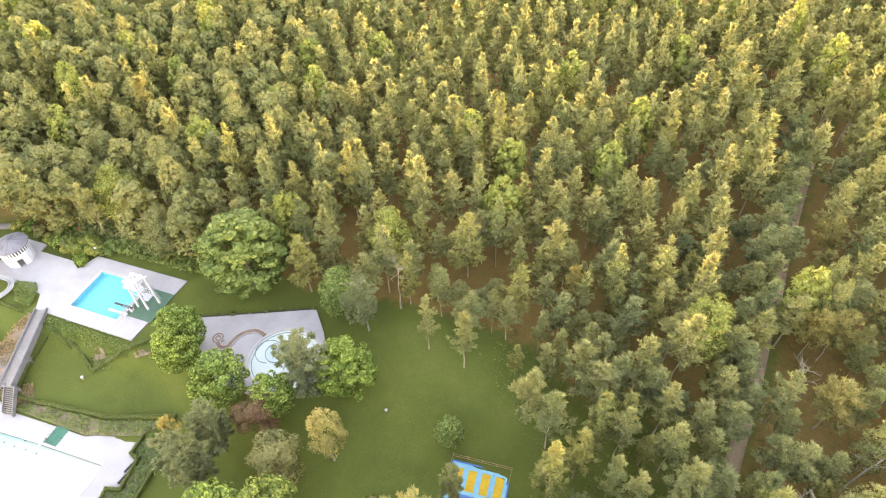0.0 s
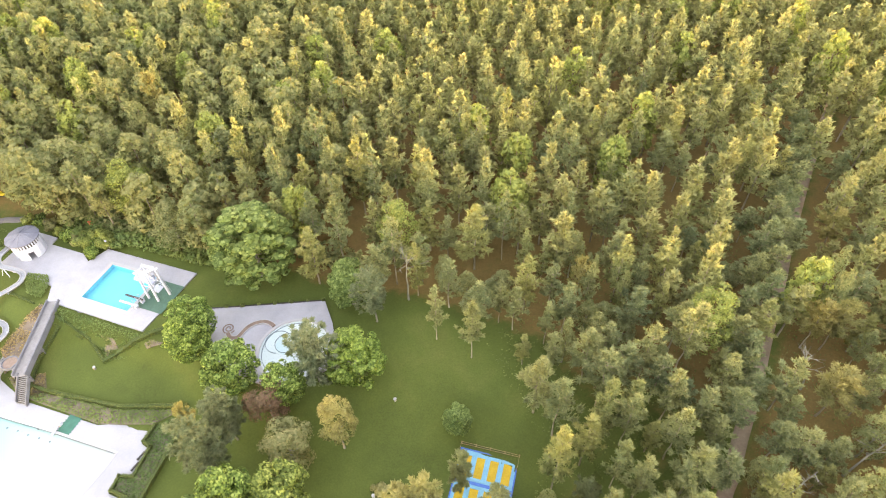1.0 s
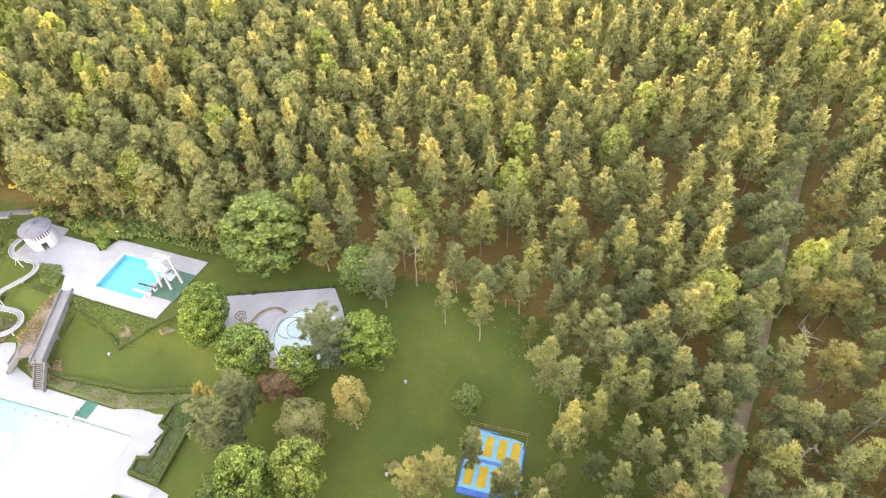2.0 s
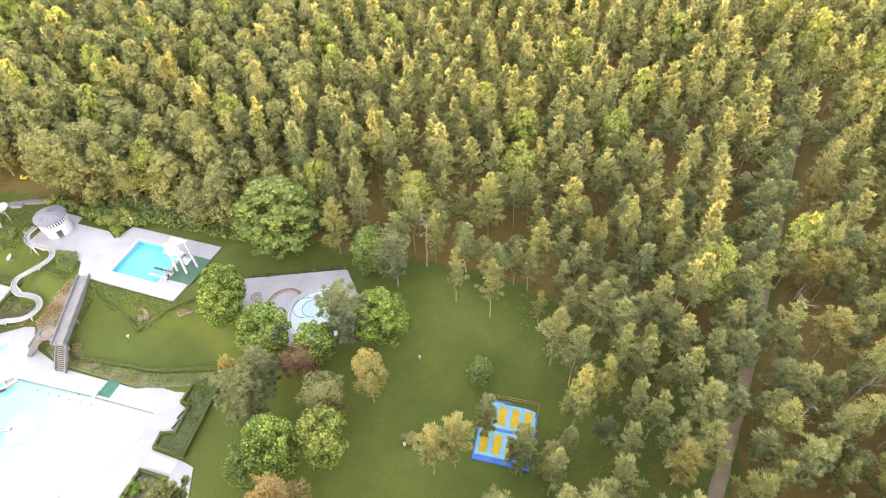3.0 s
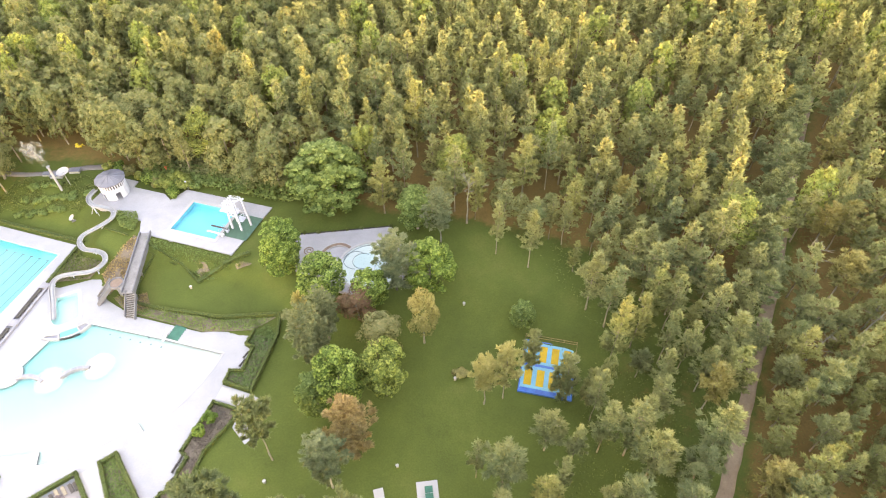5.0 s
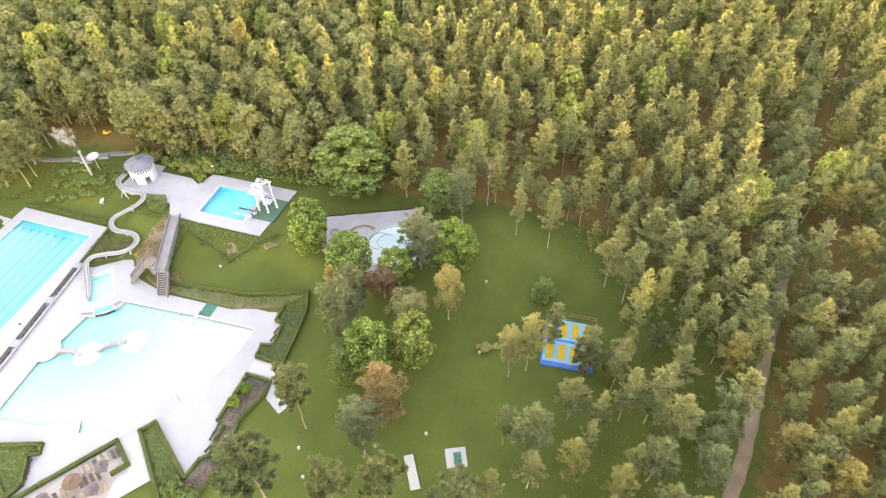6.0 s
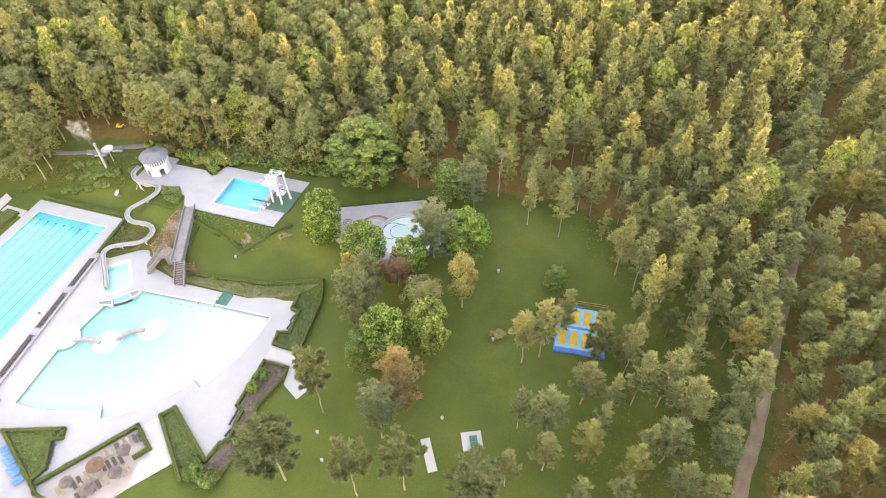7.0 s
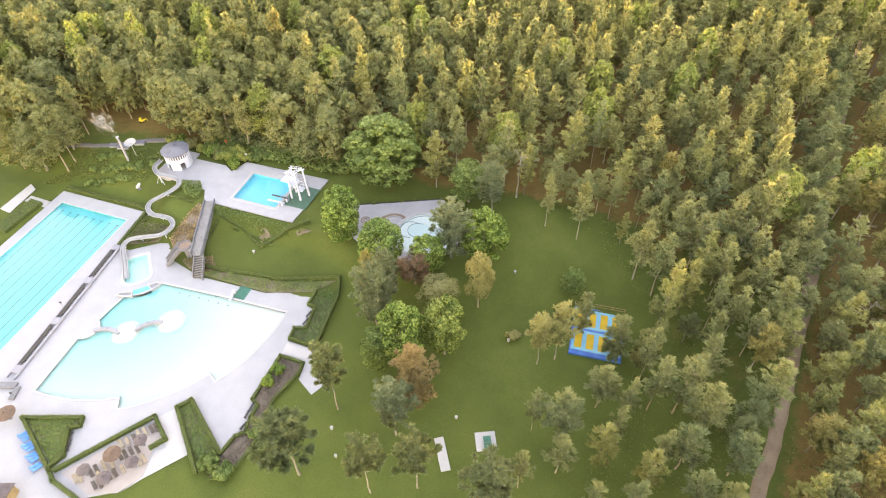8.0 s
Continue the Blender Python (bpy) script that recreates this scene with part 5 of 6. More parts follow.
planting("undergrowth", [to_uv(x, y) for x, y in [(2, 74), (14, 52), (6, 30), (-8, 6), (2, -12), (30, -14), (70, 20), (78, 96), (30, 108)]], "sparse ferns and seedlings under the pines", 19, L_HEDGE, 1.1, 1.6, soil=False, patchy=0.72)
BANK_HEDGES = [
    ([(-57.5, 21.2), (-29.0, 21.2), (-27.6, 7.2)], 0.9, 0.9),
    ([(-2.6, 7.9), (1.6, 7.9), (19.5, 10.0), (32.9, 14.4)], 0.8, 0.8),
    ([(-6.0, 20.8), (-5.4, 13.0), (-2.6, 8.0)], 0.6, 0.6),
    ([(8.9, 18.1), (10.6, 20.6), (13.7, 23.1), (16.8, 26.0), (18.0, 27.2)], 1.1, 0.8),
    ([(-8.8, 23.4), (-3.0, 22.3), (2.1, 21.3), (5.7, 19.4), (8.2, 18.1)], 0.7, 0.5),
    ([(-7.5, 21.3), (-3.8, 21.5), (0.3, 20.9)], 0.4, 0.35),
    ([(-22.6, 24.6), (-15.6, 24.2)], 0.5, 0.5),
    ([(-61.5, 3.0), (-61.0, 11.5)], 4.0, 1.2),
]
DECK_HEDGES = [
    ([(29.1, 9.0), (29.1, 5.3), (31.1, 4.8), (31.9, -1.3), (29.3, -2.2), (29.7, -5.0), (35.4, -5.1)], 0.65, 1.0),
    ([(33.1, 14.2), (34.8, 9.6), (36.2, -5.0)], 0.7, 1.0),
    ([(35.2, -9.9), (30.0, -9.9), (29.8, -21.3), (31.6, -22.2), (31.6, -25.2), (32.3, -28.3), (30.9, -29.7), (30.2, -33.7)], 0.7, 0.9),
    ([(35.6, -9.9), (36.0, -12.4), (34.0, -20.0), (35.4, -30.4), (34.0, -37.4), (30.8, -39.0)], 0.6, 0.8),
    ([(27.6, -38.6), (15.9, -28.1), (17.7, -25.6), (30.0, -33.8)], 0.8, 1.0),
    ([(-13.1, -40.4), (-1.4, -36.4), (-0.6, -38.0), (-2.3, -39.2), (0.8, -44.3), (0.0, -46.8)], 0.8, 1.0),
    ([(-13.1, -40.4), (0.8, -47.8), (2.6, -49.0), (10.2, -50.4)], 0.8, 1.0),
    ([(1.6, -47.0), (12.7, -31.3), (17.9, -34.8), (16.3, -37.2)], 0.8, 1.0),
]
for i, (line_uv, w, h) in enumerate(BANK_HEDGES + DECK_HEDGES):
    hedge(line_uv, w, h, seed=20 + i)
for i, (u, v, r, h, leaf, label) in enumerate([
        (31.4, -13.4, 1.9, 2.2, L_VIVID, "bright green rounded bush in the hedged bed"), (31.2, -16.6, 1.7, 2.0, L_VIVID, "bright green rounded bush in the hedged bed"),
        (29.3, -36.2, 2.3, 2.2, L_BROAD, "full green bush at the corner of the beds"), (32.7, -37.1, 2.5, 2.2, L_BROAD, "full green bush at the corner of the beds"),
        (34.4, -28.0, 1.6, 1.5, L_BROAD, "low green bush by the lawn"), (-13.2, 44.6, 3.6, 4.0, L_BIRCH, "large rounded yellow-green bush behind the terrace"),
        (-17.5, 44.0, 3.2, 3.4, L_BIRCH, "large rounded yellow-green bush behind the terrace"), (-8.8, 46.2, 2.4, 2.8, L_BROAD, "green bush behind the diving terrace"),
        (77.8, 11.6, 2.0, 1.7, L_STRAW, "small golden shrub on the lawn")]):
    bush(u, v, r, h, leaf, label, 60 + i)

# a belt of light green shrubs between the bathhouse terrace and the wood
for i, (u, v) in enumerate([(-36.9, 45.1), (-34.5, 46.4), (-30.1, 45.4), (-26.2, 44.5), (-22.6, 44.0), (-19.4, 43.6), (-17.8, 45.6), (-14.7, 44.3), (-13.1, 45.7), (-10.3, 44.8), (-12.8, 41.2)]):
    bush(u, v, 1.9 + 0.6 * math.sin(2.1 * i) ** 2, 2.2 + 0.8 * math.cos(1.7 * i) ** 2, (L_BIRCH, L_CHEST, L_SHRUB)[i % 3], "rounded light green shrub in the belt behind the bathhouse", 300 + i)

# rows of low mounded bushes along the slope between the lane pool and the yard
for row, ((ua, va), (ub, vb), count) in enumerate([((-53.0, 24.2), (-40.4, 28.9), 9), ((-54.0, 28.2), (-40.2, 32.6), 8), ((-54.0, 32.0), (-45.8, 36.0), 5), ((-44.6, 31.0), (-37.0, 34.6), 4)]):
    for i in range(count):
        f = (i + 0.3 * math.sin(3.7 * i + row)) / (count - 1)
        bush(ua + (ub - ua) * f, va + (vb - va) * f + 0.5 * math.sin(2.3 * i + row), 1.15 + 0.4 * math.sin(1.9 * i + row) ** 2, 0.8 + 0.4 * math.cos(2.7 * i) ** 2,
             L_COVER, "low mounded green bush in a row on the grassy slope", 120 + 20 * row + i)

# ---- trees that stand singly ----
SINGLE = {
    "oak": [(-51.8, 93.0, 20.5, 9.6)],
    "chest": [(-60.5, 74.0, 14.7, 4.6), (-60.0, 69.4, 13.6, 4.4), (-49.4, 63.3, 13.1, 5.5), (-37.9, 60.8, 11.9, 4.2), (-42.0, 37.0, 19.2, 5.2)],
    "bright": [(-24.6, 66.2, 15.5, 5.8)],
    "dark": [(-3.5, 56.4, 8.4, 2.9), (-28.4, 85.0, 13.7, 5.0), (-46.7, 35.0, 13.6, 4.0)],
    "lime": [(-33.0, 39.0, 19.0, 4.8)],
    "soft": [(-32.5, 64.9, 18.7, 5.2), (-48.6, 45.2, 23.6, 4.8), (-47.2, 52.7, 18.4, 3.9)],
    "greypine": [(-41.9, 19.2, 20.2, 4.2), (-22.3, 79.8, 17.3, 4.0)],
    "shrub": [(-34.3, 48.0, 15.2, 5.0)],
    "purple": [(-40.8, 57.2, 11.8, 4.2)],
    "goldpine": [(-49.5, 47.0, 24.8, 2.0)],
    "yellow": [(-25.6, 52.0, 19.8, 3.4)],
    "brown": [(-38.6, 26.0, 21.8, 5.2)],
}
# trees over and beside the trampolines
OVERHEAD = {
    "straw": [(-12.6, 37.0, 17.4, 3.3), (-8.6, 38.4, 20.2, 3.0)],
    "open": [(-2.4, 45.3, 15.5, 2.6), (3.9, 38.8, 16.1, 3.5), (8.7, 37.0, 14.0, 2.4)],
}
LAWN_PINES = [(-54.5, 24.4, 23.0, 3.2), (-59.7, 10.2, 22.0, 4.4), (-45.6, 7.4, 21.5, 3.0), (-36.8, 8.8, 21.5, 3.2), (-23.9, 5.6, 17.0, 3.8)]
GLADE_PINES = [(-146.4, 97.4, 21.5, 4.2), (-145.1, 100.3, 20.0, 3.8), (-8.7, 75.3, 18.8, 2.2), (-1.1, 71.2, 20.0, 2.6)]
# trees of the wood whose tops stand out, by kind: x, y, height, crown radius
TOP_PINES_A = [(-5.4, 4.6, 16.1, 2.2), (1.7, 4.7, 16.4, 2.5), (34.1, 5.9, 16.1, 2.6), (12.2, 6.1, 16.2, 2.6), (-17.8, 9.6, 16.1, 1.9), (35.5, 10.2, 16.1, 2.6), (20.6, 11.8, 16.4, 3.3), (-10.4, 12.8, 16.1, 2.6), (38.6, 13.4, 16.2, 2.8), (12.0, 13.6, 17.2, 3.3), (8.1, 13.8, 16.2, 2.0), (0.7, 18.2, 17.5, 1.8), (-9.9, 19.2, 20.3, 3.8), (25.2, 19.8, 12.7, 3.0), (-14.6, 21.5, 16.8, 1.6), (3.5, 23.7, 17.6, 1.9), (48.2, 25.0, 14.7, 3.0), (9.2, 26.4, 20.3, 2.8), (-1.0, 27.1, 16.1, 3.2), (16.7, 28.3, 17.1, 2.6), (20.2, 32.3, 16.8, 2.8), (8.7, 33.0, 20.5, 2.0), (30.0, 37.8, 16.2, 2.6), (45.6, 37.8, 12.3, 3.2)]
TOP_PINES_B = [(22.2, 38.0, 17.2, 2.5), (27.8, 42.8, 17.7, 2.6), (42.0, 44.9, 13.6, 3.2), (24.5, 45.2, 19.4, 2.3), (60.0, 48.0, 13.4, 2.6), (54.8, 48.4, 15.6, 3.0), (34.4, 50.0, 18.9, 2.7), (52.1, 50.3, 13.5, 2.8), (41.8, 51.2, 13.4, 2.2), (27.0, 52.8, 19.5, 2.3), (14.9, 55.2, 21.5, 3.2), (40.6, 55.3, 15.2, 2.8), (49.7, 59.7, 12.3, 3.0), (11.4, 59.8, 20.1, 3.6), (33.4, 61.0, 16.6, 2.8), (14.7, 67.3, 15.7, 2.3), (25.0, 68.6, 16.0, 3.0), (23.0, 71.7, 15.5, 2.4), (14.1, 74.7, 14.6, 1.9), (0.1, 77.5, 16.6, 3.3), (18.1, 77.6, 17.4, 3.0), (42.5, 77.9, 15.0, 2.8)]
TOP_PINES_C = [(7.6, 78.0, 14.9, 2.4), (4.6, 79.8, 15.4, 1.8), (75.4, 80.8, 15.6, 3.5), (23.0, 82.6, 17.6, 1.9), (15.6, 84.2, 15.5, 2.4), (33.8, 84.9, 14.6, 2.4), (58.5, 88.8, 11.2, 3.2), (35.3, 89.8, 14.4, 2.0), (29.5, 91.7, 16.8, 3.4), (49.6, 93.2, 13.6, 1.8), (82.4, 95.4, 14.3, 2.2), (31.2, 95.6, 16.8, 2.4), (46.7, 97.3, 10.9, 2.8), (-7.3, 97.9, 15.3, 2.6), (69.3, 98.4, 12.8, 3.4), (-39.0, 100.3, 21.3, 2.8), (1.7, 101.6, 15.8, 3.6), (29.4, 101.6, 15.8, 2.4), (20.0, 102.0, 19.6, 2.8), (60.7, 102.9, 11.6, 2.8), (-33.1, 104.2, 23.2, 2.8), (-12.2, 106.3, 22.5, 3.0), (1.0, 108.5, 23.7, 2.8), (-48.0, 108.6, 27.3, 3.2)]
TOP_PINES_D = [(84.1, 110.0, 19.3, 2.8), (-25.8, 112.0, 25.0, 3.2), (41.6, 113.4, 14.4, 3.4), (-36.7, 114.9, 25.0, 3.0), (-67.1, 116.4, 25.4, 3.4), (55.5, 120.4, 13.1, 2.8), (21.9, 120.6, 24.3, 3.4), (-49.6, 121.4, 29.0, 3.2), (87.7, 121.5, 13.5, 3.4), (49.5, 121.5, 16.0, 2.8), (-41.0, 122.3, 28.8, 3.2), (15.7, 123.6, 17.7, 3.4), (59.7, 123.9, 18.8, 3.4), (-1.7, 124.1, 18.9, 3.4), (45.4, 124.9, 17.7, 3.4), (18.4, 125.0, 24.3, 3.4), (-0.6, 125.2, 23.2, 2.8), (38.8, 128.1, 22.3, 2.8), (32.1, 130.5, 23.1, 2.8), (54.5, 132.1, 21.9, 3.4), (-5.8, 133.1, 25.7, 3.4), (-22.9, 141.1, 25.7, 3.0), (11.0, 147.3, 26.5, 2.8), (79.3, 147.8, 21.6, 2.8)]
TOP_PINES_E = [(61.7, 152.5, 21.6, 2.8), (45.2, 154.1, 21.6, 3.4), (34.4, 157.5, 21.6, 2.8), (80.2, 160.9, 12.0, 3.4), (-93.3, 174.1, 21.6, 3.2)]
TOP_SPRUCES_A = [(29.6, 5.3, 16.1, 2.6), (5.2, 10.4, 16.1, 2.8), (-2.3, 15.3, 16.1, 3.0), (42.4, 29.7, 14.0, 3.1), (48.4, 40.8, 17.4, 3.3), (14.2, 45.3, 25.9, 2.8), (23.2, 54.6, 21.7, 3.0), (54.6, 73.2, 16.4, 3.3), (29.9, 81.8, 15.5, 2.0), (10.0, 83.2, 19.0, 3.2), (14.3, 91.3, 14.6, 1.9), (10.1, 92.5, 16.9, 2.2), (11.3, 108.8, 21.1, 3.0), (-29.7, 114.2, 26.5, 3.2), (-15.4, 114.5, 23.0, 3.0), (31.4, 115.3, 18.6, 3.0), (71.3, 117.9, 17.3, 3.0), (62.1, 118.7, 19.9, 3.0), (-60.0, 119.5, 27.4, 3.2), (35.1, 127.0, 21.0, 3.0), (28.3, 129.7, 23.1, 3.0), (48.5, 129.9, 21.6, 3.0), (6.3, 130.3, 27.7, 3.0)]
TOP_SPRUCES_B = [(68.4, 133.9, 20.1, 3.0), (84.4, 139.4, 17.4, 3.0), (13.8, 139.6, 22.2, 3.0), (48.6, 146.3, 20.2, 3.0), (-53.6, 154.1, 24.4, 3.2), (-95.6, 162.1, 25.2, 3.4)]
# golden pines, and sunlit tops whose light is painted with the same yellow needles
TOP_GOLDEN = [(40.2, 8.5, 16.2, 3.0), (35.8, 16.4, 13.8, 3.4), (30.4, 33.8, 16.2, 3.0), (63.3, 58.4, 15.4, 3.8), (69.3, 73.4, 16.6, 2.9), (65.6, 73.7, 15.2, 2.8), (21.3, 84.6, 16.9, 2.0), (75.2, 93.0, 11.1, 2.3), (78.3, 100.1, 14.1, 2.8), (-89.2, 139.1, 27.2, 2.6)]
TOP_BROAD = [(53.7, 89.7, 7.1, 2.8), (-78.3, 119.4, 22.2, 5.4), (-114.6, 121.5, 17.0, 5.0), (-99.0, 126.4, 19.9, 5.0), (-62.9, 134.7, 24.1, 4.4), (-107.1, 163.0, 22.6, 4.6)]
TOP_BIRCHES = [(-18.7, 97.3, 20.6, 4.2), (-88.8, 112.5, 18.8, 5.2), (-114.5, 149.1, 22.7, 4.0)]
EDGE_PINES = [(-32.0, 95.3, 24.3, 2.8), (-8.7, 94.5, 20.4, 2.8), (-1.0, 95.2, 21.6, 4.3), (9.6, 90.8, 19.2, 2.4), (-6.4, 83.5, 16.8, 2.7), (4.4, 78.6, 16.8, 2.9),
              (14.5, 65.6, 18.0, 3.3), (5.5, 98.4, 22.8, 2.2), (-13.6, 86.8, 18.0, 2.4), (-9.5, 77.7, 15.6, 2.9), (-22.6, 87.1, 17.2, 3.7), (-37.4, 90.7, 19.5, 3.8),
              (-69.4, 114.9, 20.2, 5.3), (-50.1, 115.0, 22.9, 4.0), (-42.4, 111.0, 22.9, 3.5), (-65.6, 123.7, 21.3, 4.7)]
SLOPE_TREES = [(-68.5, 25.5, 17.0, 5.0), (-76.0, 24.5, 18.0, 5.4), (-64.0, 33.5, 16.0, 4.4)]     # u, v
EDGE_BROAD = [(-92.6, 110.0, 16.8, 3.2), (-74.9, 101.9, 14.6, 4.8), (-46.8, 99.9, 20.6, 3.4), (-108.0, 118.4, 20.2, 6.9), (-80.0, 122.5, 20.2, 6.5),
              (-141.7, 103.3, 19.0, 6.6), (-158.1, 122.1, 20.2, 7.0)]
VERGE_PINES = [(47.5 + 2.04 * k - (1.9, 4.6)[k % 2] + 0.3 * math.sin(3.1 * k), 54.0 + 4.2 * k + (1.0, 2.6)[k % 2], 15.5 + 1.5 * math.sin(2.3 * k), 3.0 + 0.4 * math.sin(5.1 * k)) for k in range(22)] + [(40.4 + 3.3 * k, 46.0 + 6.8 * k, 15.0 + math.sin(2.9 * k), 3.0) for k in range(10)]
taken, YOUNG = [], []
for kind, rows in list(SINGLE.items()) + list(OVERHEAD.items()):
    for x, y, H, R in rows:
        plant_tree(kind, x, y, H, R * 1.1)
        taken.append((x, y, R))
for rows, kinds, gap in ((TOP_PINES_A + TOP_PINES_B + TOP_PINES_C + TOP_PINES_D + TOP_PINES_E, ("pine",), 0.0), (TOP_SPRUCES_A + TOP_SPRUCES_B, ("spruce",), 0.0), (TOP_GOLDEN, ("goldpine",), 0.0), (TOP_BROAD, ("wood",), 0.0), (TOP_BIRCHES, ("birch",), 0.0),
                         (LAWN_PINES, ("lawnpine",), 0.0), (GLADE_PINES, ("pine",), 0.0), (EDGE_PINES, ("pine", "pine", "spruce"), 4.2), (EDGE_BROAD + [(*to_xy(u, v), H, R) for u, v, H, R in SLOPE_TREES], ("wood", "wood", "spruce"), 5.0), (VERGE_PINES, ("pine",), 2.7)):
    for i, (x, y, H, R) in enumerate(rows):
        if gap and min(math.hypot(x - a, y - b) for a, b, r in taken) < gap:
            continue
        plant_tree(kinds[i % len(kinds)], x, y, H, R * 1.25, variant=i % 3)
        taken.append((x, y, R))


def dead_tree(x, y, H, lean, turn, limbs, label, seed):
    """A bare trunk with broken limbs and twigs."""
    ob = tagged(new("dead_tree"), label, "tree", "trees of the park and forest")
    rr = random.Random(seed)
    part("trunk", trunk_bm(rr, H, 0.24, H, limbs, H * 0.22, lean), M_BARK_PALE, ob, smooth=True)
    for k in range(limbs):
        f = rr.uniform(0.45, 0.98)
        at = Vector((lean * H * f ** 1.5, 0, H * f))
        a, w = rr.uniform(0, 6.28), H * rr.uniform(0.10, 0.22)
        mid = at + Vector((math.cos(a) * w, math.sin(a) * w, w * rr.uniform(0.2, 0.8)))
        bm = rod(bmesh.new(), at, mid, 0.09, 0.05, 5)
        for j in range(3):
            b = a + rr.uniform(-0.9, 0.9)
            rod(bm, at.lerp(mid, rr.uniform(0.5, 1)), mid + Vector((math.cos(b), math.sin(b), rr.uniform(0.1, 0.8))) * w * 0.6, 0.045, 0.02, 4)
        part("limb", bm, M_BARK_PALE, ob)
    ob.matrix_basis = pose(x, y, hill_xy(x, y) - 0.15, 0, 0, turn)
    ob.empty_display_size = 0.4


dead_tree(-15.7, 85.6, 15.5, 0.02, 40, 5, "dead pale pine snag with a broken top at the wood's edge", 3)
dead_tree(64.6, 47.5, 13.0, 0.45, 25, 8, "bare grey dead tree leaning among the pines", 4)
dead_tree(51.4, 41.6, 11.0, 0.40, 30, 8, "bare grey dead tree leaning among the pines", 6)
dead_tree(62.5, 64.0, 12.0, 0.30, 150, 7, "bare grey dead tree leaning among the pines", 8)
taken += [(-15.7, 85.6, 2.0), (64.6, 47.5, 2.5), (51.4, 41.6, 2.5), (62.5, 64.0, 2.5)]

# young pines between the tall ones where the lawn runs into the wood
rng = np.random.default_rng(77)
for k in range(900):
    x, y = float(rng.uniform(-12, 64)), float(rng.uniform(2, 98))
    if len(YOUNG) >= 50:
        break
    u, v = to_uv(x, y)
    if not inside(np.float64(u), np.float64(v), FOREST) and not (x > 8 and y < 70):
        continue
    if near_track(np.float64(x), np.float64(y)) < 3.5 or min(math.hypot(x - a, y - b) for a, b, r in taken) < 3.4:
        continue
    plant_tree(("pine", "spruce", "wood")[k % 3], x, y, float(rng.uniform(8, 16)), float(rng.uniform(1.9, 3.1)), variant=k % 3)
    YOUNG.append((x, y))
    taken.append((x, y, 1.2))

# the closer wood on the far side of the track
east = 0
for k in range(900):
    x, y = float(rng.uniform(38, 90)), float(rng.uniform(4, 100))
    if east >= 42:
        break
    side = np.interp(y, [p[1] for p in TRACK], [p[0] for p in TRACK])
    if x < side + 4.0 or min(math.hypot(x - a, y - b) for a, b, r in taken) < 4.2:
        continue
    plant_tree(("pine", "pine", "spruce", "wood")[k % 4], x, y, float(rng.uniform(12, 20)), float(rng.uniform(2.3, 3.5)), variant=k % 3)
    taken.append((x, y, 1.6))
    east += 1


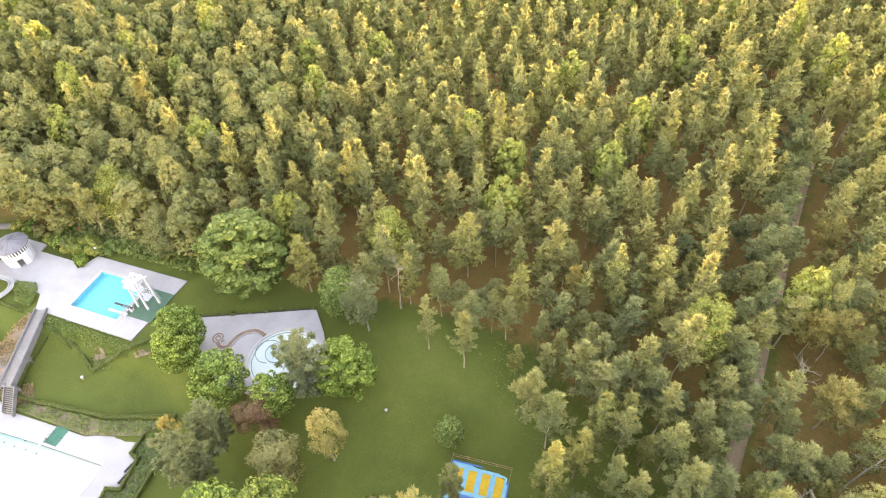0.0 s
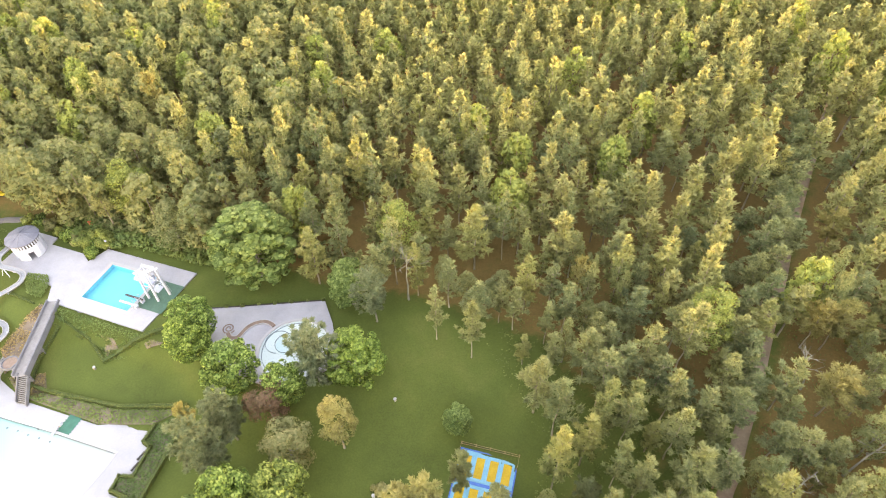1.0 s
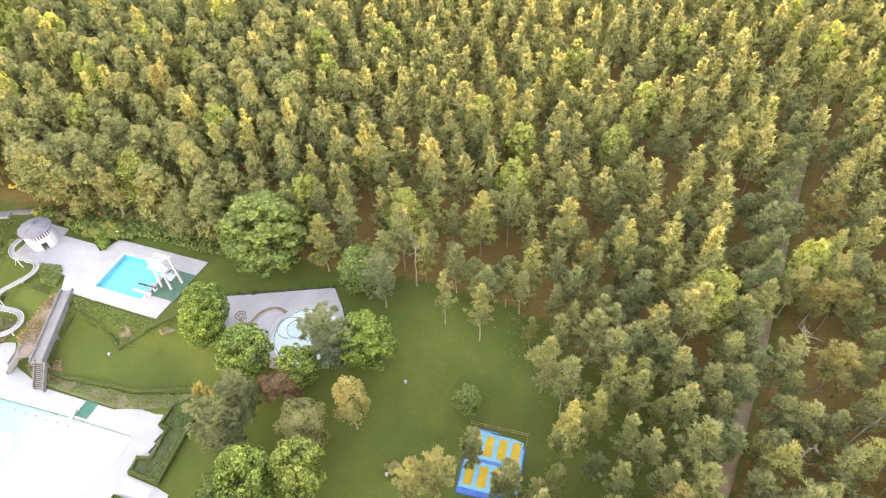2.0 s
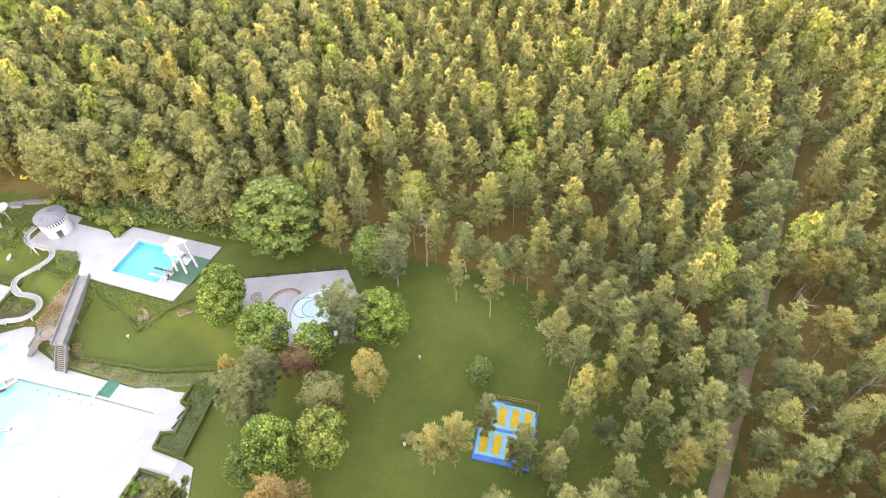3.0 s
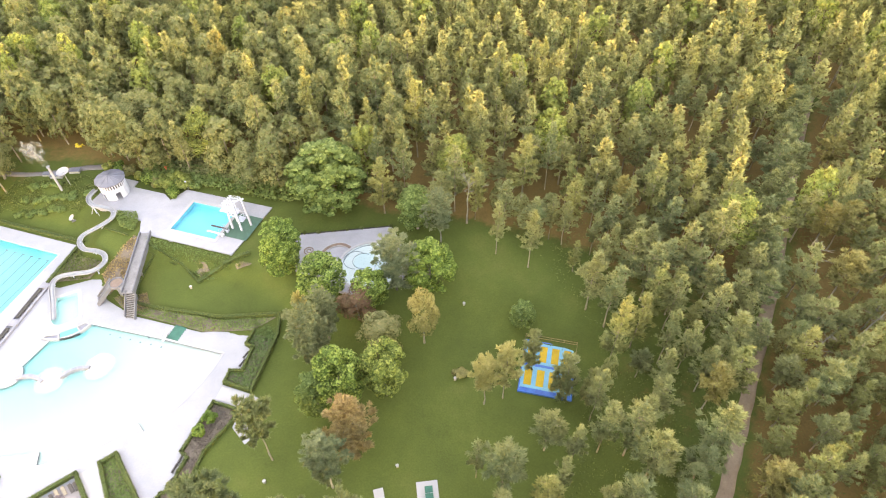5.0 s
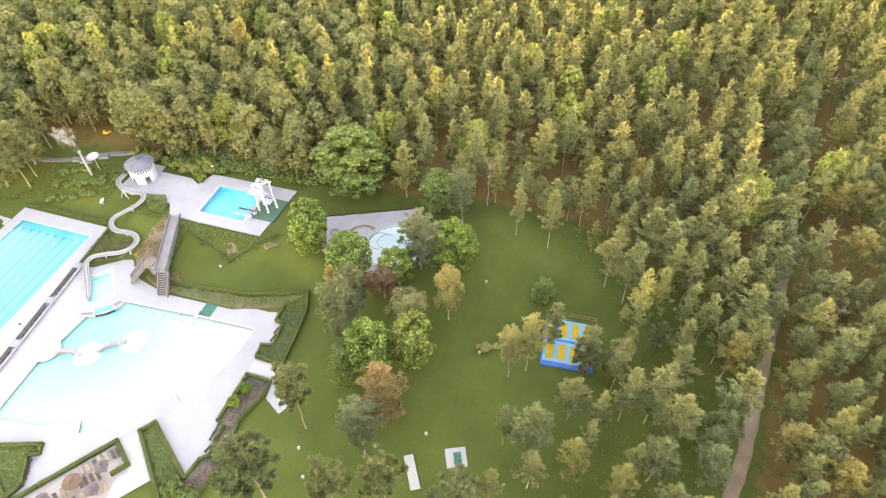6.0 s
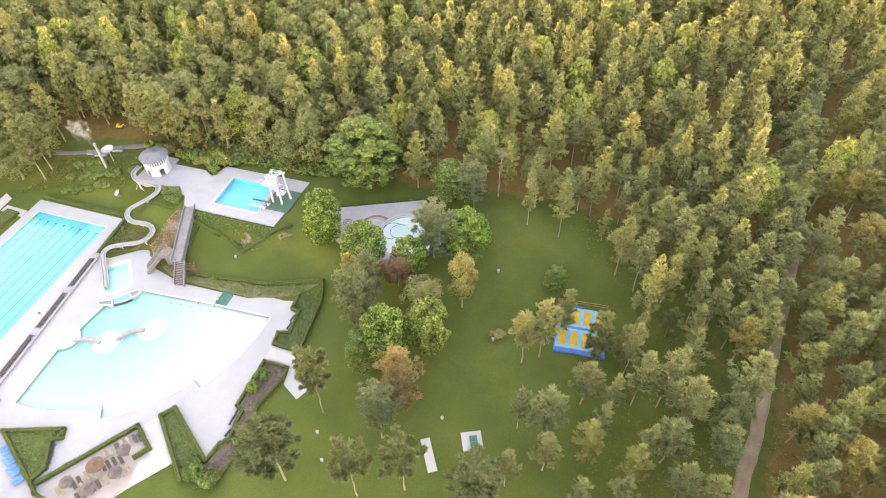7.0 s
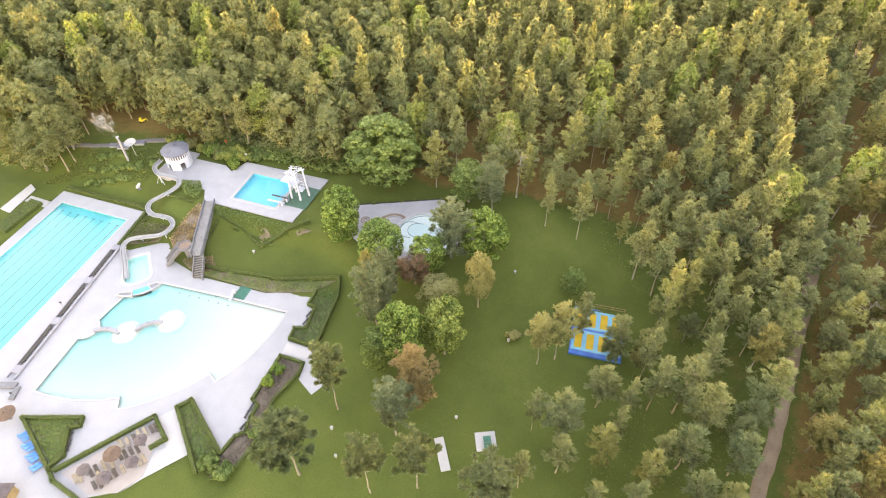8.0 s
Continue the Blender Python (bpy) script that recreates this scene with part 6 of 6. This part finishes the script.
# ---- the forest ----
def forest():
    rng = np.random.default_rng(5)
    step = 6.8
    gx, gy = np.meshgrid(np.arange(-225, 205, step), np.arange(-30, 262, step))
    gx = gx + (np.arange(gx.shape[0]) % 2)[:, None] * step / 2
    x = (gx + rng.uniform(-2.6, 2.6, gx.shape)).ravel()
    y = (gy + rng.uniform(-2.6, 2.6, gy.shape)).ravel()
    u, v = to_uv(x, y)
    ok = inside(u, v, FOREST) & (near_track(x, y) > np.where(y > 80, 0.9, np.where(y > 52, 1.7, 4.0)))
    # the wedge that the path of the flight looks over, and the trees that shade it
    far = np.hypot(y + 30, 95)
    ok &= (x < 14 + 0.80 * far) & (x > -34 - 0.86 * far)
    # the wood thins out towards the lawn in the south-east
    ok &= ~((y < 40) & (x < 62) & (rng.uniform(0, 1, len(x)) < 0.15))
    ok &= ~inside(u, v, [(-64, 36), (-57, 34.5), (-40, 45), (-41, 48.5), (-50, 53), (-60, 47)])
    for tx, ty, tr in taken:
        ok &= np.hypot(x - tx, y - ty) > tr + 1.3
    x, y, u, v = x[ok], y[ok], u[ok], v[ok]
    n = len(x)
    leafy_side = ease(-10, -75, x + 0.15 * (y - 120)) + rng.normal(0, 0.18, n)
    pick = rng.uniform(0, 1, n)
    kind = np.where(leafy_side > 0.55, np.where(pick < 0.58, "wood", np.where(pick < 0.68, "birch", np.where(pick < 0.84, "pine", "spruce"))), np.where(pick < 0.76, "pine", np.where(pick < 0.95, "spruce", "birch")))
    # the wood grows taller up the slope, with single old trees above the rest
    H = rng.normal(18.5, 1.3, n) + 3.2 * ease(95, 128, y) + 3.5 * (rng.uniform(0, 1, n) < 0.12)
    R = np.where(np.isin(kind, ("wood", "birch")), rng.uniform(4.0, 6.0, n), rng.uniform(3.4, 4.7, n))
    order = np.argsort(np.hypot(x + 14, (y - 10) * 1.0))
    near = order[:80]
    for i in near:
        plant_tree(str(kind[i]), float(x[i]), float(y[i]), float(H[i]), float(R[i]), variant=int(i) % 3)
    # the rest of the wood, one sheet of trees for each sort of leaf
    rest = order[80:]
    mats = {"pine": L_PINE, "spruce": L_SPRUCE, "wood": L_WOOD, "birch": L_BIRCH}
    far_wood = tagged(new("forest"), "dense pine and broadleaf forest in low evening sun", "forest", kind="stuff")
    bark_v, bark_f, off = [], [], 0
    a8 = np.linspace(0, 2 * math.pi, 6)[:-1]
    for k, mat in mats.items():
        V, F, base = [], [], 0
        shape = TREE_KINDS[k][0]
        pool_of = [tree_sprays(k, np.random.default_rng(100 + j), 800 if shape == "pine" else 1300, 1.42 if shape == "pine" else 1.3, True) for j in range(6)]
        for i in rest[kind[rest] == k]:
            v0, f0 = pool_of[int(i) % 6]
            wide = 3.4 if shape == "pine" else 5.0
            s = rng.uniform(0, 2 * math.pi)
            c, d = math.cos(s), math.sin(s)
            sx, sz = R[i] / wide, H[i] / 20
            w = np.stack([(v0[:, 0] * c - v0[:, 1] * d) * sx + x[i], (v0[:, 0] * d + v0[:, 1] * c) * sx + y[i], v0[:, 2] * sz + hill_xy(x[i], y[i])], 1)
            V.append(w), F.append(f0 + base)
            base += len(w)
        if V:
            link_mesh("canopy", quads_to_mesh("canopy", np.concatenate(V), np.concatenate(F)), mat, far_wood)
    for i in rest:
        g = hill_xy(x[i], y[i])
        lo = np.stack([x[i] + 0.24 * np.cos(a8), y[i] + 0.24 * np.sin(a8), np.full(5, g - 0.3)], 1)
        hi = np.stack([x[i] + 0.08 * np.cos(a8), y[i] + 0.08 * np.sin(a8), np.full(5, g + H[i] * 0.9)], 1)
        bark_v += [lo, hi]
        bark_f.append(np.array([[j, (j + 1) % 5, 5 + (j + 1) % 5, 5 + j] for j in range(5)]) + off)
        off += 10
    link_mesh("trunks", quads_to_mesh("trunks", np.concatenate(bark_v), np.concatenate(bark_f)), M_BARK, far_wood)


forest()


# ---- sun terrace ----
ob = thing("terrace_floor", 9, -40, 0, 0, "pinkish paved sun terrace inside the hedge", "terrace")
part("tiles", prism(bmesh.new(), [(x - 9, y + 40) for x, y in [(2.5, -47.1), (10.6, -48.9), (15.8, -46.8), (18.2, -42.6), (16.7, -37.3), (17.7, -35.0), (13.6, -31.9)]], 0.004, 0.03), M_TERRACE, ob)
ob = thing("lower_walk", 19.5, -38, 0, 0, "white paved strip along the lawn", "paving")
part("slab", prism(bmesh.new(), [(x - 19.5, y + 38) for x, y in [(16.2, -46.6), (18.5, -43.0), (24.4, -35.4), (20.0, -35.6), (17.2, -37.4), (18.3, -42.5)]], 0.004, 0.034), M_COPING, ob)
ob = thing("crossing_slab", 32.9, -7.3, 0, 0, "white slab bridging the hedges to the lawn", "paving")
part("slab", prism(bmesh.new(), [(-3.4, 1.4), (2.8, 1.5), (2.9, -1.5), (-3.2, -1.7)][::-1], 0.004, 0.05), M_COPING, ob)
ob = thing("crossing_slab", 19.0, -31.2, 0, 0, "white slab between the hedges", "paving")
part("slab", prism(bmesh.new(), [(-5.8, 0.3), (-3.4, 3.0), (5.1, -3.4), (1.2, -6.1)][::-1], 0.003, 0.028), M_COPING, ob)


def parasol(u, v, r, material, label, thatch):
    ob = thing("parasol", u, v, 0.03, 0, label, "parasol", "parasols on the terrace")
    part("pole", rod(bmesh.new(), (0, 0, 0), (0, 0, 2.6), 0.04), M_RAIL, ob)
    part("base", cone(bmesh.new(), 0, 0, 0, 0.32, 0.28, 0.1, 12), M_BLOCK, ob)
    bm = bmesh.new()
    sides = 18 if thatch else 8
    apex = bm.verts.new((0, 0, 2.85))
    mid = [bm.verts.new((0.55 * r * math.cos(a), 0.55 * r * math.sin(a), 2.55 + 0.02 * (i % 2))) for i, a in enumerate(np.linspace(0, 2 * math.pi, sides + 1)[:-1])]
    rim = [bm.verts.new((r * math.cos(a), r * math.sin(a), 2.15 + (0.06 * (i % 2) if thatch else 0))) for i, a in enumerate(np.linspace(0, 2 * math.pi, sides + 1)[:-1])]
    low = [bm.verts.new((0.97 * q.co.x, 0.97 * q.co.y, 2.05)) for q in rim]
    for i in range(sides):
        k = (i + 1) % sides
        bm.faces.new((apex, mid[i], mid[k])), bm.faces.new((mid[i], rim[i], rim[k], mid[k])), bm.faces.new((rim[i], low[i], low[k], rim[k]))
    canopy = part("canopy", bm, material, ob)
    part("cap", cone(bmesh.new(), 0, 0, 2.78, 0.22, 0.05, 0.25, 10), material, canopy)
    if not thatch:
        for i in range(8):
            a = 2 * math.pi * i / 8
            part("rib", rod(bmesh.new(), (0, 0, 2.80), (r * 0.98 * math.cos(a), r * 0.98 * math.sin(a), 2.12), 0.02, sides=5), M_RAIL, ob)


for u, v, r, th in [(7.9, -45.7, 1.35, 0), (11.0, -41.3, 1.75, 1), (12.7, -45.7, 1.45, 0), (15.7, -41.4, 1.4, 0), (14.4, -37.1, 1.4, 0)]:
    parasol(u, v, r, M_STRAW if th else M_CANVAS, "round brown reed parasol on the sun terrace" if th else "grey-brown canvas parasol on the sun terrace", th)
parasol(-15.7, -41.2, 1.9, M_STRAW, "large round reed parasol on the white paving", 1)


def lounger(u, v, turn, frame_mat, cushion_mat, label, raised=28.0, group="sun loungers"):
    key = (frame_mat.name, raised)
    if key in LOUNGERS:
        return copy_thing(LOUNGERS[key], SITE @ pose(u, v, 0.03, 0, 0, turn))
    ob = thing("sun_lounger", u, v, 0.03, turn, label, "sun lounger", group)
    bm = bmesh.new()
    for s in (-0.31, 0.31):
        rod(bm, (s, -1.0, 0.32), (s, 0.95, 0.32), 0.03, sides=6)
    for y in (-1.0, 0.95):
        rod(bm, (-0.31, y, 0.32), (0.31, y, 0.32), 0.03, sides=6)
    part("bed_frame", bm, frame_mat, ob)
    for x, y in ((-0.29, -0.85), (0.29, -0.85), (-0.29, 0.8), (0.29, 0.8)):
        part("leg", rod(bmesh.new(), (x, y, 0), (x, y, 0.32), 0.03, sides=6), frame_mat, ob)
    part("mattress", box(bmesh.new(), 0, -0.4, 0.34, 0.62, 1.25, 0.07, 0, 0.02), cushion_mat, ob)
    back = part("backrest", box(bmesh.new(), 0, 0.36, 0, 0.62, 0.75, 0.07, 0, 0.02), cushion_mat, ob)
    back.matrix_basis = pose(0, 0.22, 0.35, raised, 0, 0)
    LOUNGERS[key] = ob
    return ob


LOUNGERS = {}
for u, v in [(11.6, -40.7), (12.2, -40.0), (12.9, -39.1), (13.9, -38.4), (13.8, -33.9), (14.5, -33.3), (8.5, -45.3), (8.9, -44.3), (12.9, -43.8), (12.3, -44.7), (10.8, -47.1), (11.7, -46.5), (11.7, -36.6)]:
    lounger(u, v, 60, M_LOUNGE, M_LOUNGE, "dark woven sun lounger on the terrace")
for u, v in [(10.0, -38.5), (10.8, -37.6), (12.0, -35.6), (12.8, -34.7), (15.9, -40.4), (16.4, -39.6), (13.8, -42.7), (9.6, -43.1), (10.5, -43.7), (11.3, -42.6), (6.3, -47.2), (7.2, -46.9), (10.3, -45.2)]:
    lounger(u, v, 60, M_TAN, M_TAN, "sand-coloured sun lounger on the terrace")
for i in range(11):
    lounger(-10.4 + 0.82 * i, -43.3 - 0.50 * i + 0.3 * (i % 3), 150 + 7 * (i % 3), M_PLASTIC_BLUE, M_PLASTIC_BLUE, "bright blue plastic lounger in a row by the hedge")


def bench(u, v, turn, label):
    ob = thing("bench", u, v, 0, turn, label, "bench", "dark benches by the hedges")
    for k in range(3):
        part("slat", box(bmesh.new(), 0, -0.18 + 0.17 * k, 0.42, 2.0, 0.13, 0.05, 0, 0.01), M_DARK, ob)
    for k in range(2):
        part("back_slat", box(bmesh.new(), 0, 0.28, 0.58 + 0.18 * k, 2.0, 0.05, 0.13, 0, 0.01), M_DARK, ob)
    for s in (-0.8, 0.8):
        part("stand", box(bmesh.new(), s, 0.02, 0.004, 0.12, 0.5, 0.415), M_BLOCK, ob)


for u, v, turn in [(30.5, 2.6, 81), (30.8, 0.4, 81), (30.5, -22.6, 92), (30.5, -24.7, 92), (31.2, -27.2, 76), (-0.7, -40.4, 118), (0.4, -42.4, 118)]:
    bench(u, v, turn - 180, "dark slatted bench against the hedge")

# low buildings at the site's edge
ob = thing("kiosk", -4.0, -55.4, 0, 20, "low kiosk with a grey boarded roof", "kiosk")
part("wall", ring(bmesh.new(), [(-2.6, -2.2), (2.6, -2.2), (2.6, 2.2), (-2.6, 2.2)], [(-2.4, -2.0), (2.4, -2.0), (2.4, 2.0), (-2.4, 2.0)], 0, 2.5), M_RAIL, ob)
for s in (-1, 1):
    slope = part("roof", box(bmesh.new(), 0, 0, 0, 5.8, 2.75, 0.12), M_CANVAS, ob)
    slope.matrix_basis = pose(0, s * 1.25, 2.75, -s * 14, 0, 0)
    for k in range(9):
        again(slope, ob, pose(-2.5 + 0.62 * k, s * 1.27, 2.88, -s * 14, 0, 0) @ Matrix.Diagonal((0.012, 1, 0.4, 1))).name = "batten"

# small posts and figures of street furniture on the decks
def post(u, v, z, h, label, category="post", cap=None):
    ob = thing("post", u, v, z, 0, label, category, "posts and signs")
    part("pole", rod(bmesh.new(), (0, 0, 0), (0, 0, h), 0.05), M_STEEL, ob)
    if cap:
        part("head", box(bmesh.new(), 0, 0, h - 0.1, 0.5, 0.12, 0.45, 30, 0.02), cap, ob)


post(-27.0, -14.0, 0, 1.4, "small post with a dark sign on the pool deck", "sign", M_DARK)
post(-10.4, 44.2, UPPER_Z, 2.6, "lamp post with a pale head at the terrace corner", "lamp post", M_WHITE)
post(-19.2, -37.0, 0, 1.3, "short steel shower post on the white paving", "shower", M_DARK)
post(13.3, -32.2, 0, 1.2, "short post at the hedge opening", "sign", M_DARK)


# ---- trampolines ----
def trampolines():
    u0, v0, turn = 95.6, 18.6, 4.6
    z = float(hill(np.float64(u0), np.float64(v0)))
    ob = thing("trampoline_block", u0, v0, 0.0, turn, "blue trampoline block with eight golden jumping sheets", "trampoline")
    w, d = 11.4, 13.4
    z = 0.55
    part("base_pad", ring(bmesh.new(), [(-w / 2, -d / 2), (w / 2, -d / 2), (w / 2, d / 2), (-w / 2, d / 2)], [(-w / 2 + 0.25, -d / 2 + 0.25), (w / 2 - 0.25, -d / 2 + 0.25), (w / 2 - 0.25, d / 2 - 0.25), (-w / 2 + 0.25, d / 2 - 0.25)], -0.6, z + 0.06), M_BLUE, ob, "deep blue padded surround")
    part("apron", box(bmesh.new(), 0, -d / 2 + 0.65, z + 0.002, w - 0.6, 0.8, 0.07, 0, 0.02), M_BLUE, ob, "deep blue padded front strip")
    part("floor_pad", box(bmesh.new(), 0, 0, z - 0.14, w - 0.52, d - 0.52, 0.10), M_SKY_BLUE, ob, "light blue padded floor")
    pad = None
    sheet_ob = None
    for row, yc in ((0, -2.85), (1, 3.35)):
        for k in range(4):
            x = -3.95 + 2.63 * k
            m = pose(x, yc, z)
            if pad is None:
                pad = part("edge_pad", ring(bmesh.new(), [(-1.28, -2.75), (1.28, -2.75), (1.28, 2.75), (-1.28, 2.75)], [(-0.82, -2.1), (0.82, -2.1), (0.82, 2.1), (-0.82, 2.1)], -0.06, 0.10), M_SKY_BLUE, ob, "light blue padded frame")
                sheet_ob = part("jumping_sheet", box(bmesh.new(), 0, 0, -0.02, 1.62, 4.18, 0.05, 0, 0.01), M_YELLOW, ob, "golden yellow jumping sheet")
                pad.matrix_basis = m
                sheet_ob.matrix_basis = m
            else:
                again(pad, ob, m), again(sheet_ob, ob, m)
    part("gangway", box(bmesh.new(), 0, 0.25, z - 0.02, w - 0.6, 0.62, 0.06, 0, 0.02), M_BLUE, ob, "blue strip between the rows")
    fence = thing("fence", u0, v0, 0.0, turn, "low timber rail fence behind the trampolines", "fence")
    for k in range(5):
        x = -w / 2 + w * k / 4
        part("post", box(bmesh.new(), x, d / 2 + 0.7, -0.3, 0.12, 0.12, 2.1), M_RAIL, fence)
    for h in (0.9, 1.7):
        part("rail", box(bmesh.new(), 0, d / 2 + 0.6, h, w + 0.3, 0.06, 0.12), M_RAIL, fence)
    part("net", box(bmesh.new(), 0, d / 2 + 0.75, 0.1, w, 0.03, 0.75), M_DARK, fence, "dark mesh below the rail")
    for s in (-1, 1):
        part("rail", box(bmesh.new(), s * w / 2, d / 2 - 0.6, 1.7, 0.06, 2.6, 0.12), M_RAIL, fence)
        part("post", box(bmesh.new(), s * w / 2 - s * 0.06, d / 2 - 1.9, -0.3, 0.12, 0.12, 2.1), M_RAIL, fence)


trampolines()


# ---- lawn furniture ----
def on_lawn(u, v):
    return hill_xy(*to_xy(u, v))


ob = thing("concrete_pad", 71.5, -19.5, on_lawn(71.5, -19.5), 31, "pale narrow concrete pad on the lawn", "concrete pad")
part("slab", box(bmesh.new(), 0, 0, -0.1, 1.9, 7.0, 0.42, 0, 0.03), M_COPING, ob)
ob = thing("concrete_pad", 78.9, -14.2, on_lawn(78.9, -14.2), 24, "square pale concrete pad on the lawn", "concrete pad")
part("slab", box(bmesh.new(), 0, 0, -0.1, 4.1, 4.0, 0.42, 0, 0.03), M_COPING, ob)
ob = thing("table_tennis_table", 79.4, -14.7, on_lawn(78.9, -14.2) + 0.32, 114, "green concrete table tennis table on its pad", "table tennis table")
part("tabletop", box(bmesh.new(), 0, 0, 0.70, 2.74, 1.52, 0.07, 0, 0.01), M_GREEN, ob)
part("net", box(bmesh.new(), 0, 0, 0.772, 0.02, 1.7, 0.15), M_STEEL, ob)
for s in (-0.8, 0.8):
    part("leg", box(bmesh.new(), s, 0, 0, 0.3, 0.9, 0.70), M_BLOCK, ob)


def litter_bin(u, v):
    ob = thing("litter_bin", u, v, on_lawn(u, v) - 0.05, 0, "small pale litter bin on the lawn", "litter bin", "litter bins")
    part("drum", cone(bmesh.new(), 0, 0, 0, 0.26, 0.30, 0.8, 12), M_GALV, ob)
    part("rim", ring(bmesh.new(), arc(0, 0, 0.34, 0, 330, 11), arc(0, 0, 0.25, 0, 330, 11), 0.78, 0.86), M_GALV, ob, "grey rim")


for u, v in [(48.6, -21.9), (71.7, -11.3), (73.5, 29.5), (52.0, -27.0), (7.9, 15.7), (42.6, 12.6), (77.0, 10.4)]:
    litter_bin(u, v)

# shrubs set along the back edge of the paddling terrace
for i in range(8):
    f = i / 7
    bush(25.0 + 23.6 * f, 36.2 + 10.5 * f, 0.42 + 0.1 * (i % 3), 0.6, L_HEDGE, "small dark shrub at the edge of the terrace", 90 + i, z=PADDLE_Z - 0.1, count=160)
# narrow dark strip along the same edge
ob = thing("edging", 36.8, 41.15, PADDLE_Z, 23.9, "thin dark raised strip along the back of the paddling terrace", "kerb")
part("kerb", box(bmesh.new(), 0, 0.1, 0.003, 26.4, 0.3, 0.16, 0, 0.02), M_DARK, ob)

# ---- service yard beside the road ----
ob = thing("chimney", -44.6, 34.0, 3.6, 0, "tall slim steel flue leaning out of the shrubs", "chimney")
part("pipe", rod(bmesh.new(), (0, 0, -0.4), (0, 0, 8.4), 0.34, 0.30, 14), M_UPPER, ob)
part("collar", cone(bmesh.new(), 0, 0, 8.3, 0.48, 0.48, 0.35, 14), M_STEEL, ob)

rng = np.random.default_rng(9)
s = rng.uniform(0, 1, 200) ** 0.8
puff = np.stack([-0.2 - 7.5 * s, 0.3 + 2.2 * s, 8.9 + 2.6 * s ** 0.7], 1) + rng.normal(0, 1, (200, 3)) * (0.22 + 1.15 * s)[:, None] * np.array([1, 1, 0.7])
qv, qf = cards(puff, unit(rng.normal(0, 1, (200, 3))), rng.normal(0, 1, (200, 3)), 0.8 + 1.2 * s, 0.7 + 1.0 * s)
plume = thing("smoke", -44.6, 34.0, 3.6, 0, "thin white smoke drifting from the flue", "smoke", kind="stuff")
link_mesh("wisps", quads_to_mesh("wisps", qv, qf), M_SMOKE, plume)


def dish(u, v, z, r, tilt, turn, h, label):
    ob = thing("dish", u, v, z, turn, label, "dish")
    part("mast", rod(bmesh.new(), (0, 0, -0.3), (0, 0, h), 0.12), M_GALV, ob)
    part("base", box(bmesh.new(), 0, 0, -0.1, 1.1, 1.1, 0.22, 0, 0.03), M_BLOCK, ob, "square concrete base")
    bm = bmesh.new()
    rows = [[bm.verts.new((r * f * math.cos(a), r * f * math.sin(a), 0.35 * r * f * f)) for a in np.linspace(0, 2 * math.pi, 21)[:-1]] for f in (0.15, 0.5, 0.8, 1.0, 0.97, 0.5, 0.15)]
    for k, rw in enumerate(rows[4:]):
        for q in rw:
            q.co.z -= 0.06
    for a, b in zip(rows, rows[1:]):
        for j in range(20):
            bm.faces.new((a[j], a[(j + 1) % 20], b[(j + 1) % 20], b[j]))
    d = part("reflector", bm, M_COPING, ob, "white round reflector")
    d.matrix_basis = pose(0, 0, h, tilt, 0, 0)


dish(-43.6, 36.4, 3.8, 1.7, 8, 0, 4.6, "large white round dish on a mast")
dish(-36.0, 26.8, float(hill(np.float64(-36.0), np.float64(26.8))), 0.95, 34, -40, 0.9, "small white tilted dish on the grass")
for u, v, w, d, h, lab in [(-49.6, 38.4, 3.4, 2.2, 0.9, "grey metal tank beside the flue"), (-46.2, 41.6, 3.0, 1.8, 0.8, "grey covered trailer by the road"), (-53.0, 38.0, 2.0, 1.5, 0.7, "grey metal crate beside the road")]:
    ob = thing("container", u, v, float(hill(np.float64(u), np.float64(v))) - 0.1, 20, lab, "container")
    part("body", box(bmesh.new(), 0, 0, 0, w, d, h, 0, 0.12), M_GALV, ob)
    part("lid", box(bmesh.new(), 0, 0, h + 0.003, w + 0.12, d + 0.12, 0.1, 0, 0.03), M_SLATE, ob)


def small_machine(u, v, turn, material, label, s=1.0):
    ob = thing("work_machine", u, v, float(hill(np.float64(u), np.float64(v))) + 0.2, turn, label, "work vehicle")
    body = part("body", box(bmesh.new(), 0, 0, 0.5 * s, 3.0 * s, 1.5 * s, 0.9 * s, 0, 0.12), material, ob)
    part("cab", box(bmesh.new(), -0.5 * s, 0, 1.403 * s, 1.2 * s, 1.3 * s, 1.1 * s, 0, 0.1), material, ob)
    part("arm", rod(rod(bmesh.new(), (1.2 * s, 0, 1.2 * s), (2.4 * s, 0, 2.2 * s), 0.12), (2.4 * s, 0, 2.2 * s), (3.0 * s, 0, 0.9 * s), 0.1), material, ob)
    for x in (-1.0, 1.0):
        for y in (-0.8, 0.8):
            part("wheel", rod(bmesh.new(), (x * s, (y - 0.14) * s, 0.45 * s), (x * s, (y + 0.14) * s, 0.45 * s), 0.45 * s, sides=14), M_RUBBER, ob)


small_machine(-52.7, 51.1, 20, M_PAINT_YELLOW, "small yellow work machine at the forest edge", 0.6)
small_machine(-20.6, 49.4, -20, M_RED, "small orange-red machine in the shrubs", 0.6)

# white paths and paving at the far end of the lane pool
site_structure("path", prism(bmesh.new(), [(-69.0, 8.0), (-65.1, 7.5), (-65.8, 17.8), (-68.9, 19.2)], 0.15, 0.32), M_COPING, "white paved path beside the lawn", "path")
site_structure("path_crossing", prism(bmesh.new(), [(-65.2, 12.9), (-57.8, 12.5), (-57.9, 15.0), (-65.1, 15.3)], -0.05, 0.12), M_COPING, "white paved path to the lane pool", "path")
